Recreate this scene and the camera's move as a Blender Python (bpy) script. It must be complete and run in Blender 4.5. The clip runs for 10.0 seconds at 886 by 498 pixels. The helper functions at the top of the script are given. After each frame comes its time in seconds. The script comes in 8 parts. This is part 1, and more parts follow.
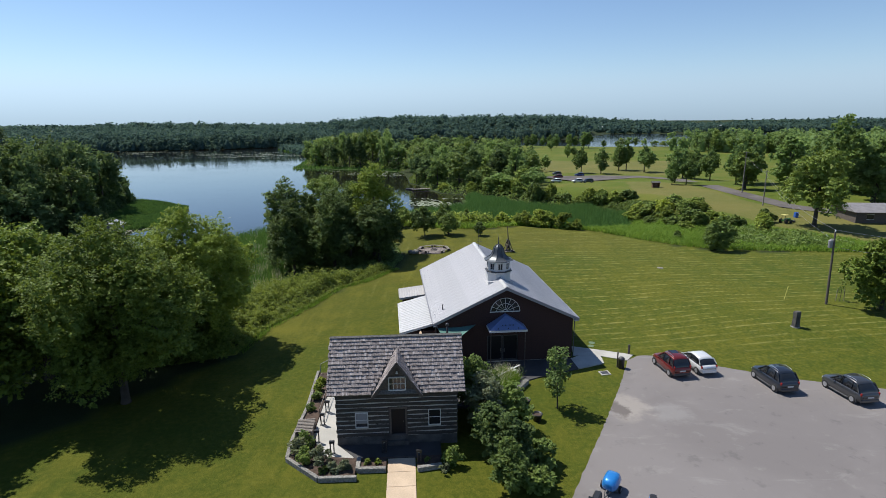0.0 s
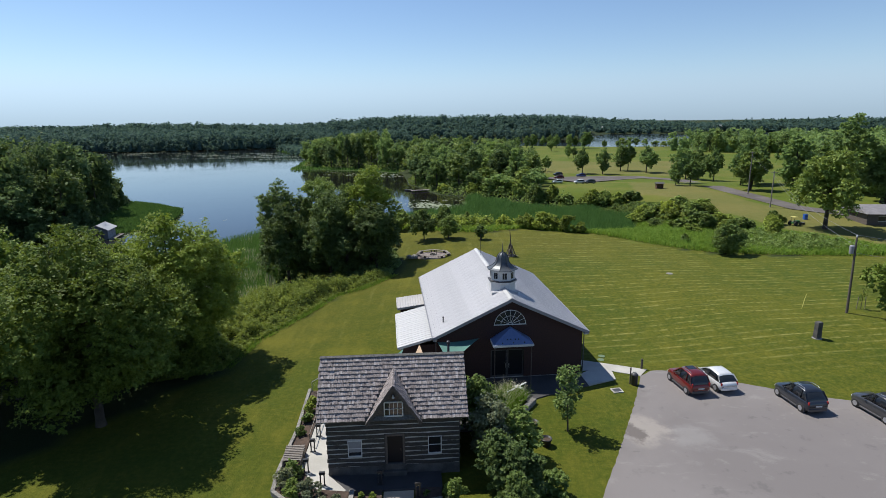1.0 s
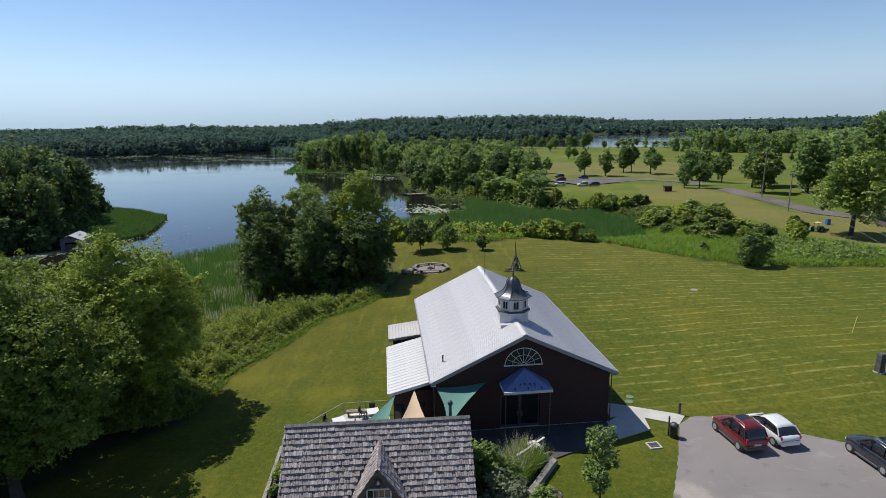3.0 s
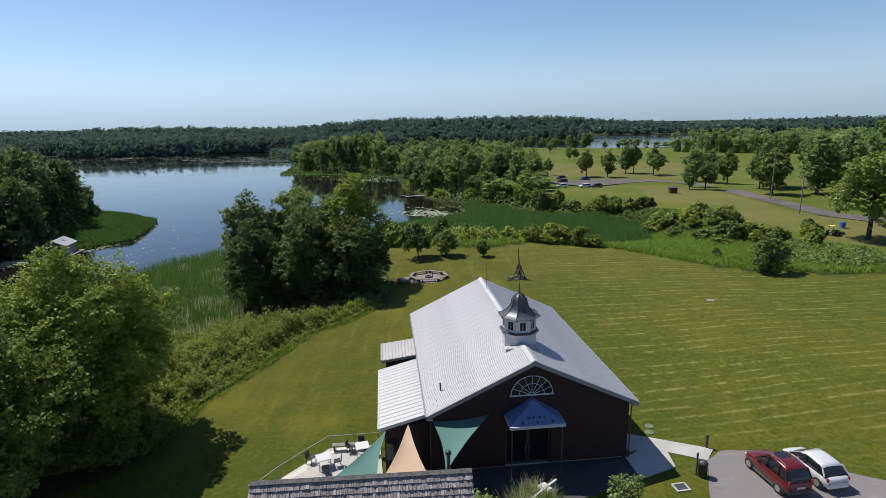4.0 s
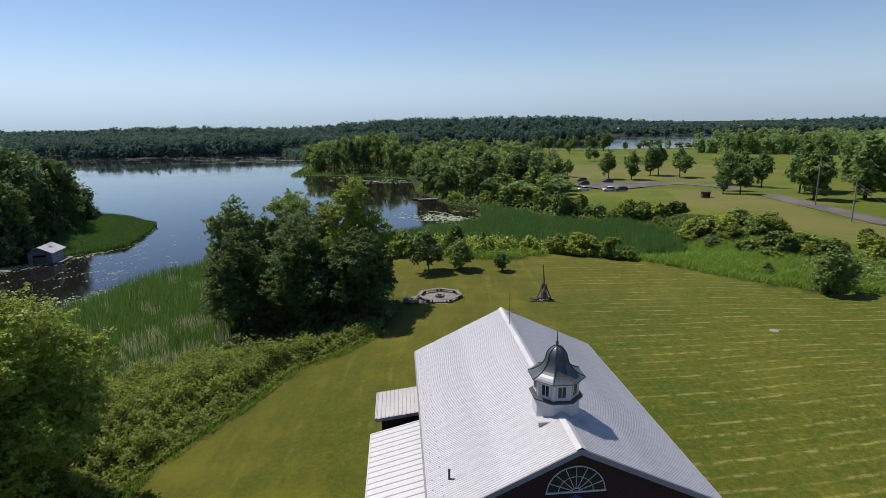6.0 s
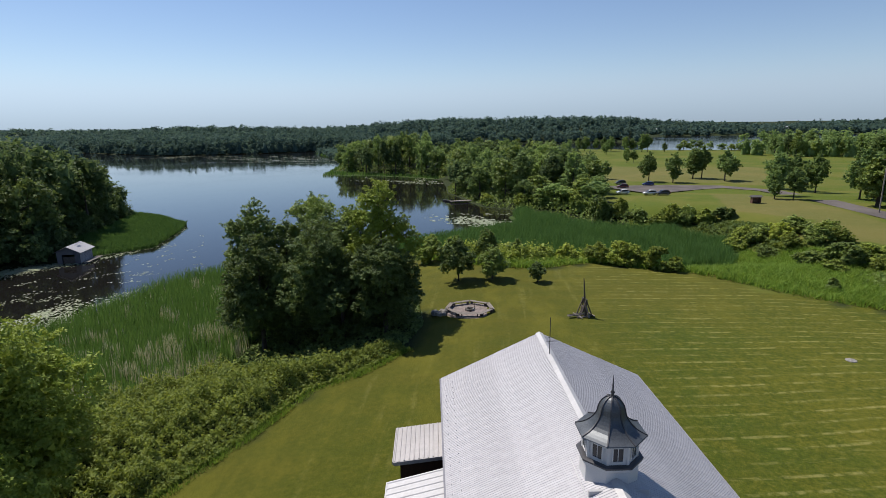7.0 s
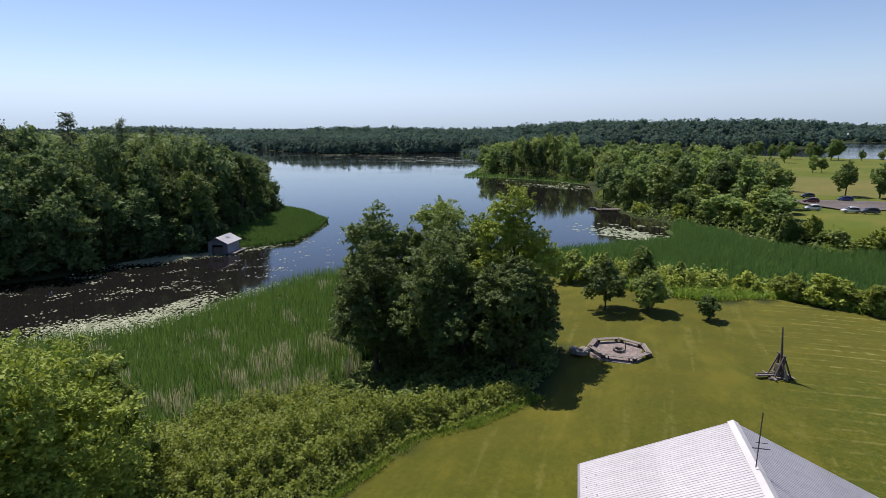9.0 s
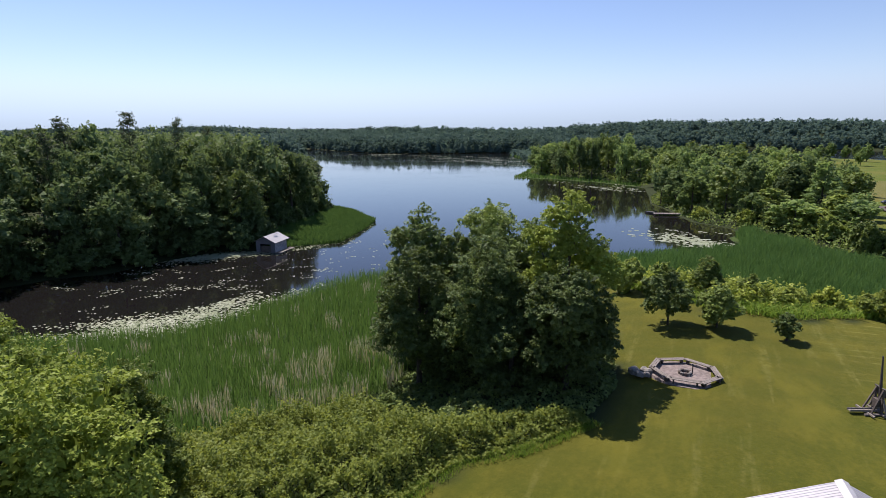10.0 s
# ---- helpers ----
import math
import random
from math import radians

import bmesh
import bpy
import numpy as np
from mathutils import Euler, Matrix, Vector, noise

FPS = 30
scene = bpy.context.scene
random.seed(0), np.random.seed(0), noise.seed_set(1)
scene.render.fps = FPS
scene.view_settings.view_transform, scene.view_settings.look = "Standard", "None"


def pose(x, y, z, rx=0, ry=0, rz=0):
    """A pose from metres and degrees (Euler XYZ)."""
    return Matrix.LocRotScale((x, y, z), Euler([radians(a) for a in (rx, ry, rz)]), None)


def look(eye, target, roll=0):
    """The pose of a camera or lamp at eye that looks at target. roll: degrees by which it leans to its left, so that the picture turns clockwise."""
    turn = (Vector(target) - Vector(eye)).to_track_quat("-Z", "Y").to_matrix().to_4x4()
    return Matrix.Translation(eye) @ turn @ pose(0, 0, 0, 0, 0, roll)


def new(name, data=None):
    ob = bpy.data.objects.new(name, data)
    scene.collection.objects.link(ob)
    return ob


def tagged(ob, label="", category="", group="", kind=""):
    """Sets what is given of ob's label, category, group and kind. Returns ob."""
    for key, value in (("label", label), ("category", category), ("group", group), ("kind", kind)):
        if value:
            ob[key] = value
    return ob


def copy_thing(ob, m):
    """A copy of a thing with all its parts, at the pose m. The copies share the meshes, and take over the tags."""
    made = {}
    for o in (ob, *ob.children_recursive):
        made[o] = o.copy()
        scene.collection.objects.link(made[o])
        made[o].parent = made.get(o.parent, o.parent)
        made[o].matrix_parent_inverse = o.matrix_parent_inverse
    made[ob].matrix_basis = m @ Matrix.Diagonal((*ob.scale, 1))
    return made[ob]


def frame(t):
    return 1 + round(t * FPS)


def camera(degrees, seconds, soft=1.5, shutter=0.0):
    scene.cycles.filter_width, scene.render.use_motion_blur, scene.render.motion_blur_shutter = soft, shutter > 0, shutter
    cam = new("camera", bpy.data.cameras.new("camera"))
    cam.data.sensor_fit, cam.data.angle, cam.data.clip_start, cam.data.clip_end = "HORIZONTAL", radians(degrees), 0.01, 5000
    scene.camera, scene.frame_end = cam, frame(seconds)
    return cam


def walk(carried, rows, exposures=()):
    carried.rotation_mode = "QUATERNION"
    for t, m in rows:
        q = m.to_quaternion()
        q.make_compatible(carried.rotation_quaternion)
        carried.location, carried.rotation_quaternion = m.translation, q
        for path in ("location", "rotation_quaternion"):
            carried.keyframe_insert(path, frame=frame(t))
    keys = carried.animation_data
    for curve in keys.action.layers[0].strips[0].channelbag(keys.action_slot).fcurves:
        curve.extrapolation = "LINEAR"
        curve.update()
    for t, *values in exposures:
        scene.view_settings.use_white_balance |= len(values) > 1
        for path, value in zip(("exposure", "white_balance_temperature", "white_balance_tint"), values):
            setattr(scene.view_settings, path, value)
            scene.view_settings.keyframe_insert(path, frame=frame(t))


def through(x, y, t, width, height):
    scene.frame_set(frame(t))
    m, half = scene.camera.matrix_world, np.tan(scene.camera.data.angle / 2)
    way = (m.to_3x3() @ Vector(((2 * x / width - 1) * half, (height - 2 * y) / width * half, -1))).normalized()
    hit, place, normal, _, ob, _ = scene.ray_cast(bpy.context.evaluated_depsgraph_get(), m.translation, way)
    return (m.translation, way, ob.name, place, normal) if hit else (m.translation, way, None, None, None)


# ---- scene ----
cam = camera(77.9, 10.0, soft=0.7)
PATH = [
    (0, (1.516, 0.288, 22.427), (1.493, 2.236, 21.973), -0.4),
    (0.5, (1.456, 2.026, 22.37), (1.434, 3.974, 21.916), -0.5),
    (1, (1.405, 3.725, 22.373), (1.384, 5.673, 21.92), -0.5),
    (1.5, (1.314, 5.548, 22.385), (1.296, 7.496, 21.934), -0.6),
    (2, (1.289, 7.615, 22.34), (1.271, 9.563, 21.889), -0.7),
    (2.5, (1.227, 9.808, 22.315), (1.212, 11.756, 21.864), -0.7),
    (4, (1.364, 16.787, 22.054), (1.353, 18.737, 21.608), -0.9),
    (4.5, (1.44, 19.337, 21.891), (1.429, 21.287, 21.445), -0.9),
    (5, (1.493, 21.697, 21.772), (1.484, 23.647, 21.328), -0.9),
    (5.5, (1.517, 24.121, 21.697), (1.49, 26.071, 21.253), -0.9),
    (7, (1.38, 31.442, 21.624), (1.2, 33.384, 21.182), -0.7),
    (7.5, (1.119, 34.014, 21.526), (0.856, 35.947, 21.086), -0.6),
    (8, (0.824, 36.624, 21.297), (0.437, 38.537, 20.861), -0.5),
    (8.5, (0.429, 38.8, 21.174), (-0.085, 40.684, 20.74), -0.3),
    (9, (-0.113, 40.902, 21.029), (-0.782, 42.737, 20.598), -0.2),
    (9.5, (-0.775, 42.761, 20.904), (-1.564, 44.547, 20.473), -0.1),
    (10, (-1.342, 43.922, 20.9), (-2.171, 45.691, 20.47), -0.1),
]
walk(cam, [(t, look(e, g, r)) for t, e, g, r in PATH], exposures=[(0, 0.38, 6450, 9), (2.5, 0.34, 6500, 10), (4.5, 0.27, 6550, 12), (5.5, 0.24, 6600, 13), (7.5, 0.21, 6750, 14), (8.5, 0.31, 6800, 17), (10, 0.52, 6650, 22)])

# world: clear summer sky, sun high over the bay
SUN_AZ = Vector((-0.825, 0.567))
SUN_EL = radians(57.0)
world = bpy.data.worlds.new("world")
scene.world = world
world.use_nodes = True
wt = world.node_tree
sky = wt.nodes.new("ShaderNodeTexSky")
sky.sky_type = 'NISHITA'
sky.sun_disc = False
sky.sun_elevation = SUN_EL
sky.sun_rotation = math.atan2(SUN_AZ.x, SUN_AZ.y)
sky.air_density, sky.dust_density, sky.ozone_density = 1.0, 0.0, 3.0
# the band over the horizon stays a pale blue
parts_of = wt.nodes.new("ShaderNodeSeparateColor")
joined = wt.nodes.new("ShaderNodeCombineColor")
wt.links.new(sky.outputs[0], parts_of.inputs[0])
wt.links.new(parts_of.outputs[2], joined.inputs[2])
for channel, most, soft in ((0, 0.69, 0.28), (1, 0.885, 0.20)):
    ratio, capped, back = (wt.nodes.new("ShaderNodeMath") for _ in range(3))
    ratio.operation, capped.operation, back.operation = 'DIVIDE', 'SMOOTH_MIN', 'MULTIPLY'
    capped.inputs[1].default_value, capped.inputs[2].default_value = most, soft
    wt.links.new(parts_of.outputs[channel], ratio.inputs[0])
    wt.links.new(parts_of.outputs[2], ratio.inputs[1])
    wt.links.new(ratio.outputs[0], capped.inputs[0])
    wt.links.new(capped.outputs[0], back.inputs[0])
    wt.links.new(parts_of.outputs[2], back.inputs[1])
    wt.links.new(back.outputs[0], joined.inputs[channel])
tint = wt.nodes.new("ShaderNodeMix")
tint.data_type, tint.blend_type = 'RGBA', 'MULTIPLY'
tint.inputs[0].default_value, tint.inputs[7].default_value = 1.0, (1.02, 1.05, 1.14, 1)
wt.links.new(joined.outputs[0], tint.inputs[6])
wt.links.new(tint.outputs[2], wt.nodes["Background"].inputs[0])
wt.nodes["Background"].inputs[1].default_value = 0.082
sun_data = bpy.data.lights.new("sun", 'SUN')
sun_data.energy, sun_data.angle, sun_data.color = 4.6, radians(0.55), (1.0, 0.96, 0.88)
sun_dir = Vector((SUN_AZ.x * math.cos(SUN_EL), SUN_AZ.y * math.cos(SUN_EL), math.sin(SUN_EL)))
sun = new("sun", sun_data)
sun.matrix_world = look(sun_dir * 100, (0, 0, 0))

WATER_Z = -3.25


# ---- materials ----
def material(name):
    m = bpy.data.materials.new(name)
    m.use_nodes = True
    nt = m.node_tree
    bs = nt.nodes["Principled BSDF"]
    return m, nt, bs


def add(nt, kind, **inputs):
    n = nt.nodes.new("ShaderNode" + kind)
    for k, v in inputs.items():
        n.inputs[k].default_value = v
    return n


def mixcol(nt, fac, a, b, mode='MIX'):
    n = nt.nodes.new("ShaderNodeMix")
    n.data_type, n.blend_type = 'RGBA', mode
    for sock, v in ((0, fac), (6, a), (7, b)):
        if isinstance(v, (int, float)):
            n.inputs[sock].default_value = v
        elif isinstance(v, tuple):
            n.inputs[sock].default_value = (*v[:3], 1)
        else:
            nt.links.new(v, n.inputs[sock])
    return n.outputs[2]


def maths(nt, op, a, b=0.0, c=0.0):
    n = nt.nodes.new("ShaderNodeMath")
    n.operation = op
    for sock, v in enumerate((a, b, c)):
        if isinstance(v, (int, float)):
            n.inputs[sock].default_value = v
        else:
            nt.links.new(v, n.inputs[sock])
    return n.outputs[0]


def spread(nt, v, lo, hi):
    n = nt.nodes.new("ShaderNodeMapRange")
    n.interpolation_type = 'SMOOTHSTEP'
    nt.links.new(v, n.inputs[0])
    n.inputs[1].default_value, n.inputs[2].default_value = lo, hi
    return n.outputs[0]


def coords(nt, scale=(1, 1, 1), rot=(0, 0, 0), world_space=False):
    if world_space:
        src = nt.nodes.new("ShaderNodeNewGeometry").outputs["Position"]
    else:
        src = nt.nodes.new("ShaderNodeTexCoord").outputs["Object"]
    mp = nt.nodes.new("ShaderNodeMapping")
    mp.inputs["Scale"].default_value = scale
    mp.inputs["Rotation"].default_value = [radians(a) for a in rot]
    nt.links.new(src, mp.inputs[0])
    return mp.outputs[0]


def noisy(nt, vec, scale, detail=4.0, rough=0.55, warp=0.0):
    n = add(nt, "TexNoise", Scale=scale, Detail=detail, Roughness=rough, Distortion=warp)
    nt.links.new(vec, n.inputs["Vector"])
    return n.outputs["Fac"]


def bump(nt, bs, height, strength, distance):
    n = add(nt, "Bump", Strength=strength, Distance=distance)
    nt.links.new(height, n.inputs["Height"])
    nt.links.new(n.outputs[0], bs.inputs["Normal"])


def plain(name, col, rough=0.6, metal=0.0, vary=0.18, scale=3.0, relief=0.0, spec=0.5):
    """A surface with uneven colour at two scales and slight relief."""
    m, nt, bs = material(name)
    v = coords(nt)
    big = noisy(nt, v, scale * 0.25, 3)
    fine = noisy(nt, v, scale * 6, 5)
    f = maths(nt, 'ADD', maths(nt, 'MULTIPLY', big, 0.6), maths(nt, 'MULTIPLY', fine, 0.4))
    lo = tuple(c * (1 - vary) for c in col)
    hi = tuple(min(1, c * (1 + vary)) for c in col)
    nt.links.new(mixcol(nt, spread(nt, f, 0.35, 0.65), lo, hi), bs.inputs["Base Color"])
    bs.inputs["Roughness"].default_value, bs.inputs["Metallic"].default_value = rough, metal
    bs.inputs["Specular IOR Level"].default_value = spec
    if relief:
        bump(nt, bs, fine, 0.5, relief)
    return m


def by_piece(name, dark, light, rough=0.8, island=True, grain=(1, 1, 1), relief=0.004, third=None):
    """Pieces of one kind that differ a little from one another."""
    m, nt, bs = material(name)
    if island:
        r = nt.nodes.new("ShaderNodeNewGeometry").outputs["Random Per Island"]
    else:
        r = nt.nodes.new("ShaderNodeObjectInfo").outputs["Random"]
    v = coords(nt, grain)
    g = noisy(nt, v, 8.0, 5)
    c = mixcol(nt, r, dark, light)
    if third:
        c = mixcol(nt, maths(nt, 'GREATER_THAN', r, 0.86), c, third)
    c = mixcol(nt, 0.55, c, mixcol(nt, spread(nt, g, 0.3, 0.7), tuple(x * 0.5 for x in dark), tuple(min(1, x * 1.25) for x in light)))
    nt.links.new(c, bs.inputs["Base Color"])
    bs.inputs["Roughness"].default_value = rough
    bump(nt, bs, g, 0.6, relief)
    return m


def foliage(name, dark, light, through=0.40, rough=0.62, glow=0.22, gloss=0.20):
    """Leaves: each leaf its own shade, some light passing through."""
    m, nt, bs = material(name)
    r = nt.nodes.new("ShaderNodeNewGeometry").outputs["Random Per Island"]
    o = nt.nodes.new("ShaderNodeObjectInfo").outputs["Random"]
    patch = noisy(nt, coords(nt), 1.3, 2)
    c = mixcol(nt, r, dark, light)
    c = mixcol(nt, spread(nt, patch, 0.40, 0.66), mixcol(nt, 0.45, c, dark), mixcol(nt, 0.5, c, light))
    c = mixcol(nt, maths(nt, 'MULTIPLY', spread(nt, o, 0.25, 1.0), 0.60), c, tuple(x * 0.62 for x in dark))
    c = mixcol(nt, maths(nt, 'MULTIPLY', spread(nt, o, 0.30, 0.0), 0.40), c, (light[0] * 1.05, light[1], light[2] * 0.75))
    nt.links.new(c, bs.inputs["Base Color"])
    bs.inputs["Roughness"].default_value = rough
    bs.inputs["Specular IOR Level"].default_value = gloss
    tr = nt.nodes.new("ShaderNodeBsdfTranslucent")
    nt.links.new(mixcol(nt, glow, c, (light[0] * 1.5, light[1] * 1.35, light[2] * 0.6)), tr.inputs[0])
    mx = nt.nodes.new("ShaderNodeMixShader")
    mx.inputs[0].default_value = through
    nt.links.new(bs.outputs[0], mx.inputs[1])
    nt.links.new(tr.outputs[0], mx.inputs[2])
    nt.links.new(mx.outputs[0], nt.nodes["Material Output"].inputs[0])
    return m


LEAF_MAPLE = foliage("leaf_maple", (0.072, 0.122, 0.024), (0.290, 0.372, 0.070), 0.26, 0.55, 0.25, gloss=0.12)
LEAF_LIGHT = foliage("leaf_light", (0.092, 0.150, 0.040), (0.300, 0.375, 0.085), 0.24, 0.55, 0.25)
LEAF_ASH = foliage("leaf_ash", (0.064, 0.108, 0.036), (0.250, 0.340, 0.096), 0.28)
LEAF_WOOD = foliage("leaf_wood", (0.105, 0.170, 0.062), (0.295, 0.410, 0.140), 0.45, gloss=0.10)
LEAF_FOREST = foliage("leaf_forest", (0.070, 0.118, 0.050), (0.190, 0.268, 0.104), 0.36, gloss=0.08)
LEAF_PINE = foliage("leaf_pine", (0.06, 0.095, 0.05), (0.13, 0.18, 0.085), 0.3)
# bluish leaf colours with the haze of distance put into them
LEAF_HAZED = foliage("leaf_hazed", (0.060, 0.108, 0.094), (0.112, 0.176, 0.144), 0.42, gloss=0.02)
LEAF_BRUSH = foliage("leaf_brush", (0.118, 0.176, 0.036), (0.480, 0.555, 0.120))
LEAF_SHRUB = foliage("leaf_shrub", (0.118, 0.182, 0.048), (0.285, 0.372, 0.108))
LEAF_GREY = foliage("leaf_grey", (0.125, 0.15, 0.09), (0.29, 0.325, 0.195))
REED_GREEN = foliage("reed_green", (0.052, 0.122, 0.032), (0.122, 0.222, 0.062), 0.40, gloss=0.10)
REED_DEAD = foliage("reed_dead", (0.50, 0.46, 0.32), (0.80, 0.77, 0.60), 0.2)
REED_MARSH = foliage("reed_marsh", (0.068, 0.150, 0.042), (0.118, 0.222, 0.062), 0.4, gloss=0.10)
GRASS_TALL = foliage("grass_tall", (0.125, 0.232, 0.032), (0.250, 0.360, 0.064), 0.45, gloss=0.10)
BARK = plain("bark", (0.062, 0.050, 0.039), 0.95, vary=0.4, scale=4, relief=0.03)
LILY = foliage("lily", (0.17, 0.21, 0.10), (0.44, 0.47, 0.35), 0.05, 0.30)


def make_ground():
    m, nt, bs = material("ground")
    zone = nt.nodes.new("ShaderNodeAttribute")
    zone.attribute_name = "zone"
    sep = nt.nodes.new("ShaderNodeSeparateColor")
    nt.links.new(zone.outputs["Color"], sep.inputs[0])
    v = coords(nt, world_space=True)
    big = noisy(nt, v, 0.045, 4, 0.6)
    mid = noisy(nt, v, 0.5, 4)
    fine = noisy(nt, v, 7.0, 5, 0.7)
    grass = mixcol(nt, spread(nt, big, 0.35, 0.68), (0.062, 0.092, 0.009), (0.104, 0.116, 0.013))
    grass = mixcol(nt, spread(nt, mid, 0.30, 0.75), grass, mixcol(nt, 0.55, grass, (0.122, 0.122, 0.014)))
    blade = noisy(nt, v, 2.4, 6, 0.75)
    grass = mixcol(nt, maths(nt, 'MULTIPLY', spread(nt, blade, 0.56, 0.36), 0.66), grass, (0.034, 0.056, 0.005))
    grass = mixcol(nt, maths(nt, 'MULTIPLY', spread(nt, blade, 0.52, 0.66), 0.56), grass, (0.158, 0.158, 0.028))
    grass = mixcol(nt, maths(nt, 'MULTIPLY', spread(nt, fine, 0.30, 0.75), 0.35), grass, (0.022, 0.038, 0.005))
    # the grass far from the cabin is drier
    px = nt.nodes.new("ShaderNodeSeparateXYZ")
    nt.links.new(v, px.inputs[0])
    dry_f = spread(nt, maths(nt, 'ADD', maths(nt, 'MULTIPLY_ADD', px.outputs[0], -0.9, px.outputs[1]), maths(nt, 'MULTIPLY', big, 40.0)), 74.0, 108.0)
    grass = mixcol(nt, maths(nt, 'MULTIPLY', dry_f, 0.62), grass, (0.096, 0.094, 0.015))
    # dry clippings left in rows by the mower
    wave_r = add(nt, "TexWave", Scale=0.235, Distortion=1.6, Detail=2.0)
    wave_r.inputs["Detail Scale"].default_value = 0.25
    wave_r.bands_direction = 'Y'
    nt.links.new(coords(nt, (1, 1, 1), (0, 0, -8), True), wave_r.inputs["Vector"])
    long_r = noisy(nt, coords(nt, (0.22, 0.9, 1), (0, 0, -8), True), 1.0, 3, 0.6)
    rows_r = maths(nt, 'MULTIPLY', spread(nt, wave_r.outputs["Fac"], 0.80, 1.0), spread(nt, long_r, 0.40, 0.56))
    loose_r = spread(nt, noisy(nt, coords(nt, (0.30, 2.6, 1), (0, 0, -9), True), 1.0, 3, 0.6), 0.58, 0.70)
    rows_r = maths(nt, 'MAXIMUM', rows_r, maths(nt, 'MULTIPLY', loose_r, 0.45))
    rows_l = maths(nt, 'MULTIPLY', 0.9, spread(nt, noisy(nt, coords(nt, (0.9, 0.07, 1), (0, 0, -28), True), 1.0, 3, 0.6, 0.2), 0.55, 0.70))
    side = spread(nt, px.outputs[0], 6.0, 20.0)
    rows = maths(nt, 'ADD', maths(nt, 'MULTIPLY', rows_r, side), maths(nt, 'MULTIPLY', rows_l, maths(nt, 'SUBTRACT', 1.0, side)))
    grass = mixcol(nt, maths(nt, 'MULTIPLY', maths(nt, 'SUBTRACT', 1.0, side), 0.24), grass, (0.052, 0.062, 0.004))
    parched = spread(nt, noisy(nt, coords(nt, (1.0, 0.45, 1), (0, 0, -28), True), 0.22, 5, 0.68), 0.46, 0.66)
    grass = mixcol(nt, maths(nt, 'MULTIPLY', parched, maths(nt, 'MULTIPLY_ADD', side, -0.25, 0.50)), grass, (0.138, 0.136, 0.018))
    breakup = noisy(nt, v, 1.3, 4, 0.7)
    clip = maths(nt, 'MULTIPLY', rows, spread(nt, breakup, 0.38, 0.60))
    clip = maths(nt, 'MULTIPLY', clip, maths(nt, 'MULTIPLY', maths(nt, 'MULTIPLY_ADD', side, 0.7, 0.3), spread(nt, px.outputs[1], 46.0, 58.0)))
    grass = mixcol(nt, maths(nt, 'MULTIPLY', clip, 0.58), grass, (0.285, 0.280, 0.098))
    # stripes where the mower went up and down
    wave = add(nt, "TexWave", Scale=0.085, Distortion=1.2, Detail=2.0)
    wave.bands_direction = 'Y'
    nt.links.new(coords(nt, (1, 1, 1), (0, 0, -8), True), wave.inputs["Vector"])
    grass = mixcol(nt, maths(nt, 'MULTIPLY', wave.outputs["Fac"], 0.16), grass, (0.037, 0.063, 0.007))
    field = mixcol(nt, mid, (0.064, 0.108, 0.013), (0.104, 0.132, 0.020))
    field = mixcol(nt, spread(nt, big, 0.42, 0.66), field, (0.128, 0.140, 0.030))
    worn = nt.nodes.new("ShaderNodeAttribute")
    worn.attribute_name = "worn"
    ragged_edge = maths(nt, 'MULTIPLY_ADD', noisy(nt, coords(nt, (0.7, 1.2, 1), (0, 0, 20), True), 0.09, 5, 0.65), 1.1, -0.55)
    tan = spread(nt, maths(nt, 'ADD', worn.outputs["Fac"], ragged_edge), 0.30, 0.66)
    field = mixcol(nt, maths(nt, 'MULTIPLY', tan, 0.48), field, mixcol(nt, mid, (0.140, 0.124, 0.046), (0.210, 0.180, 0.085)))
    field = mixcol(nt, maths(nt, 'MULTIPLY', fine, 0.2), field, (0.037, 0.059, 0.007))
    soil = mixcol(nt, mid, (0.016, 0.026, 0.010), (0.034, 0.050, 0.018))
    c = mixcol(nt, sep.outputs[0], soil, grass)
    c = mixcol(nt, sep.outputs[1], c, field)
    c = mixcol(nt, sep.outputs[2], c, mixcol(nt, mid, (0.030, 0.062, 0.014), (0.055, 0.095, 0.022)))
    c = mixcol(nt, 1.0, c, (1.02, 0.965, 0.90), 'MULTIPLY')
    nt.links.new(c, bs.inputs["Base Color"])
    bs.inputs["Roughness"].default_value = 0.95
    bs.inputs["Specular IOR Level"].default_value = 0.15
    bump(nt, bs, maths(nt, 'ADD', fine, maths(nt, 'MULTIPLY', mid, 0.6)), 0.9, 0.09)
    return m


def make_water():
    m, nt, bs = material("lake_water")
    bs.inputs["Base Color"].default_value = (0.010, 0.0095, 0.009, 1)
    bs.inputs["IOR"].default_value = 1.42
    v = coords(nt, world_space=True)
    calm = noisy(nt, v, 0.02, 3)
    xy = nt.nodes.new("ShaderNodeSeparateXYZ")
    nt.links.new(v, xy.inputs[0])
    windy = spread(nt, maths(nt, 'MULTIPLY_ADD', xy.outputs[0], 0.6, xy.outputs[1]), 545.0, 610.0)
    r = maths(nt, 'MULTIPLY_ADD', spread(nt, calm, 0.4, 0.65), 0.05, 0.03)
    nt.links.new(maths(nt, 'MULTIPLY_ADD', windy, 0.05, r), bs.inputs["Roughness"])
    h = noisy(nt, coords(nt, (0.6, 1.3, 1), (0, 0, 20), True), 1.6, 3)
    swell = maths(nt, 'MULTIPLY_ADD', windy, 2.0, 1.0)
    bump(nt, bs, maths(nt, 'MULTIPLY', h, swell), 0.045, 0.05)
    return m


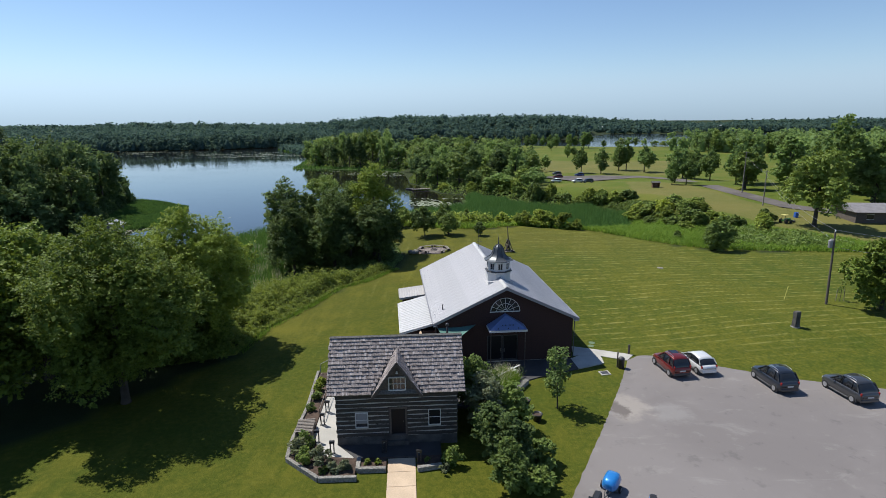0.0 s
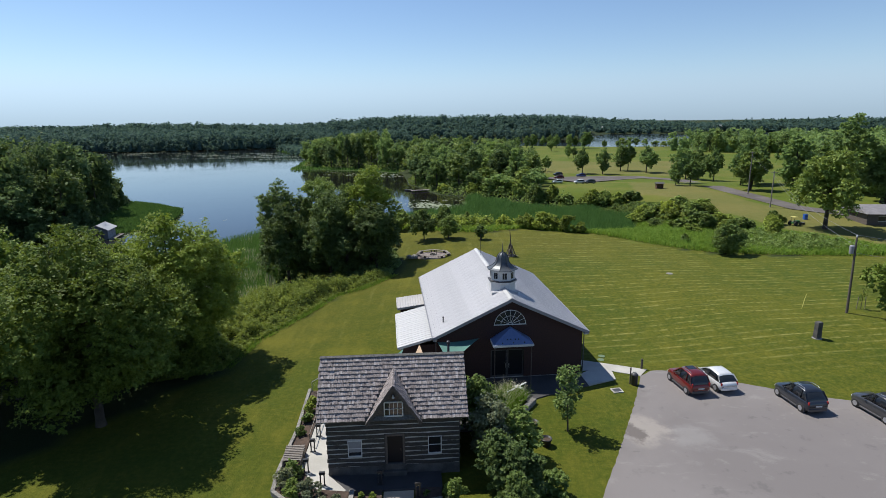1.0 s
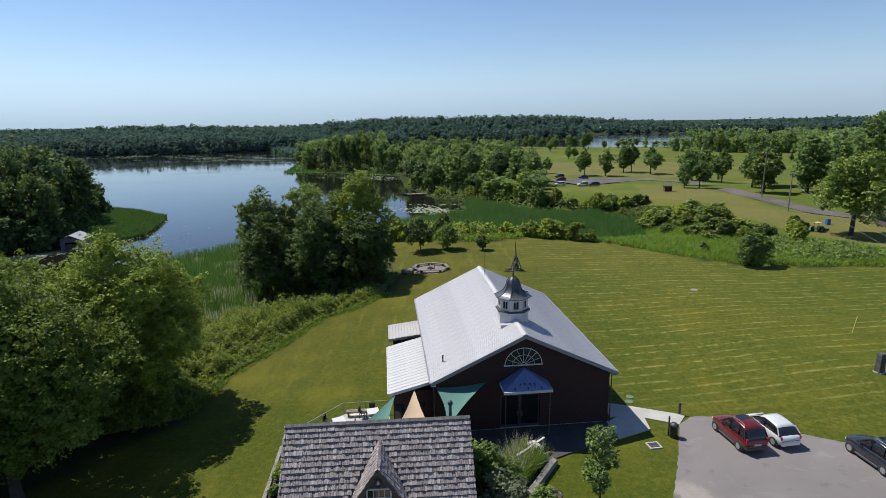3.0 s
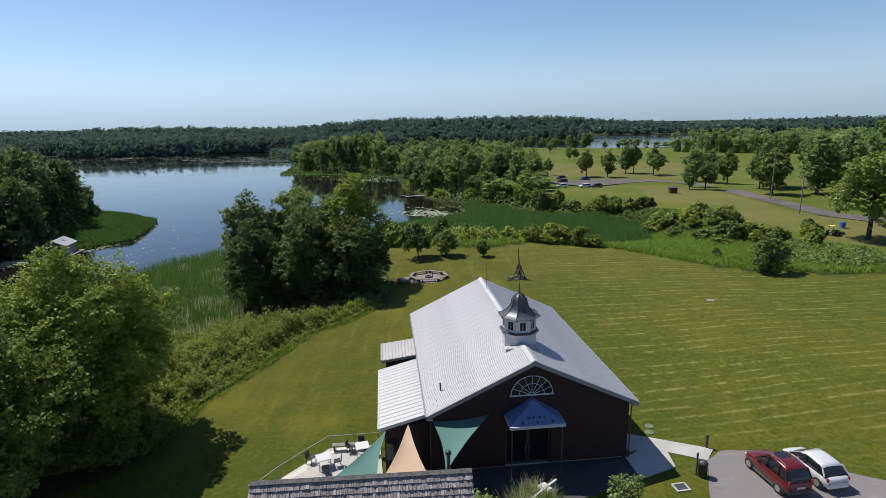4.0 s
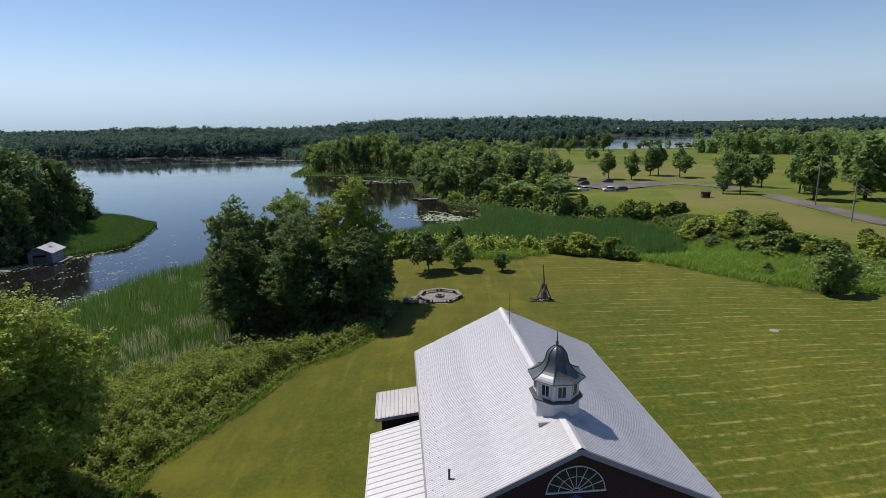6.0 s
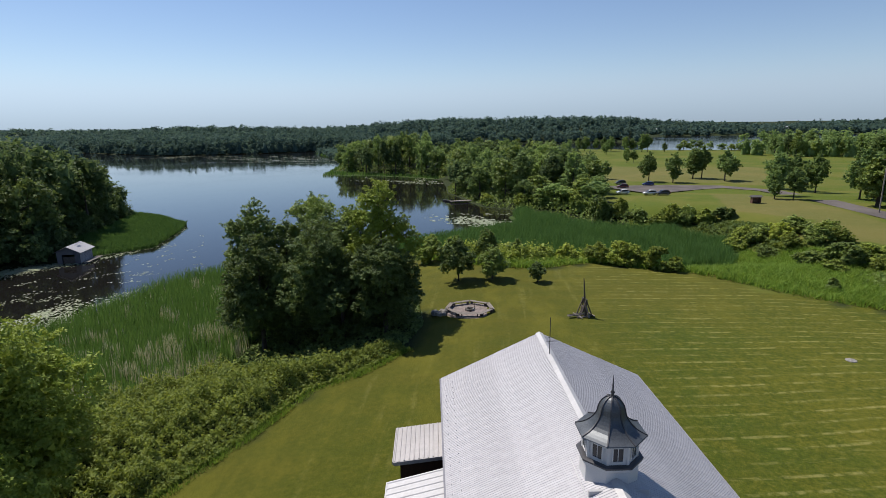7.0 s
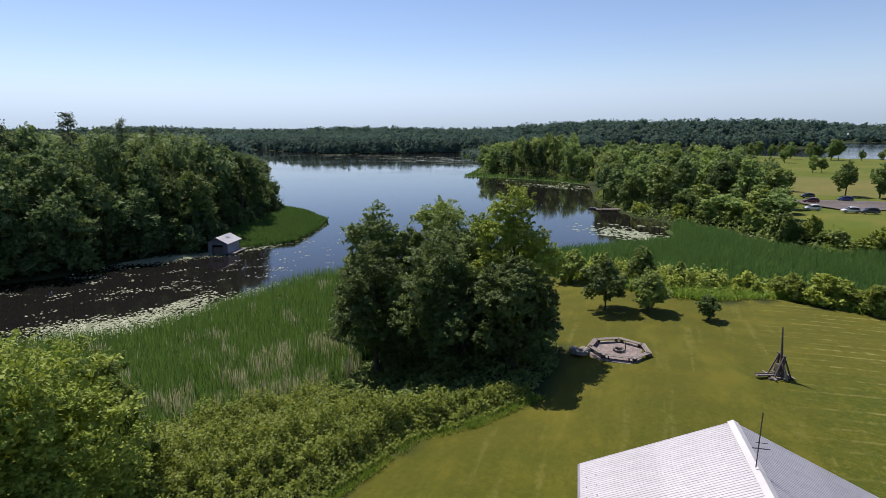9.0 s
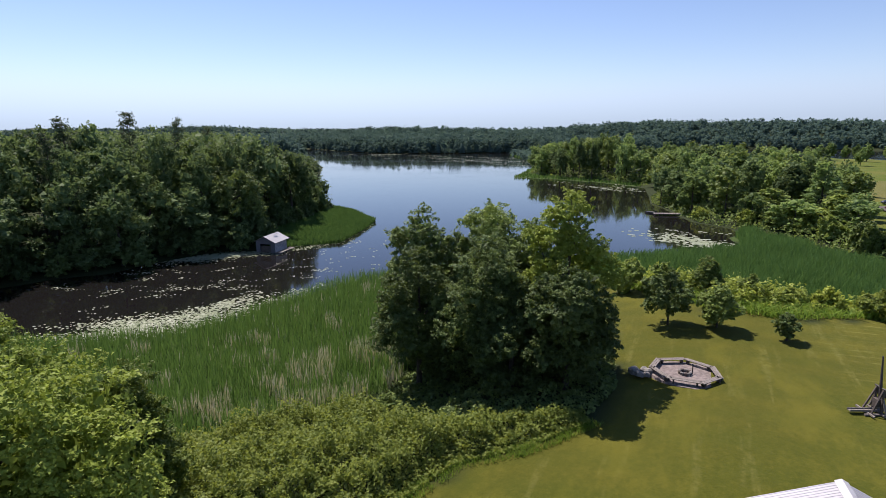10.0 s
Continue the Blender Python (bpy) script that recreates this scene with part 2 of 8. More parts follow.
def make_asphalt():
    m, nt, bs = material("asphalt")
    v = coords(nt, world_space=True)
    big = noisy(nt, v, 0.10, 4, 0.6, 0.5)
    mid = noisy(nt, v, 0.7, 4, 0.65)
    fine = noisy(nt, v, 30, 4, 0.8)
    c = mixcol(nt, spread(nt, big, 0.35, 0.65), (0.166, 0.149, 0.145), (0.199, 0.180, 0.175))
    c = mixcol(nt, maths(nt, 'MULTIPLY', spread(nt, mid, 0.60, 0.74), 0.55), c, (0.244, 0.233, 0.215))
    c = mixcol(nt, maths(nt, 'MULTIPLY', spread(nt, mid, 0.42, 0.30), 0.30), c, (0.063, 0.059, 0.059))
    # pale scuffs and dried puddles
    scuff = spread(nt, noisy(nt, coords(nt, (0.35, 0.9, 1), (0, 0, 35), True), 0.55, 6, 0.7, 0.8), 0.56, 0.68)
    c = mixcol(nt, maths(nt, 'MULTIPLY', scuff, 0.34), c, (0.29, 0.275, 0.26))

    def spot(x, y, r, soft):
        d = nt.nodes.new("ShaderNodeVectorMath")
        d.operation = 'DISTANCE'
        nt.links.new(v, d.inputs[0])
        d.inputs[1].default_value = (x, y, 0.03)
        return spread(nt, maths(nt, 'ADD', d.outputs["Value"], maths(nt, 'MULTIPLY', maths(nt, 'SUBTRACT', mid, 0.5), 4.0)), r, r - soft)
    c = mixcol(nt, maths(nt, 'MULTIPLY', spot(15.7, 40.3, 2.4, 1.3), 0.62), c, (0.34, 0.305, 0.27))
    c = mixcol(nt, maths(nt, 'MULTIPLY', spot(14.9, 39.9, 1.2, 0.7), 0.75), c, (0.085, 0.070, 0.066))
    c = mixcol(nt, maths(nt, 'MULTIPLY', spot(19.0, 39.4, 2.0, 1.4), 0.34), c, (0.31, 0.30, 0.29))
    c = mixcol(nt, maths(nt, 'MULTIPLY', fine, 0.25), c, (0.074, 0.070, 0.067))
    nt.links.new(c, bs.inputs["Base Color"])
    bs.inputs["Roughness"].default_value = 0.9
    bump(nt, bs, fine, 0.4, 0.01)
    return m


def make_metal_roof(name, col, rib):
    m, nt, bs = material(name)
    v = coords(nt)
    big = noisy(nt, v, 0.35, 3)
    streak = noisy(nt, coords(nt, (0.15, 2.2, 1)), 1.0, 4)
    c = mixcol(nt, spread(nt, big, 0.35, 0.7), tuple(x * 0.86 for x in col), col)
    c = mixcol(nt, maths(nt, 'MULTIPLY', spread(nt, noisy(nt, v, 3.2, 5, 0.7), 0.42, 0.62), 0.30), c, tuple(x * 0.70 for x in col))
    c = mixcol(nt, maths(nt, 'MULTIPLY', spread(nt, streak, 0.5, 0.75), 0.22), c, tuple(x * 0.72 for x in col))
    nt.links.new(c, bs.inputs["Base Color"])
    bs.inputs["Roughness"].default_value, bs.inputs["Metallic"].default_value = 0.52, rib
    return m


GROUND, WATER, ASPHALT = make_ground(), make_water(), make_asphalt()
ROOF_METAL = make_metal_roof("roof_metal", (0.440, 0.436, 0.456), 0.18)
ROOF_WHITE = make_metal_roof("roof_white", (0.490, 0.488, 0.495), 0.15)
ROOF_OLD = make_metal_roof("roof_old", (0.440, 0.420, 0.410), 0.10)
ROOF_BLUE = make_metal_roof("roof_blue", (0.15, 0.215, 0.40), 0.1)
CONCRETE = plain("concrete", (0.385, 0.370, 0.340), 0.85, vary=0.12, scale=2, relief=0.004)
CONCRETE_TAN = plain("concrete_tan", (0.50, 0.385, 0.275), 0.85, vary=0.12, scale=2, relief=0.004)
STONE = by_piece("stone", (0.148, 0.141, 0.130), (0.266, 0.252, 0.229), 0.9, island=False)
BRICK = by_piece("siding", (0.022, 0.009, 0.008), (0.038, 0.014, 0.012), 0.8)
# dark paving, its tone deepened to hold the shade of barn and cabin
SHADED_PAVING = plain("shaded_paving", (0.046, 0.044, 0.046), 0.85, vary=0.2, scale=3, relief=0.006)
STONE_DARK = plain("dark_stone", (0.075, 0.070, 0.066), 0.9, vary=0.4, scale=5, relief=0.02)
TRIM_WHITE = plain("trim_white", (0.533, 0.533, 0.533), 0.55, vary=0.06)
TRIM_DARK = plain("trim_dark", (0.05, 0.05, 0.055), 0.5, vary=0.2)
FASCIA = plain("fascia", (0.222, 0.222, 0.244), 0.5, vary=0.1)
LOG = by_piece("log", (0.030, 0.026, 0.023), (0.060, 0.052, 0.046), 0.9, grain=(0.4, 4, 4), relief=0.02)
CHINK = plain("chinking", (0.40, 0.38, 0.345), 0.9, vary=0.15)
SHINGLE = by_piece("shingle", (0.098, 0.080, 0.078), (0.340, 0.298, 0.290), 0.9, grain=(6, 1, 1), relief=0.01, third=(0.45, 0.412, 0.402))
SHAKE_OLD = by_piece("shake_old", (0.067, 0.063, 0.059), (0.148, 0.141, 0.133), 0.95)
WOOD_GREY = by_piece("wood_grey", (0.126, 0.107, 0.092), (0.266, 0.237, 0.211), 0.9, island=False, grain=(1, 6, 6))
WOOD_DARK = by_piece("wood_dark", (0.055, 0.045, 0.040), (0.13, 0.105, 0.09), 0.9, island=False, grain=(1, 6, 6))
MULCH = plain("mulch", (0.063, 0.041, 0.030), 0.95, vary=0.45, scale=10, relief=0.03)
BLACK = plain("black_metal", (0.022, 0.022, 0.024), 0.45, vary=0.2)
COPPER = plain("lead_sheet", (0.075, 0.085, 0.095), 0.42, 0.35, vary=0.3)
DARK_PANE = plain("dark_pane", (0.010, 0.011, 0.014), 0.4, vary=0.1, spec=0.15)
GLASS = plain("dark_glass", (0.018, 0.022, 0.028), 0.06, vary=0.1)
SAIL_TEAL = plain("sail_teal", (0.074, 0.174, 0.148), 0.85, vary=0.06)
SAIL_TAN = plain("sail_tan", (0.459, 0.333, 0.222), 0.85, vary=0.06)
WHITE_PLASTIC = plain("white_plastic", (0.555, 0.555, 0.548), 0.4, vary=0.05)
RUBBER = plain("rubber", (0.018, 0.018, 0.018), 0.85)
CHROME = plain("bright_rim", (0.55, 0.55, 0.56), 0.3, 0.9)
RED_LAMP = plain("red_lamp", (0.28, 0.015, 0.012), 0.25)
CLEAR_LAMP = plain("clear_lamp", (0.62, 0.62, 0.60), 0.15)


def paint(name, col):
    m = plain(name, col, 0.3, 0.25, vary=0.05, scale=1)
    m.node_tree.nodes["Principled BSDF"].inputs["Coat Weight"].default_value = 0.8
    return m


CAR_RED, CAR_WHITE = paint("car_red", (0.141, 0.012, 0.010)), paint("car_white", (0.70, 0.70, 0.70))
CAR_BLUE, CAR_GREY = paint("car_dark_blue", (0.022, 0.027, 0.038)), paint("car_grey", (0.048, 0.050, 0.055))
CAR_MID_BLUE = paint("car_mid_blue", (0.025, 0.05, 0.19))
BIKE_BLUE = paint("bike_blue", (0.02, 0.20, 0.55))
BIN_BLUE = plain("bin_blue", (0.02, 0.09, 0.38), 0.5)


# ---- mesh helpers ----
class Shape:
    """Collects verts and faces of one mesh."""

    def __init__(self):
        self.v, self.f = [], []

    def add(self, verts, faces):
        n = len(self.v)
        self.v += [tuple(p) for p in verts]
        self.f += [tuple(i + n for i in f) for f in faces]
        return self

    def box(self, x0, y0, z0, x1, y1, z1, m=None, c=0.0):
        if c:
            return self.cbox(x0, y0, z0, x1, y1, z1, m, c)
        p = [Vector((x, y, z)) for z in (z0, z1) for y in (y0, y1) for x in (x0, x1)]
        if m:
            p = [m @ q for q in p]
        return self.add(p, [(0, 2, 3, 1), (4, 5, 7, 6), (0, 1, 5, 4), (2, 6, 7, 3), (0, 4, 6, 2), (1, 3, 7, 5)])

    def cbox(self, x0, y0, z0, x1, y1, z1, m, c):
        """A box whose upright and top edges are chamfered."""
        def ring(i, z):
            a0, a1, b0, b1 = x0 + i, x1 - i, y0 + i, y1 - i
            return [(a0 + c, b0, z), (a1 - c, b0, z), (a1, b0 + c, z), (a1, b1 - c, z), (a1 - c, b1, z), (a0 + c, b1, z), (a0, b1 - c, z), (a0, b0 + c, z)]
        p = [Vector(q) for q in ring(0, z0) + ring(0, z1 - c) + ring(c, z1)]
        if m:
            p = [m @ q for q in p]
        f = [tuple(range(7, -1, -1)), tuple(range(16, 24))]
        for k in (0, 8):
            f += [(k + i, k + (i + 1) % 8, k + 8 + (i + 1) % 8, k + 8 + i) for i in range(8)]
        return self.add(p, f)

    def beam(self, a, b, w, h=None, up=(0, 0, 1)):
        """A squared bar from a to b."""
        a, b = Vector(a), Vector(b)
        h = h or w
        d = (b - a).normalized()
        s = d.cross(Vector(up))
        s = (s if s.length > 1e-3 else d.cross(Vector((1, 0, 0)))).normalized()
        t = s.cross(d)
        p = [e + s * (w / 2 * i) + t * (h / 2 * j) for e in (a, b) for i, j in ((-1, -1), (1, -1), (1, 1), (-1, 1))]
        return self.add(p, [(3, 2, 1, 0), (4, 5, 6, 7), (0, 1, 5, 4), (1, 2, 6, 5), (2, 3, 7, 6), (3, 0, 4, 7)])

    def tube(self, pts, radii, n=8, caps=True):
        pts = [Vector(p) for p in pts]
        if isinstance(radii, (int, float)):
            radii = [radii] * len(pts)
        ref = Vector((0.3, 0.9, 0.2)).normalized()
        vs = []
        for i, p in enumerate(pts):
            d = (pts[min(i + 1, len(pts) - 1)] - pts[max(i - 1, 0)]).normalized()
            s = d.cross(ref)
            s = (s if s.length > 0.05 else d.cross(Vector((1, 0, 0)))).normalized()
            t = d.cross(s)
            vs += [p + (s * math.cos(k * 2 * math.pi / n) + t * math.sin(k * 2 * math.pi / n)) * radii[i] for k in range(n)]
        fs = [(i * n + k, i * n + (k + 1) % n, (i + 1) * n + (k + 1) % n, (i + 1) * n + k) for i in range(len(pts) - 1) for k in range(n)]
        if caps:
            fs += [tuple(range(n - 1, -1, -1)), tuple(range(len(vs) - n, len(vs)))]
        return self.add(vs, fs)

    def lathe(self, prof, n=16, c=(0, 0), turn=0.0, m=None):
        """Rings (radius, z) turned about an upright axis."""
        vs = [(c[0] + r * math.cos(turn + k * 2 * math.pi / n), c[1] + r * math.sin(turn + k * 2 * math.pi / n), z) for r, z in prof for k in range(n)]
        fs = [(i * n + k, i * n + (k + 1) % n, (i + 1) * n + (k + 1) % n, (i + 1) * n + k) for i in range(len(prof) - 1) for k in range(n)]
        fs += [tuple(range(n - 1, -1, -1)), tuple(range(len(vs) - n, len(vs)))]
        if m is not None:
            vs = [tuple(m @ Vector(q)) for q in vs]
        return self.add(vs, fs)

    def prism(self, poly, z0, z1):
        n = len(poly)
        vs = [(x, y, z0) for x, y in poly] + [(x, y, z1) for x, y in poly]
        return self.add(vs, [tuple(range(n - 1, -1, -1)), tuple(range(n, 2 * n))] + [(i, (i + 1) % n, n + (i + 1) % n, n + i) for i in range(n)])

    def mesh(self, name, mat, smooth=False):
        me = bpy.data.meshes.new(name)
        me.from_pydata(self.v, [], self.f)
        me.materials.append(mat)
        if smooth:
            me.shade_smooth()
        me.update()
        return me


def part(name, shape, mat, parent, label="", smooth=False, m=None):
    """One mesh object under a thing or under a part."""
    ob = new(name, shape if isinstance(shape, bpy.types.Mesh) else shape.mesh(name, mat, smooth))
    ob.parent = parent
    if m:
        ob.matrix_basis = m
    if label:
        tagged(ob, label)
    return ob


def thing(name, m, label, category, group="", kind=""):
    """An empty at the base of a thing, to hold its parts."""
    ob = new(name)
    ob.empty_display_size = 0.3
    if m:
        ob.matrix_basis = m
    return tagged(ob, label, category, group, kind)


def single(name, shape, mat, label, category, m=None, group="", kind="", smooth=False):
    ob = new(name, shape.mesh(name, mat, smooth))
    if m:
        ob.matrix_basis = m
    return tagged(ob, label, category, group, kind)


def quick_mesh(name, verts, faces, mats):
    """A mesh from arrays: verts (n, 3), faces (m, k)."""
    me = bpy.data.meshes.new(name)
    k = faces.shape[1]
    me.vertices.add(len(verts))
    me.vertices.foreach_set("co", verts.astype(np.float32).ravel())
    me.loops.add(faces.size)
    me.loops.foreach_set("vertex_index", faces.astype(np.int32).ravel())
    me.polygons.add(len(faces))
    me.polygons.foreach_set("loop_start", np.arange(0, faces.size, k, dtype=np.int32))
    for m in mats:
        me.materials.append(m)
    me.update(calc_edges=True)
    return me


# ---- the land ----
def s5(a, b, x):
    t = np.clip((x - a) / (b - a), 0, 1)
    return t * t * (3 - 2 * t)


BAY = [(-149.3, 60.9), (-99.8, 85.2), (-96.2, 96.2), (-91.6, 101.9), (-90.4, 113.9), (-87.3, 123.9), (-79.9, 126.4), (-76.7, 132.9), (-70.5, 139.4), (-74.8, 155.8),
       (-78.7, 166.8), (-95.5, 180.4), (-112.1, 184.3), (-139.9, 214.9), (-174.2, 266.9), (-220.7, 330.5), (-256.1, 362.9), (-424, 531.5), (-451.1, 598.1), (-300.6, 514.6), (-225.5, 543.7),
       (-158.5, 592.4), (-129.4, 560.7), (-163.8, 535.4), (-102.1, 416.5), (-87, 310.1), (-59.6, 305.8), (-34.4, 294.9), (-21.6, 282.5), (-17.4, 253.1), (-15.3, 233.7), (-8.4, 218.4), (-5.9, 208.5), (-1.6, 199.4),
       (6.4, 193.7), (7.8, 186.9), (5.7, 179.6), (7.6, 172.7), (3.7, 164.7), (-4, 159), (-9.6, 153), (-16.3, 148.9), (-29.8, 138.6), (-41.6, 127.8), (-48.5, 117.3), (-51.5, 110.6), (-53.4, 101.7),
       (-53.8, 92.8), (-57.2, 85.5), (-65.3, 78.9), (-73.7, 76.2), (-102.8, 66.6), (-143.3, 48.1)]
FAR_LAKE = [(-160, 660), (20, 640), (80, 552), (150, 517), (240, 528), (420, 580), (1200, 880), (2600, 1450), (2600, 1750), (1500, 1400),
            (700, 1120), (420, 1085), (320, 1090), (240, 960), (196, 792), (60, 775), (-160, 785)]
MARSH_NEAR = [(-102.8, 66.6), (-73.7, 76.2), (-65.3, 78.9), (-57.2, 85.5), (-53.8, 92.8), (-53.4, 101.7), (-51.5, 110.6), (-48.5, 117.3), (-41.6, 127.8), (-29.8, 138.6),
              (-25.8, 132.5), (-33.5, 115.4), (-30.3, 101.5), (-26.3, 90.6), (-26.2, 83.8), (-28.2, 80.9), (-32, 76.2), (-35.9, 70.5), (-42.7, 62.7), (-58.4, 54.9), (-78.8, 54.3)]
MARSH_EAST = [(-29.8, 138.6), (-16.3, 148.9), (-9.6, 153), (-4, 159), (3.7, 164.7), (7.6, 172.7), (5.7, 179.6), (7.8, 186.9), (6.4, 193.7), (15.2, 184.2), (29, 164.1), (43.3, 160.8), (50.5, 144.6),
              (43.7, 126.8), (27.7, 123.5), (10.3, 130.5), (-6.5, 133.9), (-20, 134)]
MARSH_POINT = [(-79.9, 126.4), (-76.7, 132.9), (-70.5, 139.4), (-74.8, 155.8), (-78.7, 166.8), (-95.5, 180.4), (-107.7, 183.8), (-100.9, 174.8), (-95.3, 153.9), (-91.9, 139.4)]
MARSH_SPIT = [(-87, 310.1), (-59.6, 305.8), (-34.4, 294.9), (-23.6, 285.8), (-25.7, 295.8), (-41.5, 307.1), (-72.2, 319.3), (-89.3, 332.8), (-102.1, 416.5), (-163.8, 535.4), (-129.4, 560.7), (-89.2, 424.3)]


def inside(poly, x, y):
    r = np.zeros(np.shape(x), bool)
    for (x0, y0), (x1, y1) in zip(poly, poly[1:] + poly[:1]):
        c = (y0 > y) != (y1 > y)
        r ^= c & (x < (x1 - x0) * (y - y0) / ((y1 - y0) or 1e-9) + x0)
    return r


def off(poly, x, y):
    """Distance to the outline, negative inside."""
    d = np.full(np.shape(x), 1e9)
    for (x0, y0), (x1, y1) in zip(poly, poly[1:] + poly[:1]):
        dx, dy = x1 - x0, y1 - y0
        t = np.clip(((x - x0) * dx + (y - y0) * dy) / (dx * dx + dy * dy), 0, 1)
        d = np.minimum(d, np.hypot(x - x0 - t * dx, y - y0 - t * dy))
    return np.where(inside(poly, x, y), -d, d)


def upland(x, y):
    """The level of the dry land."""
    z = 0.75 * s5(45, 60, y) * s5(20, 38, x) + 1.45 * s5(52, 84, y) * s5(-17, 2, x) * (1 - s5(14, 46, x)) - 0.9 * s5(64, 102, y) * s5(20, 56, x)
    z = z + (-0.6 - z) * s5(102, 150, y) * s5(-60, -20, x) * (1 - s5(25, 60, x))
    z = z + (1.6 - z) * s5(105, 165, y) * s5(25, 60, x)
    z = z - 2.4 * s5(180, 222, y) * s5(25, 60, x)
    z = z + 4.0 * s5(-100, -160, x) * s5(40, 110, y) * (1 - s5(330, 420, y))
    # wooded hills round the lake
    n = 7 * np.sin(x / 190.0 + 1.0) + 5 * np.sin(x / 83.0 + y / 140.0)
    z = z + (7.2 + 3.4 * s5(-220, -420, x) + 0.35 * n) * s5(575, 740, y + 0.10 * x) * (1 - s5(-150, 30, x)) * (1 - 0.5 * s5(800, 900, y))
    z = z + (15.5 + 0.3 * n) * s5(-330, -60, x) * s5(782, 890, y) * (1 - s5(185, 285, x - 0.22 * (y - 790))) * (1 - s5(960, 1075, y))
    z = z + ((9 + 0.9 * n) * s5(1100, 1380, y)) * s5(230, 330, x)
    z = z + (3 + 0.3 * n) * s5(250, 420, x) * s5(250, 420, y) * (1 - s5(470, 530, y))
    return z


def land(x, y):
    x, y = np.asarray(x, float), np.asarray(y, float)
    dw = np.minimum(off(BAY, x, y), off(FAR_LAKE, x, y))
    dm = np.minimum(np.minimum(off(MARSH_NEAR, x, y), off(MARSH_EAST, x, y)), np.minimum(off(MARSH_POINT, x, y), off(MARSH_SPIT, x, y)))
    wet = np.minimum(dw, dm)
    z = WATER_Z + 0.12 + (upland(x, y) - WATER_Z - 0.12) * s5(0, 15, wet)
    return np.where(dw < 0, WATER_Z - 1.4 * s5(0, 6, -dw), np.where(dm < 0, WATER_Z + 0.12, z))


def spaced(lo, a, b, hi, step, grow=(1.22, 1.06)):
    """Grid lines: even from a to b, then wider and wider out to lo and hi."""
    mid = list(np.arange(a, b + 0.01, step))
    out, s, v = [], step, b
    while v < hi:
        s *= grow[1]
        v += s
        out.append(v)
    low, s, v = [], step, a
    while v > lo:
        s *= grow[0]
        v -= s
        low.append(v)
    return np.array(low[::-1] + mid + out)


def make_land():
    xs, ys = spaced(-5000, -115, 120, 5000, 1.9, (1.06, 1.06)), spaced(-2500, 10, 300, 5000, 1.9, (1.3, 1.045))
    gx, gy = np.meshgrid(xs, ys)
    gz = land(gx, gy)
    nx, ny = len(xs), len(ys)
    i = (np.arange(ny - 1)[:, None] * nx + np.arange(nx - 1)[None]).ravel()
    faces = np.stack([i, i + 1, i + nx + 1, i + nx], 1)
    me = quick_mesh("ground", np.stack([gx, gy, gz], -1).reshape(-1, 3), faces, [GROUND])
    x, y = gx.ravel(), gy.ravel()
    mown = (inside(LAWN, x, y) | inside(MEADOW, x, y)).astype(float)
    park = (off(MARSH_EAST, x, y) > 2) & (y > 100) & (x > 35) & (y < 540) & ~((x < 47) & (y > 178) & (y < 270) & (x < 27 + (y - 178) * 0.19))
    wet = inside(MARSH_EAST, x, y) | inside(MARSH_POINT, x, y) | inside(MARSH_SPIT, x, y) | inside(MARSH_NEAR, x, y)
    col = np.stack([mown, park.astype(float), wet.astype(float), np.ones_like(x)], 1)
    at = me.attributes.new("zone", 'FLOAT_COLOR', 'POINT')
    at.data.foreach_set("color", col.astype(np.float32).ravel())
    bare = np.maximum(s5(6, -6, off(WORN_FIELD, x, y)), s5(3, -3, off(WORN_VERGE, x, y)))
    me.attributes.new("worn", 'FLOAT', 'POINT').data.foreach_set("value", bare.astype(np.float32))
    me.shade_smooth()
    tagged(new("ground", me), "mown green lawn, meadow and wooded hills around a lake", "ground", kind="structure")
    w = Shape().add([(-5000, 40, WATER_Z), (5000, 40, WATER_Z), (5000, 5000, WATER_Z), (-5000, 5000, WATER_Z)], [(0, 1, 2, 3)])
    single("water", w, WATER, "calm dark lake water mirroring the sky", "lake", kind="structure")


LAWN = [(-60, -60), (-40.3, 20.5), (-28.1, 36.6), (-19.5, 50.6), (-18.8, 57.6), (-16.1, 64.7), (-13.7, 72.2), (-10, 75.6), (-6.8, 79.7), (-5.4, 85.6), (-9.9, 104.3), (-13.4, 118.2),
        (-7.5, 115.3), (0.4, 108.3), (8.3, 107.1), (16.1, 111.7), (28.7, 108), (36.7, 100.9), (46.6, 95.1), (59.8, 92.6), (84.1, 91.2), (95.3, 116.6), (116.7, 114), (143.2, 56.2), (120, -60)]
MEADOW = [(28.7, 108.4), (36.7, 101.3), (46.6, 95.9), (59.9, 93.6), (81.4, 92.3), (77.9, 102.9), (70.7, 111.9), (61, 121.9), (52.5, 133.7), (49.7, 140.9), (43.7, 127.7), (28.6, 123.3), (8.5, 129.7), (-8.4, 132.2), (-13.2, 125.9), (-11.1, 119.1), (-6.8, 115.3), (0.4, 109), (8.2, 108), (16.1, 112.6)]
# dry grass beyond the park's car park and along the road
WORN_FIELD = [(38, 254), (62, 330), (100, 318), (134, 322), (112, 262), (102, 232), (84, 246), (70, 250)]
WORN_VERGE = [(62, 186), (66, 203), (76, 203), (80, 172), (81, 144), (90, 130), (100, 118), (112, 106), (98, 98), (76, 97), (71, 119), (68, 132), (60, 133), (60, 142), (69, 150), (56, 164)]
make_land()

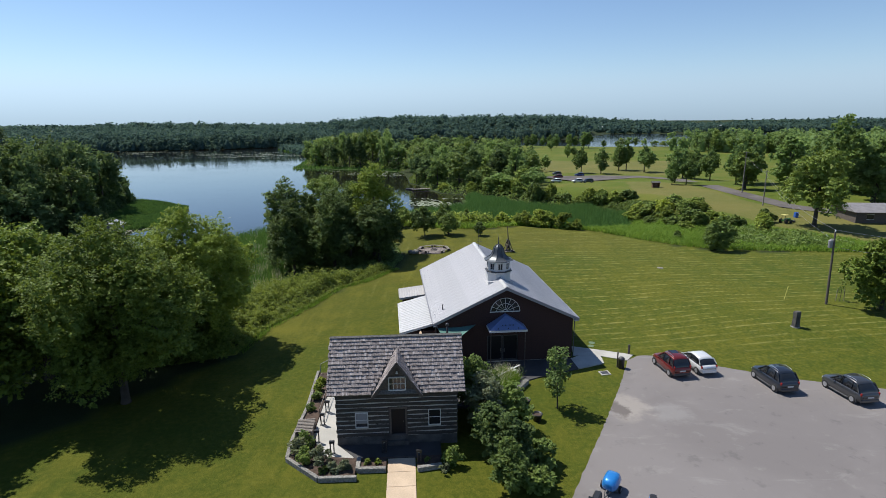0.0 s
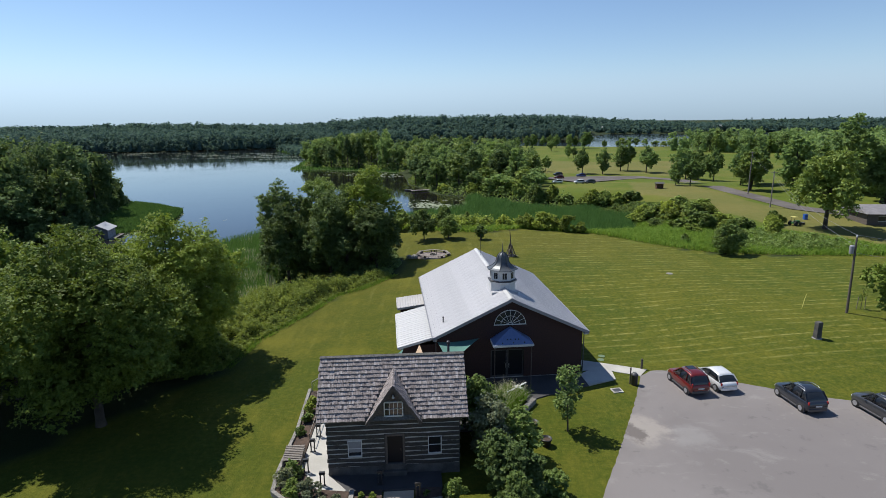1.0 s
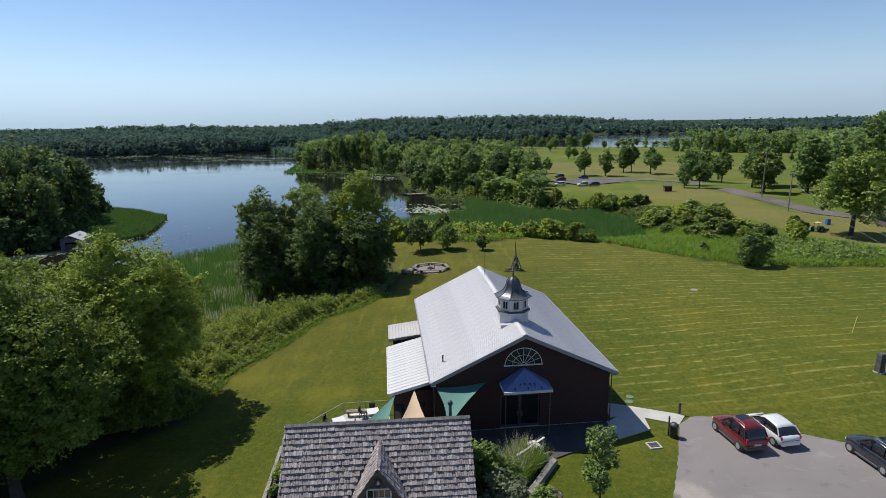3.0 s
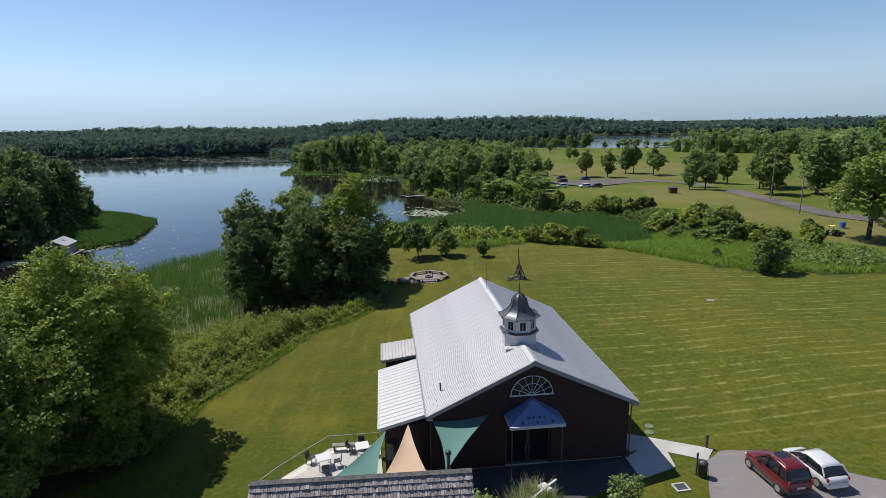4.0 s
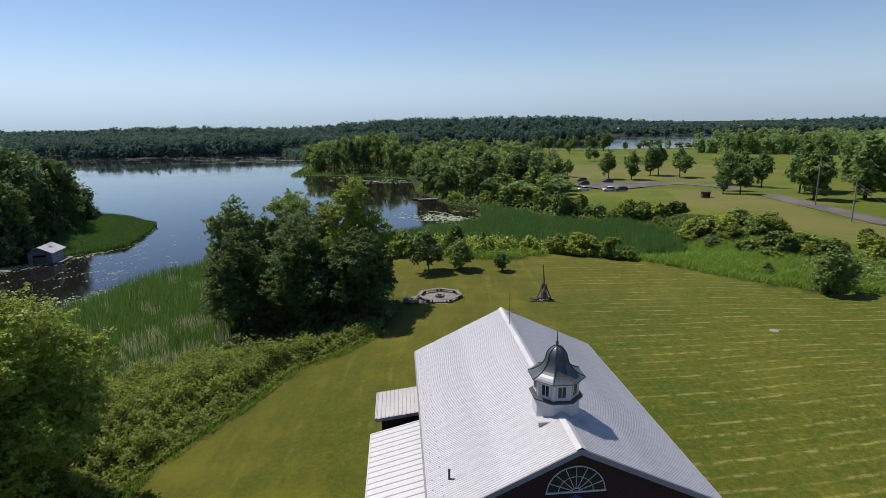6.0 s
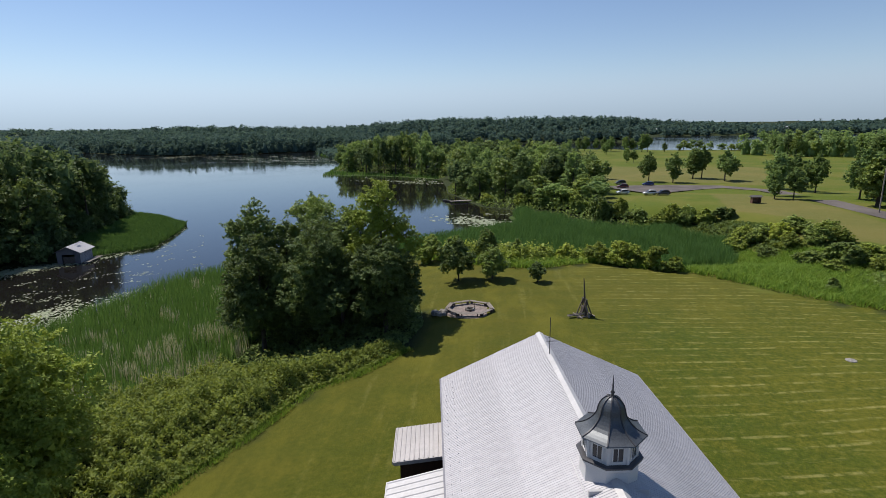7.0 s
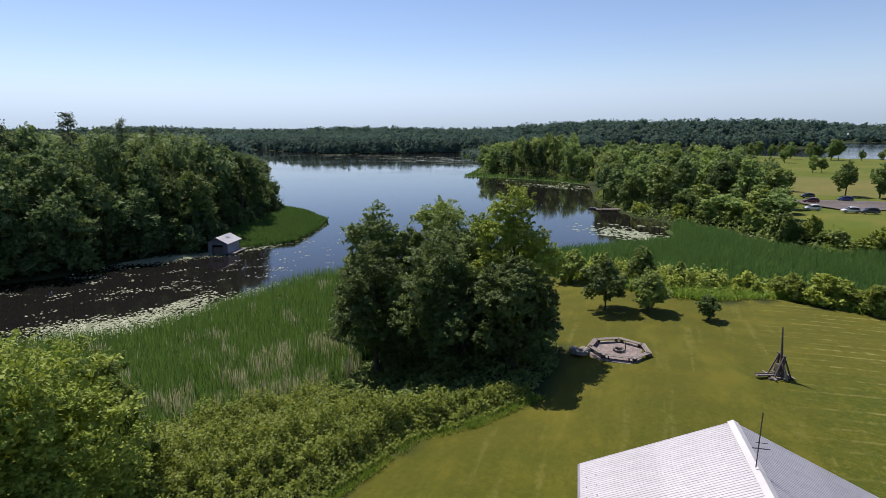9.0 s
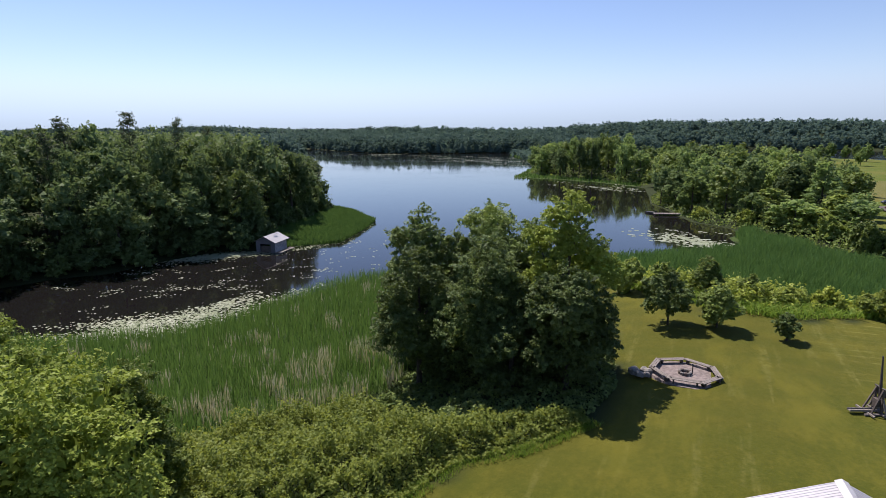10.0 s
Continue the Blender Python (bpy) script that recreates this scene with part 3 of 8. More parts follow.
# car park
LOT = [(2.5, 10), (8.9, 29.4), (12.6, 36.6), (16.4, 44.3), (18.5, 49.1), (19.9, 50.2), (21.7, 50.2), (27.7, 47.2), (32.5, 45), (38.5, 43.3), (57.3, 39.5), (75, 12), (70, -50), (0, -50)]
rng_l = random.Random(3)
ragged = []
for (x0, y0), (x1, y1) in zip(LOT, LOT[1:] + LOT[:1]):
    n_l = max(1, int(math.hypot(x1 - x0, y1 - y0) / 0.4)) if y0 > 8 and x0 < 62 else 1
    for k_l in range(n_l):
        j_l = 0.0 if n_l == 1 else 0.05
        ragged.append((x0 + (x1 - x0) * k_l / n_l + rng_l.uniform(-j_l, j_l), y0 + (y1 - y0) * k_l / n_l + rng_l.uniform(-j_l, j_l)))
single("car_park", Shape().prism(ragged, -0.4, 0.03), ASPHALT, "worn grey asphalt car park with pale stains", "car park", kind="structure")
single("barn_walk", Shape().prism([(13.9, 52.5), (13.6, 50.2), (15.3, 50.5), (18.5, 49.1), (19.5, 50.4), (15.9, 51.8)], -0.2, 0.05), CONCRETE, "pale concrete walk from the car park to the barn", "walk", kind="structure")


def park_road():
    """The park's road and small car park."""
    pts = [(128.7, 113.2), (100.2, 125), (87.4, 138.1), (85.3, 154.8), (85.3, 178), (91.6, 220.1), (81.3, 231.3), (66.8, 230.1), (44.2, 218.1)]
    s = Shape()
    wd = [3, 3, 3, 3, 3.2, 3.5, 4, 8, 14]
    vs = []
    for k, (p, w) in enumerate(zip(pts, wd)):
        a, b = Vector(pts[max(k - 1, 0)]), Vector(pts[min(k + 1, len(pts) - 1)])
        n = Vector((-(b - a).y, (b - a).x)).normalized()
        for q in (Vector(p) + n * w, Vector(p) - n * w):
            vs.append((q.x, q.y, float(land(q.x, q.y)) + 0.12))
    s.add(vs, [(2 * k, 2 * k + 1, 2 * k + 3, 2 * k + 2) for k in range(len(pts) - 1)])
    single("park_road", s, plain("road_asphalt", (0.118, 0.106, 0.100), 0.95, vary=0.22, scale=0.6, spec=0.15), "grey asphalt road winding through the park", "road", kind="structure")


park_road()


# ---- trees ----
def unit(v):
    return v / np.maximum(np.linalg.norm(v, axis=-1, keepdims=True), 1e-6)


def leaf_quads(rng, p, n, size, slim=0.55):
    """Four-sided leaves at p, facing n."""
    k = len(p)
    a = unit(np.cross(n, rng.normal(size=(k, 3))))
    b = np.cross(n, a)
    s = size * rng.uniform(0.6, 1.35, (k, 1))
    v = np.stack([p - a * s, p + b * s * slim + n * s * 0.15, p + a * s, p - b * s * slim + n * s * 0.15], 1).reshape(-1, 3)
    f = np.arange(4 * k).reshape(-1, 4)
    return v, f


def leaf_tips(rng, p, n, size, slim=0.55):
    """Three-cornered leaves or sprays at p, facing n, for trees farther off."""
    k = len(p)
    a = unit(np.cross(n, rng.normal(size=(k, 3))))
    b = np.cross(n, a)
    s = size * rng.uniform(0.75, 1.6, (k, 1))
    v = np.stack([p - a * s + n * s * 0.1, p + a * s * 0.6 + b * s * slim * 1.35, p + a * s * 0.6 - b * s * slim * 1.35], 1).reshape(-1, 3)
    return v, np.arange(3 * k).reshape(-1, 3)


def lobes_of(rng, r, z0, z1, n, top=0.35, under=0.0):
    """Centres and radii of the masses that make up a crown."""
    c, rad = [], []
    zc, hz = (z0 + z1) / 2, (z1 - z0) / 2
    for k in range(n):
        u = unit(rng.normal(size=3)) if k else np.array([0.0, 0.0, 1.0])
        d = rng.uniform(0.40, 0.86) if k else 0.76
        taper = 1 - top * max(0.0, u[2] * d) - under * max(0.0, -u[2] * d)
        q = np.array([u[0] * r * d * taper, u[1] * r * d * taper, zc + u[2] * hz * d])
        c.append(q)
        rad.append(rng.uniform(0.17, 0.36) * min(r, hz * 1.1) * (44 / max(n, 20)) ** 0.25)
    return np.array(c), np.array(rad)


def crown_mesh(name, rng, r, z0, z1, nlobe, nleaf, leaf, mat, core=0.50, up=0.75, loose=0.22, dense=30, top=0.35, tuft=14, under=0.0):
    """Leaves in plumes that reach out of each mass of the crown, with dark gaps between the plumes."""
    c, rad = lobes_of(rng, r, z0, z1, nlobe, top, under)
    w = rad ** 2
    nsub = max(nlobe * 5, nleaf // tuft)
    pick = rng.choice(len(c), nsub * 4, p=w / w.sum())
    d = rng.normal(size=(len(pick), 3))
    d[:, 2] = d[:, 2] * 0.9 + 0.30
    d = unit(d)
    q = c[pick] + d * rad[pick][:, None] * (0.92 + 0.12 * rng.normal(size=(len(pick), 1)) - loose * rng.random((len(pick), 1)) ** 2)
    deep = np.zeros(len(q), bool)
    for a, s in zip(c, rad):
        deep |= np.linalg.norm(q - a, axis=1) < s * 0.72
    q, d = q[~deep][:nsub], d[~deep][:nsub]
    rc = math.sqrt(np.sum(2.2 * w) / len(q))
    per = max(3, nleaf // len(q))
    size = rng.uniform(0.6, 1.45, (len(q), 1, 1))
    axis = unit(d * np.array([1, 1, 0.7]) + np.array([0, 0, 0.25]) + 0.35 * rng.normal(size=d.shape))
    side = unit(np.cross(axis, np.array([0.05, 0.02, 1.0])))
    lift = np.cross(side, axis)
    t = rng.uniform(-0.75, 1.0, (len(q), per, 1))
    wide = 0.46 * (1.15 - 0.75 * np.maximum(t, 0)) * rng.normal(size=t.shape)
    o = (axis[:, None] * t * 0.95 + side[:, None] * wide + lift[:, None] * 0.17 * rng.normal(size=t.shape)) * rc * size
    o[..., 2] -= 0.22 * rc * size[..., 0] * t[..., 0] ** 2
    p = (q[:, None] + o).reshape(-1, 3)
    n = unit(lift[:, None] * up + axis[:, None] * 0.30 + d[:, None] * 0.25 + 0.48 * rng.normal(size=o.shape)).reshape(-1, 3)
    spray = leaf_tips if leaf > 0.07 else leaf_quads
    v, f = spray(rng, p, n, leaf)
    if core:
        # shaded leaves close the heart of each mass
        k = dense
        e = unit(rng.normal(size=(len(c), k, 3)))
        pc = (c[:, None] + e * rad[:, None, None] * core * rng.uniform(0.6, 1.0, (len(c), k, 1))).reshape(-1, 3)
        nc = unit(e + 0.35 * rng.normal(size=e.shape)).reshape(-1, 3)
        v2, f2 = spray(rng, pc, nc, min(float(np.mean(rad)) * core * 0.27 * math.sqrt(40 / dense), leaf * 3.2), 0.75)
        v, f = np.concatenate([v, v2]), np.concatenate([f, f2 + len(v)])
    return quick_mesh(name, v, f, [mat]), c, rad


def trunk_shape(rng, h, r0, lobes, fork=0.35, count=7, n=8):
    s = Shape()
    lean = rng.normal(size=2) * 0.04 * h
    axis = [Vector((lean[0] * t * t, lean[1] * t * t, h * t - 0.25 * (t == 0))) for t in (0, 0.04, 0.3, 0.6, 0.85)]
    s.tube(axis, [r0 * 1.5, r0 * 1.05, r0 * 0.85, r0 * 0.55, r0 * 0.15], n)
    for c in lobes[:count]:
        t = rng.uniform(fork, 0.7)
        a = Vector((lean[0] * t * t, lean[1] * t * t, h * t))
        b = Vector(c)
        m = a.lerp(b, 0.5) + Vector((0, 0, -0.06 * (b - a).length))
        s.tube([a, m, b], [r0 * 0.42, r0 * 0.28, r0 * 0.08], 6, False)
    return s


def broadleaf(name, seed, m, label, r, h, bole, nlobe, nleaf, leaf, mat, trunk_r=0.25, group="", core=0.62, category="tree", limbs=7, **kw):
    rng = np.random.default_rng(seed)
    t = thing(name, m, label, category, group)
    me, c, rad = crown_mesh("crown", rng, r, bole, h, nlobe, nleaf, leaf, mat, core, **kw)
    part("trunk", trunk_shape(rng, h * 0.9, trunk_r, list(c), count=limbs), BARK, t, "rough brown bark", True)
    part("crown", me, mat, t)
    return t


def pine(name, seed, m, label, r, h, nleaf, leaf, group=""):
    """A white pine with tiers of flat boughs."""
    rng = np.random.default_rng(seed)
    t = thing(name, m, label, "pine tree", group)
    s = Shape().tube([(0, 0, -0.3), (0.1, 0, h * 0.5), (0, 0.1, h)], [0.28, 0.18, 0.03], 7)
    ps, ns = [], []
    z = h * 0.22
    while z < h * 0.985:
        k = 1 - (z / h - 0.22) / 0.78
        reach = r * (0.25 + 0.85 * k ** 0.7) * rng.uniform(0.7, 1.15)
        for j in range(rng.integers(2, 5)):
            a = rng.uniform(0, 2 * math.pi)
            ln = reach * rng.uniform(0.6, 1.1)
            tip = np.array([math.cos(a) * ln, math.sin(a) * ln, z + ln * rng.uniform(0.0, 0.5)])
            s.tube([(0, 0, z), tuple(tip)], [0.05, 0.015], 4, False)
            q = int(nleaf * ln / (r * h * 2.4)) + 6
            f = rng.uniform(0.3, 1.05, (q, 1))
            ps.append(np.array([0, 0, z]) + f * (tip - np.array([0, 0, z])) + rng.normal(size=(q, 3)) * np.array([0.36, 0.36, 0.26]))
            ns.append(unit(np.array([0, 0, 0.6]) + 0.7 * rng.normal(size=(q, 3))))
        z += h * rng.uniform(0.014, 0.032)
    v, f = leaf_quads(rng, np.concatenate(ps), np.concatenate(ns), leaf, 0.4)
    part("trunk", s, BARK, t, "straight brown trunk", True)
    part("crown", quick_mesh("crown", v, f, [LEAF_PINE]), LEAF_PINE, t)
    return t


def place(proto, m):
    """A copy of a tree at a pose whose scale is absolute."""
    s = proto.scale
    return copy_thing(proto, m @ Matrix.Diagonal((1 / s[0], 1 / s[1], 1 / s[2], 1)))


def on_land(x, y, turn=0.0, sc=1.0, sz=None, dz=0.0):
    return pose(x, y, float(land(x, y)) + dz, 0, 0, turn) @ Matrix.Diagonal((sc, sc, sz or sc, 1))


# big maples on the edge of the lawn
# the fifth, mostly out of view, is placed for its shade on the lawn
MAPLES = [(-25.2, 41.2, 7.6, 14.8, 1), (-24.4, 52.2, 6.6, 14.4, 2), (-34.7, 45.6, 7.2, 14.4, 3), (-36.9, 58.1, 6.0, 11.2, 4), (-36.0, 36.8, 7.0, 14.4, 5), (-46.1, 51.4, 7.0, 14.4, 6), (-28.3, 60.9, 3.6, 8.6, 7), (-22.6, 50.6, 3.3, 5.8, 8)]
for x, y, r, h, k in MAPLES:
    z = float(land(x, y))
    near = k in (1, 2, 4, 7)
    leaves, size = {1: (76000, 0.088), 2: (92000, 0.080), 3: (30000, 0.13), 4: (66000, 0.072), 7: (40000, 0.074), 8: (30000, 0.080)}.get(k, (17000, 0.165))
    broadleaf("maple_tree", 100 + k, on_land(x, y, 40 * k), "large leafy maple tree at the edge of the lawn", r, h - z, {1: 0.5, 2: 0.4, 3: 1.0, 5: 1.0}.get(k, -0.8), 82, leaves, size, LEAF_MAPLE, 0.32, "maples beside the lawn", 0.66, dense=150 if near else 70, tuft=38 if near else 16, under=0.50 if k == 1 else 0.2)

# clump between lawn and reeds
CLUMP = [(-26.2, 92.3, 4.6, 13.7, 1), (-20.2, 95.5, 5.2, 14.4, 2), (-11.0, 89.1, 4.2, 16.7, 3), (-17.1, 86.4, 5.2, 12.5, 4), (-9.6, 84.4, 4.0, 10.6, 5), (-23.7, 86.3, 4.8, 10.7, 6), (-15.2, 93.1, 5.2, 13.1, 7), (-14.0, 83.9, 3.6, 7.7, 8), (-23.3, 93.6, 3.6, 11.4, 9)]
for x, y, r, h, k in CLUMP:
    z = float(land(x, y))
    fine = k in (3, 4, 5, 6, 8)
    broadleaf("ash_tree", 200 + k, on_land(x, y, 70 * k), "tall yellow-green ash tree in a clump above the reeds" if k == 3 else "dense dark green ash tree in a clump above the reeds", r, h - z, 0.0, 50, 46000 if fine else 30000, 0.092 if fine else 0.11, LEAF_MAPLE if k == 3 else LEAF_ASH, 0.26, "clump of ash trees", 0.64, dense=70, loose=0.44, top=0.05, tuft=46)


# ---- barn ----
BARN = pose(6.84, 48.38, 0, 0, 0, 6.45)
EAVE_U, EAVE_Z, RIDGE_Z, BARN_L, RIDGE_U = 6.87, 4.36, 7.62, 19.1, -0.07
RUN_L, RUN_R = EAVE_U + RIDGE_U, EAVE_U - RIDGE_U
PITCH_L, PITCH_R = math.atan2(RIDGE_Z - EAVE_Z, RUN_L), math.atan2(RIDGE_Z - EAVE_Z, RUN_R)


def slab_xz(s, poly, y0, y1):
    """A wall plate drawn in x and z, from y0 to y1."""
    n = len(poly)
    vs = [(x, y0, z) for x, z in poly] + [(x, y1, z) for x, z in poly]
    return s.add(vs, [tuple(range(n)), tuple(range(2 * n - 1, n - 1, -1))] + [(i, n + i, n + (i + 1) % n, (i + 1) % n) for i in range(n)])


def ribbed_panel(name, length, width, mat, ribs=6, rib_h=0.016, thick=0.02):
    """A roof sheet that falls along -x from its top edge, with raised ribs."""
    s = Shape()
    prof = []
    step = width / ribs
    for k in range(ribs):
        y = k * step
        prof += [(y, 0), (y + step * 0.62, 0), (y + step * 0.72, rib_h), (y + step * 0.90, rib_h)]
    prof.append((width, 0))
    n = len(prof)
    vs = [(x, y, z + dz) for x in (0, -length) for dz in (0, -thick) for y, z in prof]
    fs = []
    for i in range(n - 1):
        fs += [(i, i + 1, 2 * n + i + 1, 2 * n + i), (n + i, 3 * n + i, 3 * n + i + 1, n + i + 1), (i, n + i, n + i + 1, i + 1), (2 * n + i, 2 * n + i + 1, 3 * n + i + 1, 3 * n + i)]
    return s.add(vs, fs).mesh(name, mat)


def make_barn():
    t = thing("barn", BARN, "long dark red barn with a pale ribbed metal roof and cupola", "barn")
    hw, y0, y1, zw = 6.5, 0.5, 18.6, -0.6
    under = lambda u: RIDGE_Z - 0.13 - (RIDGE_U - u if u < RIDGE_U else 0) * math.tan(PITCH_L) - (u - RIDGE_U if u > RIDGE_U else 0) * math.tan(PITCH_R)
    eave, top = min(under(-hw), under(hw)), RIDGE_Z - 0.14
    dl, dr, dz = -1.75, 1.25, 2.75
    s = Shape()
    slab_xz(s, [(-hw, zw), (dl, zw), (dl, dz), (dl, under(dl)), (-hw, under(-hw))], y0, y0 + 0.3)
    slab_xz(s, [(dr, zw), (hw, zw), (hw, under(hw)), (dr, under(dr))], y0, y0 + 0.3)
    slab_xz(s, [(dl, dz), (dr, dz), (dr, under(dr)), (RIDGE_U, top), (dl, under(dl))], y0, y0 + 0.3)
    slab_xz(s, [(-hw, zw), (hw, zw), (hw, under(hw)), (RIDGE_U, top), (-hw, under(-hw))], y1 - 0.3, y1)
    s.box(-hw, y0 + 0.3, zw, -hw + 0.3, y1 - 0.3, eave).box(hw - 0.3, y0 + 0.3, zw, hw, y1 - 0.3, eave)
    wall = part("wall", s, BRICK, t, "dark red brick walls")
    part("floor", Shape().box(-hw + 0.3, y0, -0.3, hw - 0.3, y1 - 0.3, 0.12), CONCRETE, t)
    # roof sheets
    n = 21
    w = BARN_L / n
    ln, lr = RUN_L / math.cos(PITCH_L), RUN_R / math.cos(PITCH_R)
    me, me_r = ribbed_panel("roof_sheet", ln, w, ROOF_METAL), ribbed_panel("roof_sheet", lr, w, ROOF_METAL)
    left = part("roof_slope", Shape().box(-ln, 0.02, -0.09, -0.01, BARN_L - 0.02, -0.025), FASCIA, t, "pale ribbed metal roof slope", m=pose(RIDGE_U, 0, RIDGE_Z) @ Matrix.Rotation(-PITCH_L, 4, 'Y'))
    right = part("roof_slope", Shape().box(-lr, -BARN_L + 0.02, -0.09, -0.01, -0.02, -0.025), FASCIA, t, "pale ribbed metal roof slope", m=pose(RIDGE_U, 0, RIDGE_Z, 0, 0, 180) @ Matrix.Rotation(-PITCH_R, 4, 'Y'))
    for k in range(n):
        part("roof_sheet", me, None, left, m=pose(0, k * w, 0))
        part("roof_sheet", me_r, None, right, m=pose(0, -(k + 1) * w, 0))
    cap = Shape()
    for sx in (-1, 1):
        cap.add([(RIDGE_U, -0.05, RIDGE_Z + 0.06), (RIDGE_U, BARN_L + 0.05, RIDGE_Z + 0.06), (RIDGE_U + sx * 0.24, BARN_L + 0.05, RIDGE_Z - 0.065), (RIDGE_U + sx * 0.24, -0.05, RIDGE_Z - 0.065)], [(0, 1, 2, 3) if sx > 0 else (3, 2, 1, 0)])
    part("ridge_cap", cap, ROOF_WHITE, t, "bright folded metal ridge cap")
    for y in (-0.06, BARN_L):
        for sx in (-1, 1):
            slab = Shape()
            slab_xz(slab, [(RIDGE_U, RIDGE_Z - 0.02), (RIDGE_U, RIDGE_Z - 0.30), (sx * (EAVE_U + 0.02), EAVE_Z - 0.30), (sx * (EAVE_U + 0.02), EAVE_Z - 0.02)], y, y + 0.05)
            part("rake_board", slab, FASCIA, t, "grey rake board")
    for sx in (-1, 1):
        part("gutter", Shape().beam((sx * (EAVE_U + 0.05), 0, EAVE_Z - 0.08), (sx * (EAVE_U + 0.05), BARN_L, EAVE_Z - 0.08), 0.09, 0.11), FASCIA, t, "grey eaves gutter")
        part("soffit", Shape().box(min(sx * hw, sx * EAVE_U), 0.02, EAVE_Z - 0.34, max(sx * hw, sx * EAVE_U), BARN_L - 0.02, EAVE_Z - 0.28), TRIM_WHITE, t)
        part("downpipe", Shape().tube([(sx * 6.62, 0.40, EAVE_Z - 0.3), (sx * 6.62, 0.40, 0.0)], 0.04, 8), TRIM_DARK, t)
    # half-round window in the gable
    fan = Shape()
    fc, fz, fr = -0.08, 5.10, 1.37
    arc = [(fc + fr * math.cos(a * math.pi / 24), fz + 0.96 * fr * math.sin(a * math.pi / 24)) for a in range(25)]
    slab_xz(fan, arc, y0 - 0.03, y0 + 0.02)
    win = part("fan_window", fan, GLASS, t, "half-round window with dark glass")
    bars = Shape()
    for rr, wd in ((1.0, 0.045), (0.60, 0.026), (0.14, 0.03)):
        pts = [(fc + rr * fr * math.cos(a * math.pi / 24), y0 - 0.05, fz + rr * 0.96 * fr * math.sin(a * math.pi / 24)) for a in range(25)]
        for a, b in zip(pts, pts[1:]):
            bars.beam(a, b, 0.06, wd)
    for a in range(1, 8):
        an = a * math.pi / 8
        bars.beam((fc + 0.14 * fr * math.cos(an), y0 - 0.05, fz + 0.14 * fr * math.sin(an)), (fc + fr * math.cos(an), y0 - 0.05, fz + 0.96 * fr * math.sin(an)), 0.04, 0.028)
    bars.beam((fc - fr - 0.06, y0 - 0.05, fz), (fc + fr + 0.06, y0 - 0.05, fz), 0.08, 0.08)
    part("glazing_grid", bars, TRIM_WHITE, win, "white spokes and rims")
    # hipped entrance canopy
    ce, cz, cp, cv = 1.72, 3.86, 4.92, -1.1
    cu = -0.08
    apex, apex2 = Vector((cu, y0, cp)), Vector((cu, y0 - 0.35, cp))
    fl, fr_ = Vector((cu - ce, cv, cz)), Vector((cu + ce, cv, cz))
    bl, br = Vector((cu - ce, y0, cz)), Vector((cu + ce, y0, cz))
    roof = Shape().add([apex, apex2, fl, fr_, bl, br], [(1, 2, 3), (0, 4, 2, 1), (0, 1, 3, 5), (2, 4, 5, 3)])
    canopy = part("entrance_canopy", roof, ROOF_BLUE, t, "hipped blue-grey metal canopy over the doors")
    for k in range(1, 12):
        f = k / 12
        base = fl.lerp(fr_, f)
        h = 1 - abs(2 * f - 1)
        part("rib", Shape().beam(base + Vector((0, 0, 0.015)), base.lerp(Vector((base.x, apex2.y, cp)), h) + Vector((0, 0, 0.015)), 0.035, 0.03), ROOF_BLUE, canopy)
    for f, h in ((0.3, 0.28), (0.42, 0.28), (0.58, 0.28), (0.7, 0.28), (0.2, 0.08), (0.5, 0.08), (0.8, 0.08)):
        q = fl.lerp(fr_, f).lerp(apex2, h)
        part("snow_guard", Shape().box(q.x - 0.04, q.y - 0.04, q.z, q.x + 0.04, q.y + 0.04, q.z + 0.1), BLACK, canopy)
    part("canopy_trim", Shape().beam(fl - Vector((0.03, 0.03, 0.1)), fr_ + Vector((0.03, -0.03, -0.1)), 0.08, 0.18).beam(fl - Vector((0, 0, 0.1)), bl - Vector((0, 0.05, 0.1)), 0.08, 0.18).beam(fr_ - Vector((0, 0, 0.1)), br - Vector((0, 0.05, 0.1)), 0.08, 0.18), TRIM_WHITE, canopy, "pale edge trim")
    for u in (cu - ce + 0.12, cu + ce - 0.12):
        part("canopy_post", Shape().tube([(u, cv + 0.12, -0.1), (u, cv + 0.12, cz - 0.12)], 0.035, 10), WOOD_DARK, t, "thin dark post")
    # glazed doors
    for k, u in enumerate((dl + 0.02, (dl + dr) / 2 + 0.02)):
        wd = (dr - dl) / 2 - 0.04
        d = part("glazed_door", Shape().box(u + 0.1, y0 + 0.14, 0.2, u + wd - 0.1, y0 + 0.17, dz - 0.12), DARK_PANE, t, "dark glazed entrance door")
        f = Shape().box(u, y0 + 0.1, 0.12, u + 0.1, y0 + 0.2, dz).box(u + wd - 0.1, y0 + 0.1, 0.12, u + wd, y0 + 0.2, dz)
        f.box(u + 0.1, y0 + 0.1, dz - 0.12, u + wd - 0.1, y0 + 0.2, dz).box(u + 0.1, y0 + 0.1, 0.12, u + wd - 0.1, y0 + 0.2, 0.3)
        part("door_frame", f, TRIM_DARK, d)
        part("door_handle", Shape().tube([(u + (wd - 0.14 if k == 0 else 0.14), y0 + 0.06, 1.0), (u + (wd - 0.14 if k == 0 else 0.14), y0 + 0.06, 1.4)], 0.02, 6), CHROME, d)
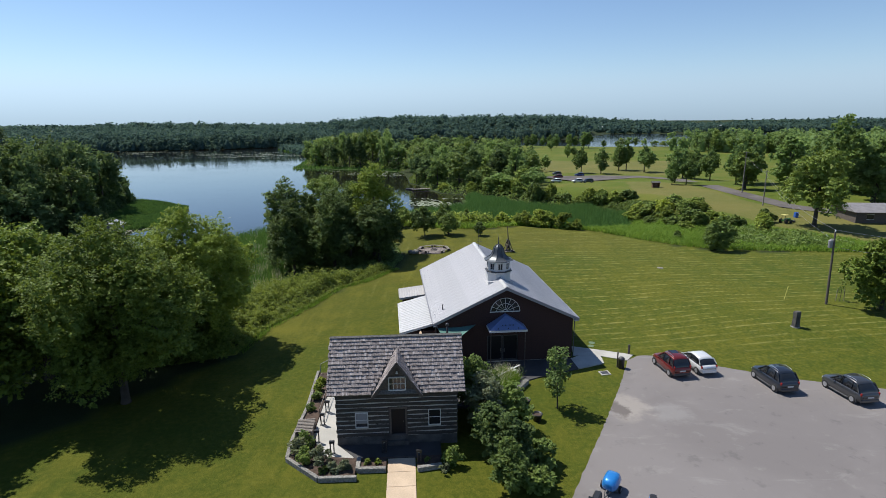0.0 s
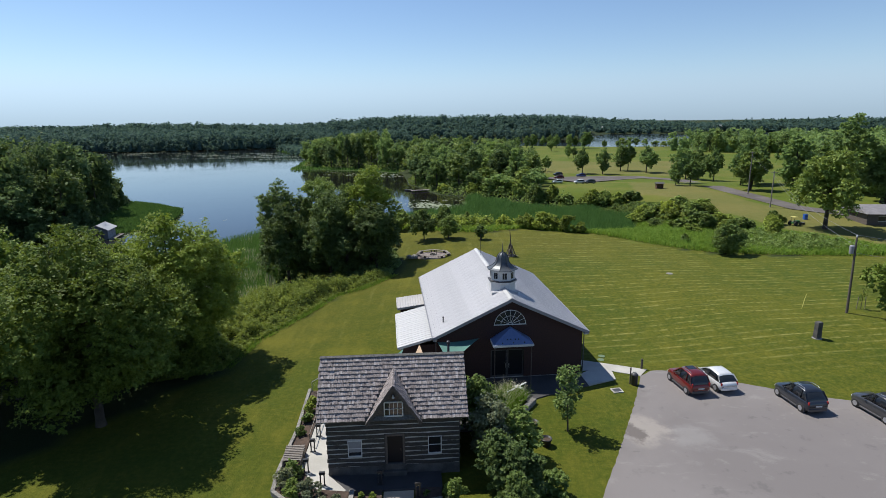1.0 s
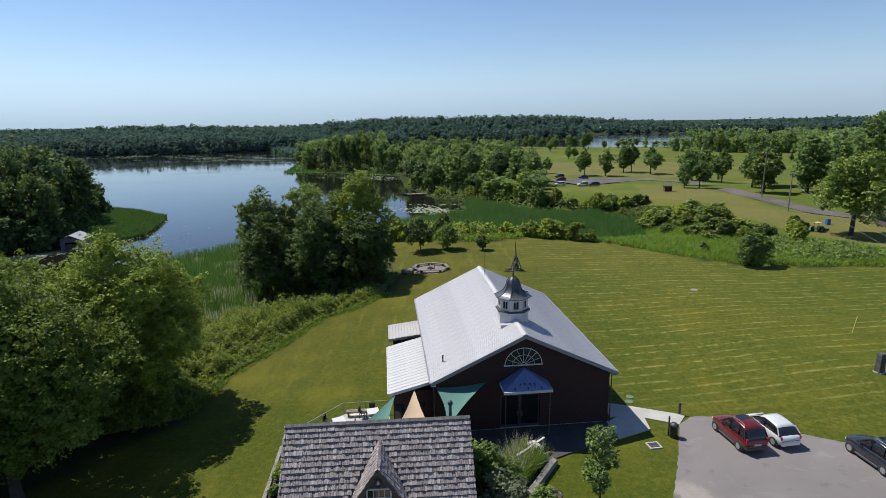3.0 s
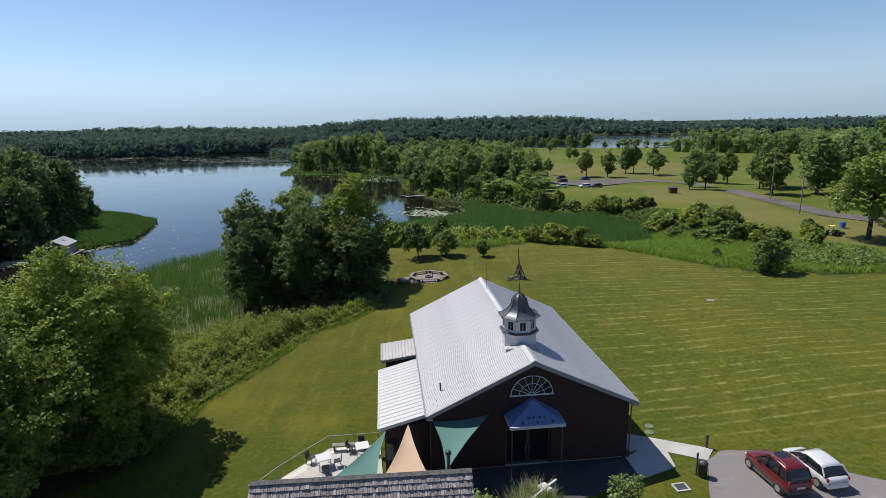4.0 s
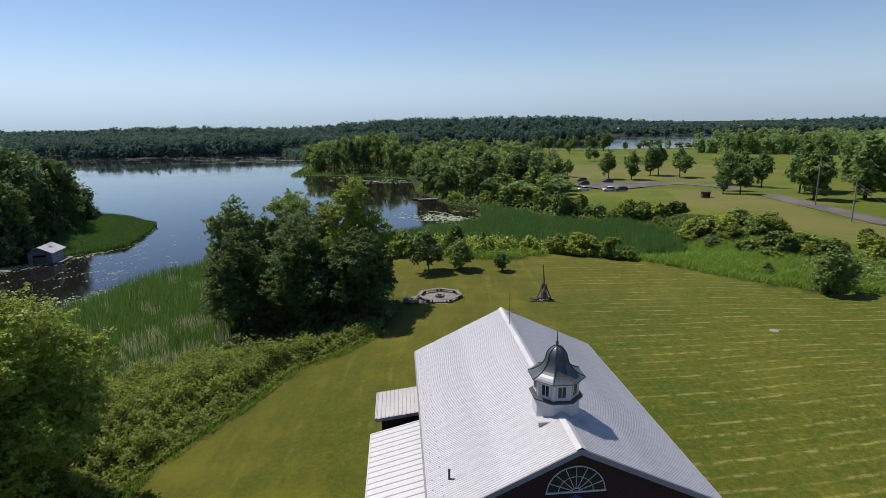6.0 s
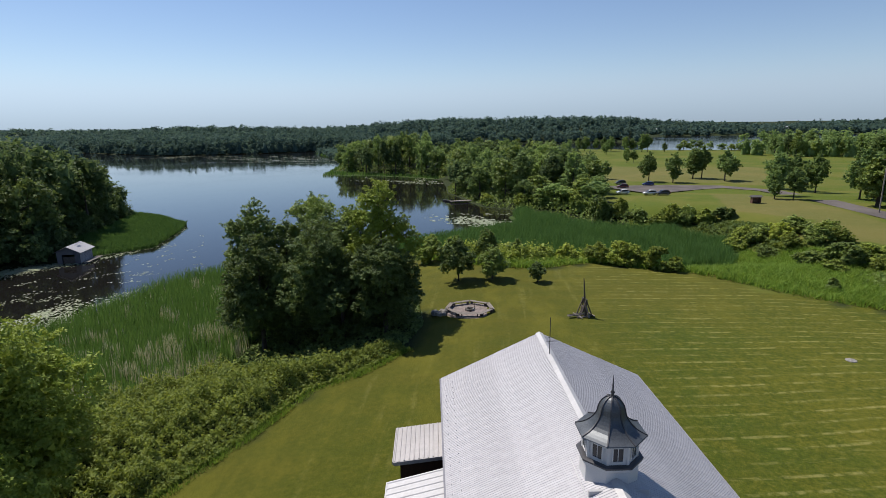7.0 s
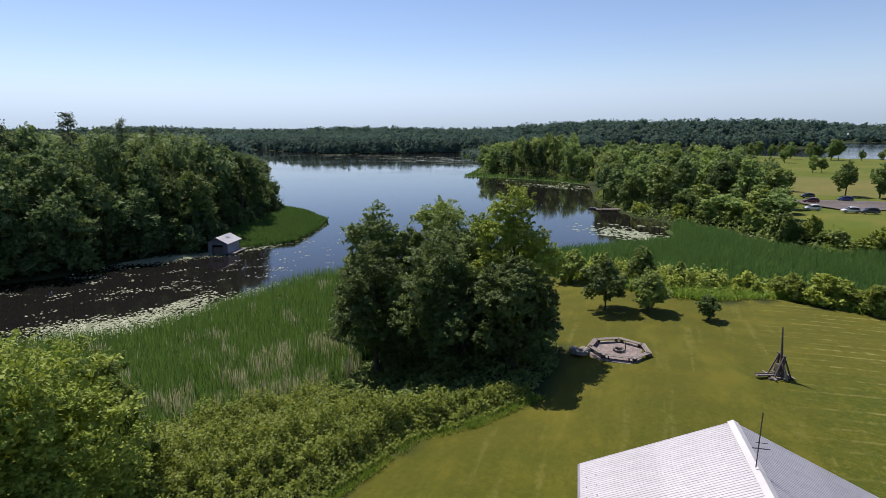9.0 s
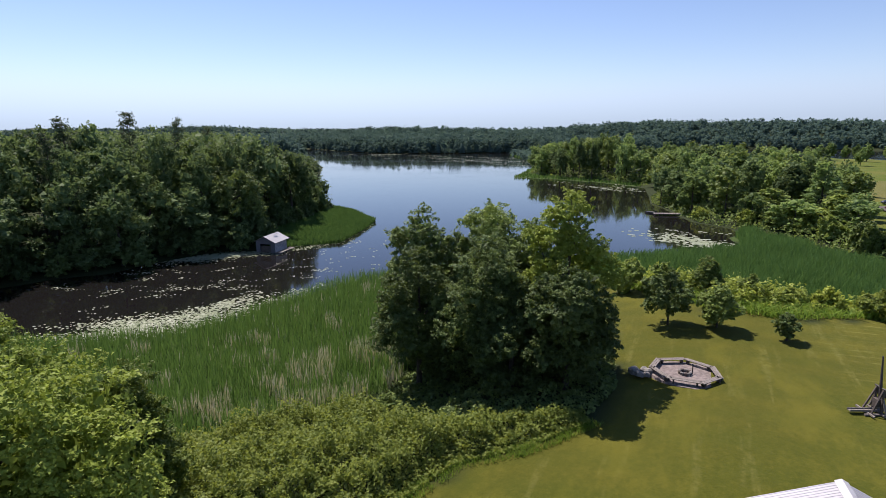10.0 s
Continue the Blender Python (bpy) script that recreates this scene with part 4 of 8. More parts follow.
    # lean-to and side shed
    def wing(name, ya, yb, uo, zo, zi, sheets, ribs, mat, edge, lab):
        run = -EAVE_U + 0.18 - uo
        sl = math.hypot(run, zi - zo)
        an = math.atan2(zi - zo, run)
        w_ = (yb - ya) / sheets
        wm = ribbed_panel("roof_sheet", sl, w_, mat, ribs, 0.04) if sheets > 1 else ribbed_panel("roof_sheet", yb - ya, sl, mat, ribs, 0.03)
        ws = Shape().box(uo + 0.35, ya + 0.3, -0.8, uo + 0.55, yb - 0.3, zo - 0.02).box(uo + 0.55, ya + 0.3, -0.8, -hw, ya + 0.5, zo - 0.02).box(uo + 0.55, yb - 0.5, -0.8, -hw, yb - 0.3, zo - 0.02)
        wp = part(name, ws, BRICK, t, lab)
        base = pose(-EAVE_U + 0.18, ya, zi) @ Matrix.Rotation(-an, 4, 'Y')
        part("wing_roof", Shape().box(-sl, 0.02, -0.10, 0, yb - ya - 0.02, -0.025), FASCIA, wp, m=base)
        for k in range(sheets):
            part("roof_sheet", wm, None, wp, m=base @ (pose(0, k * w_, 0) if sheets > 1 else pose(0, yb - ya, 0, 0, 0, 90)))
        part("wing_fascia", Shape().beam((uo, ya - 0.03, zo - 0.12), (-EAVE_U + 0.1, ya - 0.03, zi - 0.12), 0.05, 0.22).beam((uo - 0.04, ya, zo - 0.08), (uo - 0.04, yb, zo - 0.08), 0.06, 0.16), edge, wp, "painted fascia")
        return wp
    lean = wing("lean_to", 0.70, 9.2, -9.88, 3.36, 4.18, 9, 2, ROOF_WHITE, TRIM_WHITE, "lean-to with a white metal roof")
    wing("side_shed", 10.9, 14.4, -9.68, 3.40, 3.75, 1, 11, ROOF_OLD, ROOF_OLD, "small side shed with a weathered metal roof")
    for u in (-9.1, -7.6):
        part("wing_window", Shape().box(u - 0.35, 0.99, 0.9, u + 0.35, 1.02, 2.4), GLASS, lean, "dark narrow window")
    # vent pipe, antenna and screws along the old eaves
    part("vent_pipe", Shape().tube([(-5.76, 2.25, 4.85), (-5.76, 2.25, 5.35)], 0.055, 10).tube([(-5.76, 2.25, 5.35), (-5.76, 2.25, 5.42)], 0.07, 10), BLACK, t, "black vent pipe")
    an = Shape().tube([(-0.18, 15.3, 7.7), (-0.18, 15.3, 10.1)], 0.022, 6)
    an.beam((-0.4, 15.3, 8.55), (0.24, 15.3, 8.55), 0.03).beam((-0.3, 15.3, 8.8), (0.14, 15.3, 8.8), 0.02)
    part("antenna", an, BLACK, t, "thin dark mast antenna")
    scr = Shape()
    for k in range(24):
        for u in (-6.6, -6.15):
            scr.box(u, 0.5 + k * 0.75, RIDGE_Z + (u - RIDGE_U) * math.tan(PITCH_L), u + 0.05, 0.54 + k * 0.75, RIDGE_Z + (u - RIDGE_U) * math.tan(PITCH_L) + 0.05)
    tagged(part("roof_screws", scr, FASCIA, t), kind="stuff")
    make_cupola(t)
    return t


def make_cupola(t):
    c = (-0.04, 4.2)
    oct_ = lambda s, prof: s.lathe(prof, 8, c, math.pi / 8)
    k8 = 1 / math.cos(math.pi / 8)
    base = part("cupola", oct_(Shape(), [(1.10 * k8, 6.7), (1.10 * k8, 8.12), (1.16 * k8, 8.14), (1.22 * k8, 8.20), (1.22 * k8, 8.28), (1.12 * k8, 8.34)]), TRIM_WHITE, t, "white eight-sided cupola with a bell roof", m=pose(0, 0, -0.18))
    part("flashing", Shape().box(c[0] - 1.3, c[1] - 1.3, 7.0, c[0] + 1.3, c[1] + 1.3, 7.22).box(c[0] - 1.22, c[1] - 1.42, 7.2, c[0] + 1.22, c[1] - 1.28, 7.5), ROOF_WHITE, base)
    part("drum_sill", oct_(Shape(), [(1.20 * k8, 8.28), (1.26 * k8, 8.30), (1.26 * k8, 8.37), (1.16 * k8, 8.39)]), TRIM_DARK, base, "dark moulding band")
    part("drum", oct_(Shape(), [(1.04 * k8, 8.3), (1.04 * k8, 9.37)]), TRIM_WHITE, base)
    for i in range(8):
        a = i * math.pi / 4
        m = Matrix.Translation((c[0], c[1], 0)) @ Matrix.Rotation(a, 4, 'Z')
        w = part("cupola_window", Shape().box(1.03, -0.20, 8.55, 1.052, 0.20, 9.15, m), GLASS, base, "dark narrow window")
        fr = Shape()
        for s_ in (-1, 1):
            fr.box(1.04, s_ * 0.23 - 0.03, 8.50, 1.085, s_ * 0.23 + 0.03, 9.20, m)
            fr.box(1.04, s_ * 0.40 - 0.04, 8.40, 1.07, s_ * 0.40 + 0.04, 9.35, m)
        fr.box(1.04, -0.2, 9.14, 1.085, 0.2, 9.20, m).box(1.04, -0.2, 8.50, 1.09, 0.2, 8.56, m).box(1.04, -0.012, 8.56, 1.07, 0.012, 9.14, m)
        part("window_frame", fr, TRIM_WHITE, w, "white frame")
    part("cornice", oct_(Shape(), [(1.06 * k8, 9.25), (1.18 * k8, 9.31), (1.22 * k8, 9.37), (1.30 * k8, 9.385)]), TRIM_WHITE, base)
    bell = [(1.36, 9.36), (1.34, 9.40), (1.20, 9.45), (1.05, 9.52), (0.91, 9.61), (0.79, 9.72), (0.69, 9.84), (0.61, 9.96), (0.56, 10.07), (0.525, 10.18), (0.505, 10.29), (0.485, 10.40), (0.45, 10.51), (0.40, 10.61), (0.33, 10.71), (0.25, 10.79), (0.15, 10.85), (0.07, 10.88)]
    roof = part("bell_roof", oct_(Shape(), [(r * k8, z) for r, z in bell]), COPPER, base, "dark grey bell-shaped metal roof")
    seams = Shape()
    for i in range(8):
        a = math.pi / 8 + i * math.pi / 4
        for (r0, z0), (r1, z1) in zip(bell[1:], bell[2:]):
            seams.beam((c[0] + r0 * k8 * math.cos(a), c[1] + r0 * k8 * math.sin(a), z0 + 0.01), (c[0] + r1 * k8 * math.cos(a), c[1] + r1 * k8 * math.sin(a), z1 + 0.01), 0.05, 0.05)
    part("roof_seam", seams, TRIM_DARK, roof)
    part("finial", Shape().lathe([(0.09, 10.82), (0.11, 10.90), (0.05, 10.97), (0.09, 11.06), (0.04, 11.15), (0.03, 11.45), (0.005, 11.85)], 10, c), TRIM_DARK, base, "dark pointed finial", True)


make_barn()


def sail(name, pts, mat, label, sag=0.35):
    """A three-cornered shade sail with hollow edges."""
    a, b, c = (BARN @ Vector(p) for p in pts)
    g = (a + b + c) / 3
    n, vs, idx = 12, [], {}
    for i in range(n + 1):
        for j in range(n + 1 - i):
            u, v = i / n, j / n
            w = 1 - u - v
            p = a * w + b * u + c * v
            edge = 1 - 27 * u * v * w
            hollow = max(u * v, v * w, u * w) * 4 * max(0, edge)
            p = p + (g - p) * 0.22 * hollow * sag * 2 - Vector((0, 0, sag * 27 * u * v * w * 0.35))
            idx[i, j] = len(vs)
            vs.append(p)
    k = len(vs)
    fs = []
    for i in range(n):
        for j in range(n - i):
            fs.append((idx[i, j], idx[i + 1, j], idx[i, j + 1]))
            if i + j < n - 1:
                fs.append((idx[i + 1, j], idx[i + 1, j + 1], idx[i, j + 1]))
    low = [p - Vector((0, 0, 0.01)) for p in vs]
    s = Shape().add(vs + low, fs + [(f[2] + k, f[1] + k, f[0] + k) for f in fs])
    return single(name, s, mat, label, "shade sail", group="shade sails", smooth=True)


sail("shade_sail", [(-6.5, 0.30, 3.85), (-2.8, 0.44, 3.95), (-6.2, -4.6, 3.6)], SAIL_TEAL, "teal green triangular shade sail stretched from the barn")
sail("shade_sail", [(-8.0, 0.75, 3.55), (-6.95, -4.1, 2.7), (-9.8, -3.8, 2.7)], SAIL_TAN, "tan triangular shade sail over the terrace")
sail("shade_sail", [(-9.4, 0.60, 3.25), (-10.0, -3.4, 2.5), (-12.8, -3.0, 2.4)], SAIL_TEAL, "teal green triangular shade sail beside the lean-to")


# ---- log cabin ----
CABIN = pose(-2.15, 34.62, 0, 0, 0, 4.4)
C_EAVE, C_RIDGE, C_HALF = 4.25, 7.28, 3.0
C_PITCH = math.atan2(C_RIDGE - C_EAVE, C_HALF)


def shingled(rng, width, run, course, w_lo=0.08, w_hi=0.21, keep=None, thick=0.07):
    """Split shingles on a slope: x across, y up the slope, z out of it."""
    s = Shape()
    rows = int(run / course) + 1
    for r in range(rows):
        y = r * course
        x = -width / 2 - rng.uniform(0, 0.1)
        while x < width / 2:
            w = rng.uniform(w_lo, w_hi)
            if keep is None or keep(x + w / 2, y):
                d = rng.uniform(-0.012, 0.012)
                th = thick * rng.uniform(0.7, 1.5)
                y0, y1 = max(y + d - 0.02, -0.08), min(y + course * 1.25, run)
                x0, x1 = x, min(x + w - 0.012, width / 2 + 0.03)
                if x1 > x0 + 0.03 and y1 > y0 + 0.05:
                    tl = 0.012
                    s.add([(x0, y0, th), (x1, y0, th), (x1, y1, tl), (x0, y1, tl), (x0, y0, 0.0), (x1, y0, 0.0)], [(0, 1, 2, 3), (4, 5, 1, 0), (5, 2, 1), (4, 0, 3)])
            x += w
    return s


def make_cabin():
    t = thing("log_cabin", CABIN, "squared-log cabin with a grey shingle roof and gabled dormer", "cabin")
    rng = np.random.default_rng(5)
    hw, vf, vb, z0, z1 = 4.25, 0.45, 5.55, 0.72, 3.98
    # log courses with pale chinking between
    wall = part("front_wall", Shape().box(-hw + 0.05, vf + 0.05, z0, -0.62, vf + 0.19, z1).box(0.72, vf + 0.05, z0, hw - 0.05, vf + 0.19, z1).box(-0.62, vf + 0.05, 3.0, 0.72, vf + 0.19, z1), CHINK, t, "dark squared logs with pale chinking")
    side_l = part("side_wall", Shape().box(-hw + 0.05, vf + 0.19, z0, -hw + 0.19, vb, z1), CHINK, t)
    side_r = part("side_wall", Shape().box(hw - 0.19, vf + 0.19, z0, hw - 0.05, vb, z1), CHINK, t)
    rear = part("rear_wall", Shape().box(-hw + 0.19, vb - 0.19, z0, hw - 0.19, vb - 0.05, z1), CHINK, t)
    gaps = [(-0.55, 0.68, 0.2, 2.95), (-2.94, -2.04, 1.50, 2.64), (2.18, 3.06, 1.50, 2.74)]
    n = 10
    part("foundation", Shape().box(-hw + 0.02, vf + 0.02, -0.1, hw - 0.02, vb - 0.02, z0 + 0.02), STONE_DARK, t, "dark stone footing")
    ch = (z1 - z0) / n
    for k in range(n):
        za, zb = z0 + k * ch + 0.045, z0 + (k + 1) * ch - 0.035
        cuts = [g for g in gaps if g[2] < (za + zb) / 2 < g[3]]
        spans, x = [], -hw - (0.03 if k % 2 else -0.01)
        for g in sorted(cuts):
            spans.append((x, g[0]))
            x = g[1]
        spans.append((x, hw + (0.03 if k % 2 else -0.01)))
        for a, b in spans:
            s = Shape()
            m = 7
            vs = []
            for i in range(m + 1):
                f = a + (b - a) * i / m
                j = 0.018 * math.sin(f * 1.7 + k * 2.1) + rng.normal() * 0.008
                for dy, dz in ((0.0, za + 0.02 + j), (0.0, zb - 0.02 + j), (0.03, zb + j), (0.20, zb + j), (0.20, za + j), (0.03, za + j)):
                    vs.append((f, vf + dy + 0.01 * rng.normal(), dz))
            fs = [(i * 6 + q, (i + 1) * 6 + q, (i + 1) * 6 + (q + 1) % 6, i * 6 + (q + 1) % 6) for i in range(m) for q in range(6)]
            fs += [(5, 4, 3, 2, 1, 0), tuple(range(m * 6, m * 6 + 6))]
            part("log", s.add(vs, fs), LOG, wall)
        for par, u in ((side_l, -hw), (side_r, hw - 0.2)):
            part("log", Shape().cbox(u, vf + 0.22, za, u + 0.2, vb + (0.02 if k % 2 else 0.12), zb, None, 0.02), LOG, par)
        part("log", Shape().cbox(-hw + 0.2, vb - 0.2, za, hw - 0.2, vb, zb, None, 0.02), LOG, rear)
    for u, par in ((-hw, side_l), (hw - 0.1, side_r)):
        g = Shape()
        g.add([(u, vf, z1), (u, vb, z1), (u, C_HALF, C_RIDGE - 0.12), (u + 0.1, vf, z1), (u + 0.1, vb, z1), (u + 0.1, C_HALF, C_RIDGE - 0.12)], [(0, 2, 1), (3, 4, 5), (0, 1, 4, 3), (1, 2, 5, 4), (2, 0, 3, 5)])
        part("gable_boards", g, WOOD_DARK, par, "weathered boards in the gable")
    # door and windows
    door = part("door", Shape().box(-0.42, vf + 0.10, 0.90, 0.56, vf + 0.15, 2.84), DARK_PANE, t, "dark plank door in a plain frame")
    part("door_frame", Shape().box(-0.55, vf - 0.01, 0.8, -0.42, vf + 0.18, 2.96).box(0.56, vf - 0.01, 0.8, 0.68, vf + 0.18, 2.96).box(-0.42, vf - 0.01, 2.84, 0.56, vf + 0.18, 2.96), WOOD_DARK, door)
    part("door_sill", Shape().cbox(-0.7, vf - 0.28, 0.12, 0.8, vf + 0.015, 0.48, None, 0.02).cbox(-0.6, vf - 0.06, 0.485, 0.7, vf + 0.14, 0.88, None, 0.02), STONE_DARK, door)
    part("door_handle", Shape().tube([(0.44, vf + 0.05, 1.75), (0.44, vf + 0.05, 1.92)], 0.02, 6), BLACK, door)
    for a, b, za, zb, mat, lab in ((-2.94, -2.04, 1.50, 2.64, GLASS, "sash window with a pale blind behind"), (2.18, 3.06, 1.50, 2.74, DARK_PANE, "dark sash window with a white frame")):
        w = part("window", Shape().box(a + 0.055, vf + 0.030, za + 0.055, b - 0.055, vf + 0.047, zb - 0.055), mat, t, lab)
        f = Shape()
        f.box(a, vf - 0.02, za, a + 0.055, vf + 0.16, zb).box(b - 0.055, vf - 0.02, za, b, vf + 0.16, zb).box(a + 0.055, vf - 0.02, zb - 0.055, b - 0.055, vf + 0.16, zb).box(a + 0.055, vf - 0.05, za, b - 0.055, vf + 0.16, za + 0.055)
        f.box(a + 0.055, vf - 0.005, (za + zb) / 2 - 0.02, b - 0.055, vf + 0.029, (za + zb) / 2 + 0.02)
        part("window_frame", f, TRIM_WHITE, w, "white wooden frame")
        if a < 0:
            part("blind", Shape().box(a + 0.07, vf + 0.012, za + 0.3, b - 0.07, vf + 0.0295, zb - 0.07), FASCIA, w, "grey blind")
    # roof
    run = C_HALF / math.cos(C_PITCH)
    for sgn, lab in ((1, "front slope of weathered grey shingles"), (-1, "rear slope of weathered grey shingles")):
        m = Matrix.Translation((0, C_HALF - sgn * C_HALF, C_EAVE)) @ (Matrix.Rotation(math.pi, 4, 'Z') if sgn < 0 else Matrix.Identity(4)) @ Matrix.Rotation(C_PITCH, 4, 'X')
        deck = part("roof_slope", Shape().box(-4.72, -0.02, -0.12, 4.72, run, -0.003), SHAKE_OLD, t, lab, m=m)
        keep = (lambda x, y: abs(x - 0.05) > 1.78 * (1 - y / 3.42) - 0.05 or y > 3.42) if sgn > 0 else None
        tagged(part("shingles", shingled(rng, 9.44, run, 0.278, 0.07, 0.18, keep=keep, thick=0.075), SHINGLE, deck, "split cedar shingles weathered grey"), kind="stuff")
    part("ridge_board", Shape().beam((-4.74, C_HALF - 0.07, C_RIDGE + 0.02), (4.74, C_HALF - 0.07, C_RIDGE + 0.02), 0.18, 0.05, (0, -0.6, 1)).beam((-4.74, C_HALF + 0.07, C_RIDGE + 0.02), (4.74, C_HALF + 0.07, C_RIDGE + 0.02), 0.18, 0.05, (0, 0.6, 1)), SHAKE_OLD, t, "grey ridge board")
    for u in (-4.74, 4.74):
        part("barge_board", Shape().beam((u, -0.05, C_EAVE - 0.14), (u, C_HALF, C_RIDGE - 0.14), 0.04, 0.2).beam((u, 2 * C_HALF + 0.05, C_EAVE - 0.14), (u, C_HALF, C_RIDGE - 0.14), 0.04, 0.2), WOOD_DARK, t)
    # dormer over the door
    du, dh, dz0, dz1, dvb = 0.05, 1.72, 4.12, 6.66, 2.42
    g = Shape()
    slab_xz(g, [(du - dh + 0.12, dz0), (du + dh - 0.12, dz0), (du, dz1 - 0.15)], 0.22, 0.34)
    dorm = part("dormer", g, WOOD_DARK, t, "steep gabled dormer with dark boards")
    for k in range(12):
        u = du - dh + 0.2 + k * 0.28
        hgt = (dz1 - 0.2 - dz0) * (1 - abs(u + 0.12 - du) / (dh - 0.1))
        if hgt > 0.3:
            part("board", Shape().box(u, 0.195, dz0 + 0.02, u + 0.25, 0.222, dz0 + hgt - 0.1), WOOD_DARK, dorm)
    sl = math.hypot(dh, dz1 - dz0)
    ang = math.atan2(dz1 - dz0, dh)
    for sx in (-1, 1):
        vs = []
        for dzv in (0.0, -0.09):
            for u, v, z in ((0, -0.18, dz1), (0, dvb, dz1), (sx * dh, 0.02, dz0), (sx * dh, -0.18, dz0)):
                nx, nz = sx * math.sin(ang), math.cos(ang)
                vs.append((du + u + nx * dzv, v, z + nz * dzv))
        sh = Shape().add(vs, [(0, 1, 2, 3), (7, 6, 5, 4), (0, 3, 7, 4), (1, 5, 6, 2), (0, 4, 5, 1), (3, 2, 6, 7)])
        pl = part("dormer_roof", sh, SHAKE_OLD, dorm, "steep side of old grey shakes")
        ss = shingled(rng, 3.4, sl, 0.27, 0.07, 0.18, keep=lambda x, y: x + 1.7 < (dvb + 0.18) * (y + 0.2) / sl and x > -1.7, thick=0.05)
        rot = Matrix(((0, sx * -math.cos(ang), sx * math.sin(ang), du + sx * dh), (1, 0, 0, 1.52), (0, math.sin(ang), math.cos(ang), dz0), (0, 0, 0, 1)))
        tagged(part("shake_cover", ss, SHINGLE, pl, "grey split shakes"), kind="stuff").matrix_basis = rot
        part("verge", Shape().beam((du + sx * dh, -0.2, dz0 - 0.1), (du, -0.2, dz1 - 0.1), 0.05, 0.18), WOOD_DARK, dorm)
    w = part("dormer_window", Shape().box(-0.50, 0.17, 4.46, 0.60, 0.19, 5.36), GLASS, dorm, "small multi-pane window")
    f = Shape().box(-0.56, 0.12, 4.40, -0.48, 0.21, 5.42).box(0.58, 0.12, 4.40, 0.66, 0.21, 5.42).box(-0.48, 0.12, 5.34, 0.58, 0.21, 5.42).box(-0.48, 0.10, 4.40, 0.58, 0.21, 4.48)
    for u in (-0.21, 0.05, 0.31):
        f.box(u - 0.018, 0.14, 4.48, u + 0.018, 0.168, 5.34)
    f.box(-0.48, 0.14, 4.89, 0.58, 0.168, 4.93)
    part("window_frame", f, TRIM_WHITE, w, "white glazing bars")
    part("gable_lamp", Shape().tube([(0.05, 0.12, 5.68), (0.05, 0.12, 5.86)], [0.10, 0.05], 8), TRIM_WHITE, dorm, "small pale lamp")
    # stove pipe behind the ridge
    pipe = Shape().tube([(3.78, 3.7, 6.3), (3.78, 3.7, 7.68)], 0.085, 12).lathe([(0.11, 7.64), (0.135, 7.66), (0.135, 7.78), (0.09, 7.84)], 12, (3.78, 3.7))
    part("stove_pipe", pipe, BLACK, t, "black stove pipe with a rain cap", True)
    tagged(part("pipe_flashing", Shape().lathe([(0.24, 6.3), (0.24, 6.78), (0.12, 6.9)], 10, (3.78, 3.7)), BLACK, t))
    return t


make_cabin()


# ---- woods ----
def scatter(rng, box, keep, gap, tries=4000):
    """Points in a box, kept apart by gap."""
    pts = []
    xs, ys = rng.uniform(box[0], box[2], tries), rng.uniform(box[1], box[3], tries)
    ok = keep(xs, ys)
    cells = {}
    for x, y in zip(xs[ok], ys[ok]):
        i, j = int(x // gap), int(y // gap)
        if any(math.hypot(x - a, y - b) < gap for p in (-1, 0, 1) for q in (-1, 0, 1) for a, b in cells.get((i + p, j + q), ())):
            continue
        cells.setdefault((i, j), []).append((x, y))
        pts.append((float(x), float(y)))
    return pts


def grove(protos, places):
    """Copies of a few trees at the places (x, y, turn, width, height)."""
    for k, (x, y, turn, sc, sz) in enumerate(places):
        p, first = protos[k % len(protos)]
        m = on_land(x, y, turn, sc if sc != 1.0 else min(1.3, max(0.85, sz * 1.08)), sz)
        if first:
            p.matrix_basis = m
            protos[k % len(protos)] = (p, False)
        else:
            place(p, m)


rng_w = np.random.default_rng(11)
FOREST_LAB = "leafy forest tree on the far bank of the bay"
forest = [(broadleaf("forest_tree", 300 + k, pose(0, 0, 0), FOREST_LAB, 5.6, 15.0, 0.6, 38, 3200, 0.22, LEAF_ASH if k == 4 else LEAF_FOREST, 0.3, "forest beyond the bay", 0.76, limbs=3, dense=20, loose=0.3, top=0.2), True) for k in range(6)]
inland = [(broadleaf("inland_tree", 310 + k, pose(0, 0, 0), "leafy tree deep in the forest beyond the bay", 5.4, 15.0, 4.0, 22, 1050, 0.35, LEAF_FOREST, 0.3, "forest beyond the bay", 0.76, limbs=1, dense=12, top=0.2), True) for k in range(4)]
pts = scatter(rng_w, (-190, 62, -78, 320), lambda x, y: (off(BAY, x, y) > 2.0) & (off(BAY, x, y) < 42) & (off(MARSH_POINT, x, y) > 2) & (x < -86) & (y > 62), 6.0, 6000)
pts = [p for p in pts if not (p[1] < 84 and p[0] > -100)]


def wood_height(x, y):
    """Crowns swell and sink along the bank, lower at the water."""
    d = float(off(BAY, np.array([x]), np.array([y]))[0])
    return (12.1 + 8.2 * float(s5(172, 122, y)) - 2.0 * float(s5(185, 225, y)) - float(land(x, y))) / 15.0 * (0.58 + 0.42 * float(s5(1, 16, d))) * rng_w.uniform(0.84, 1.12)


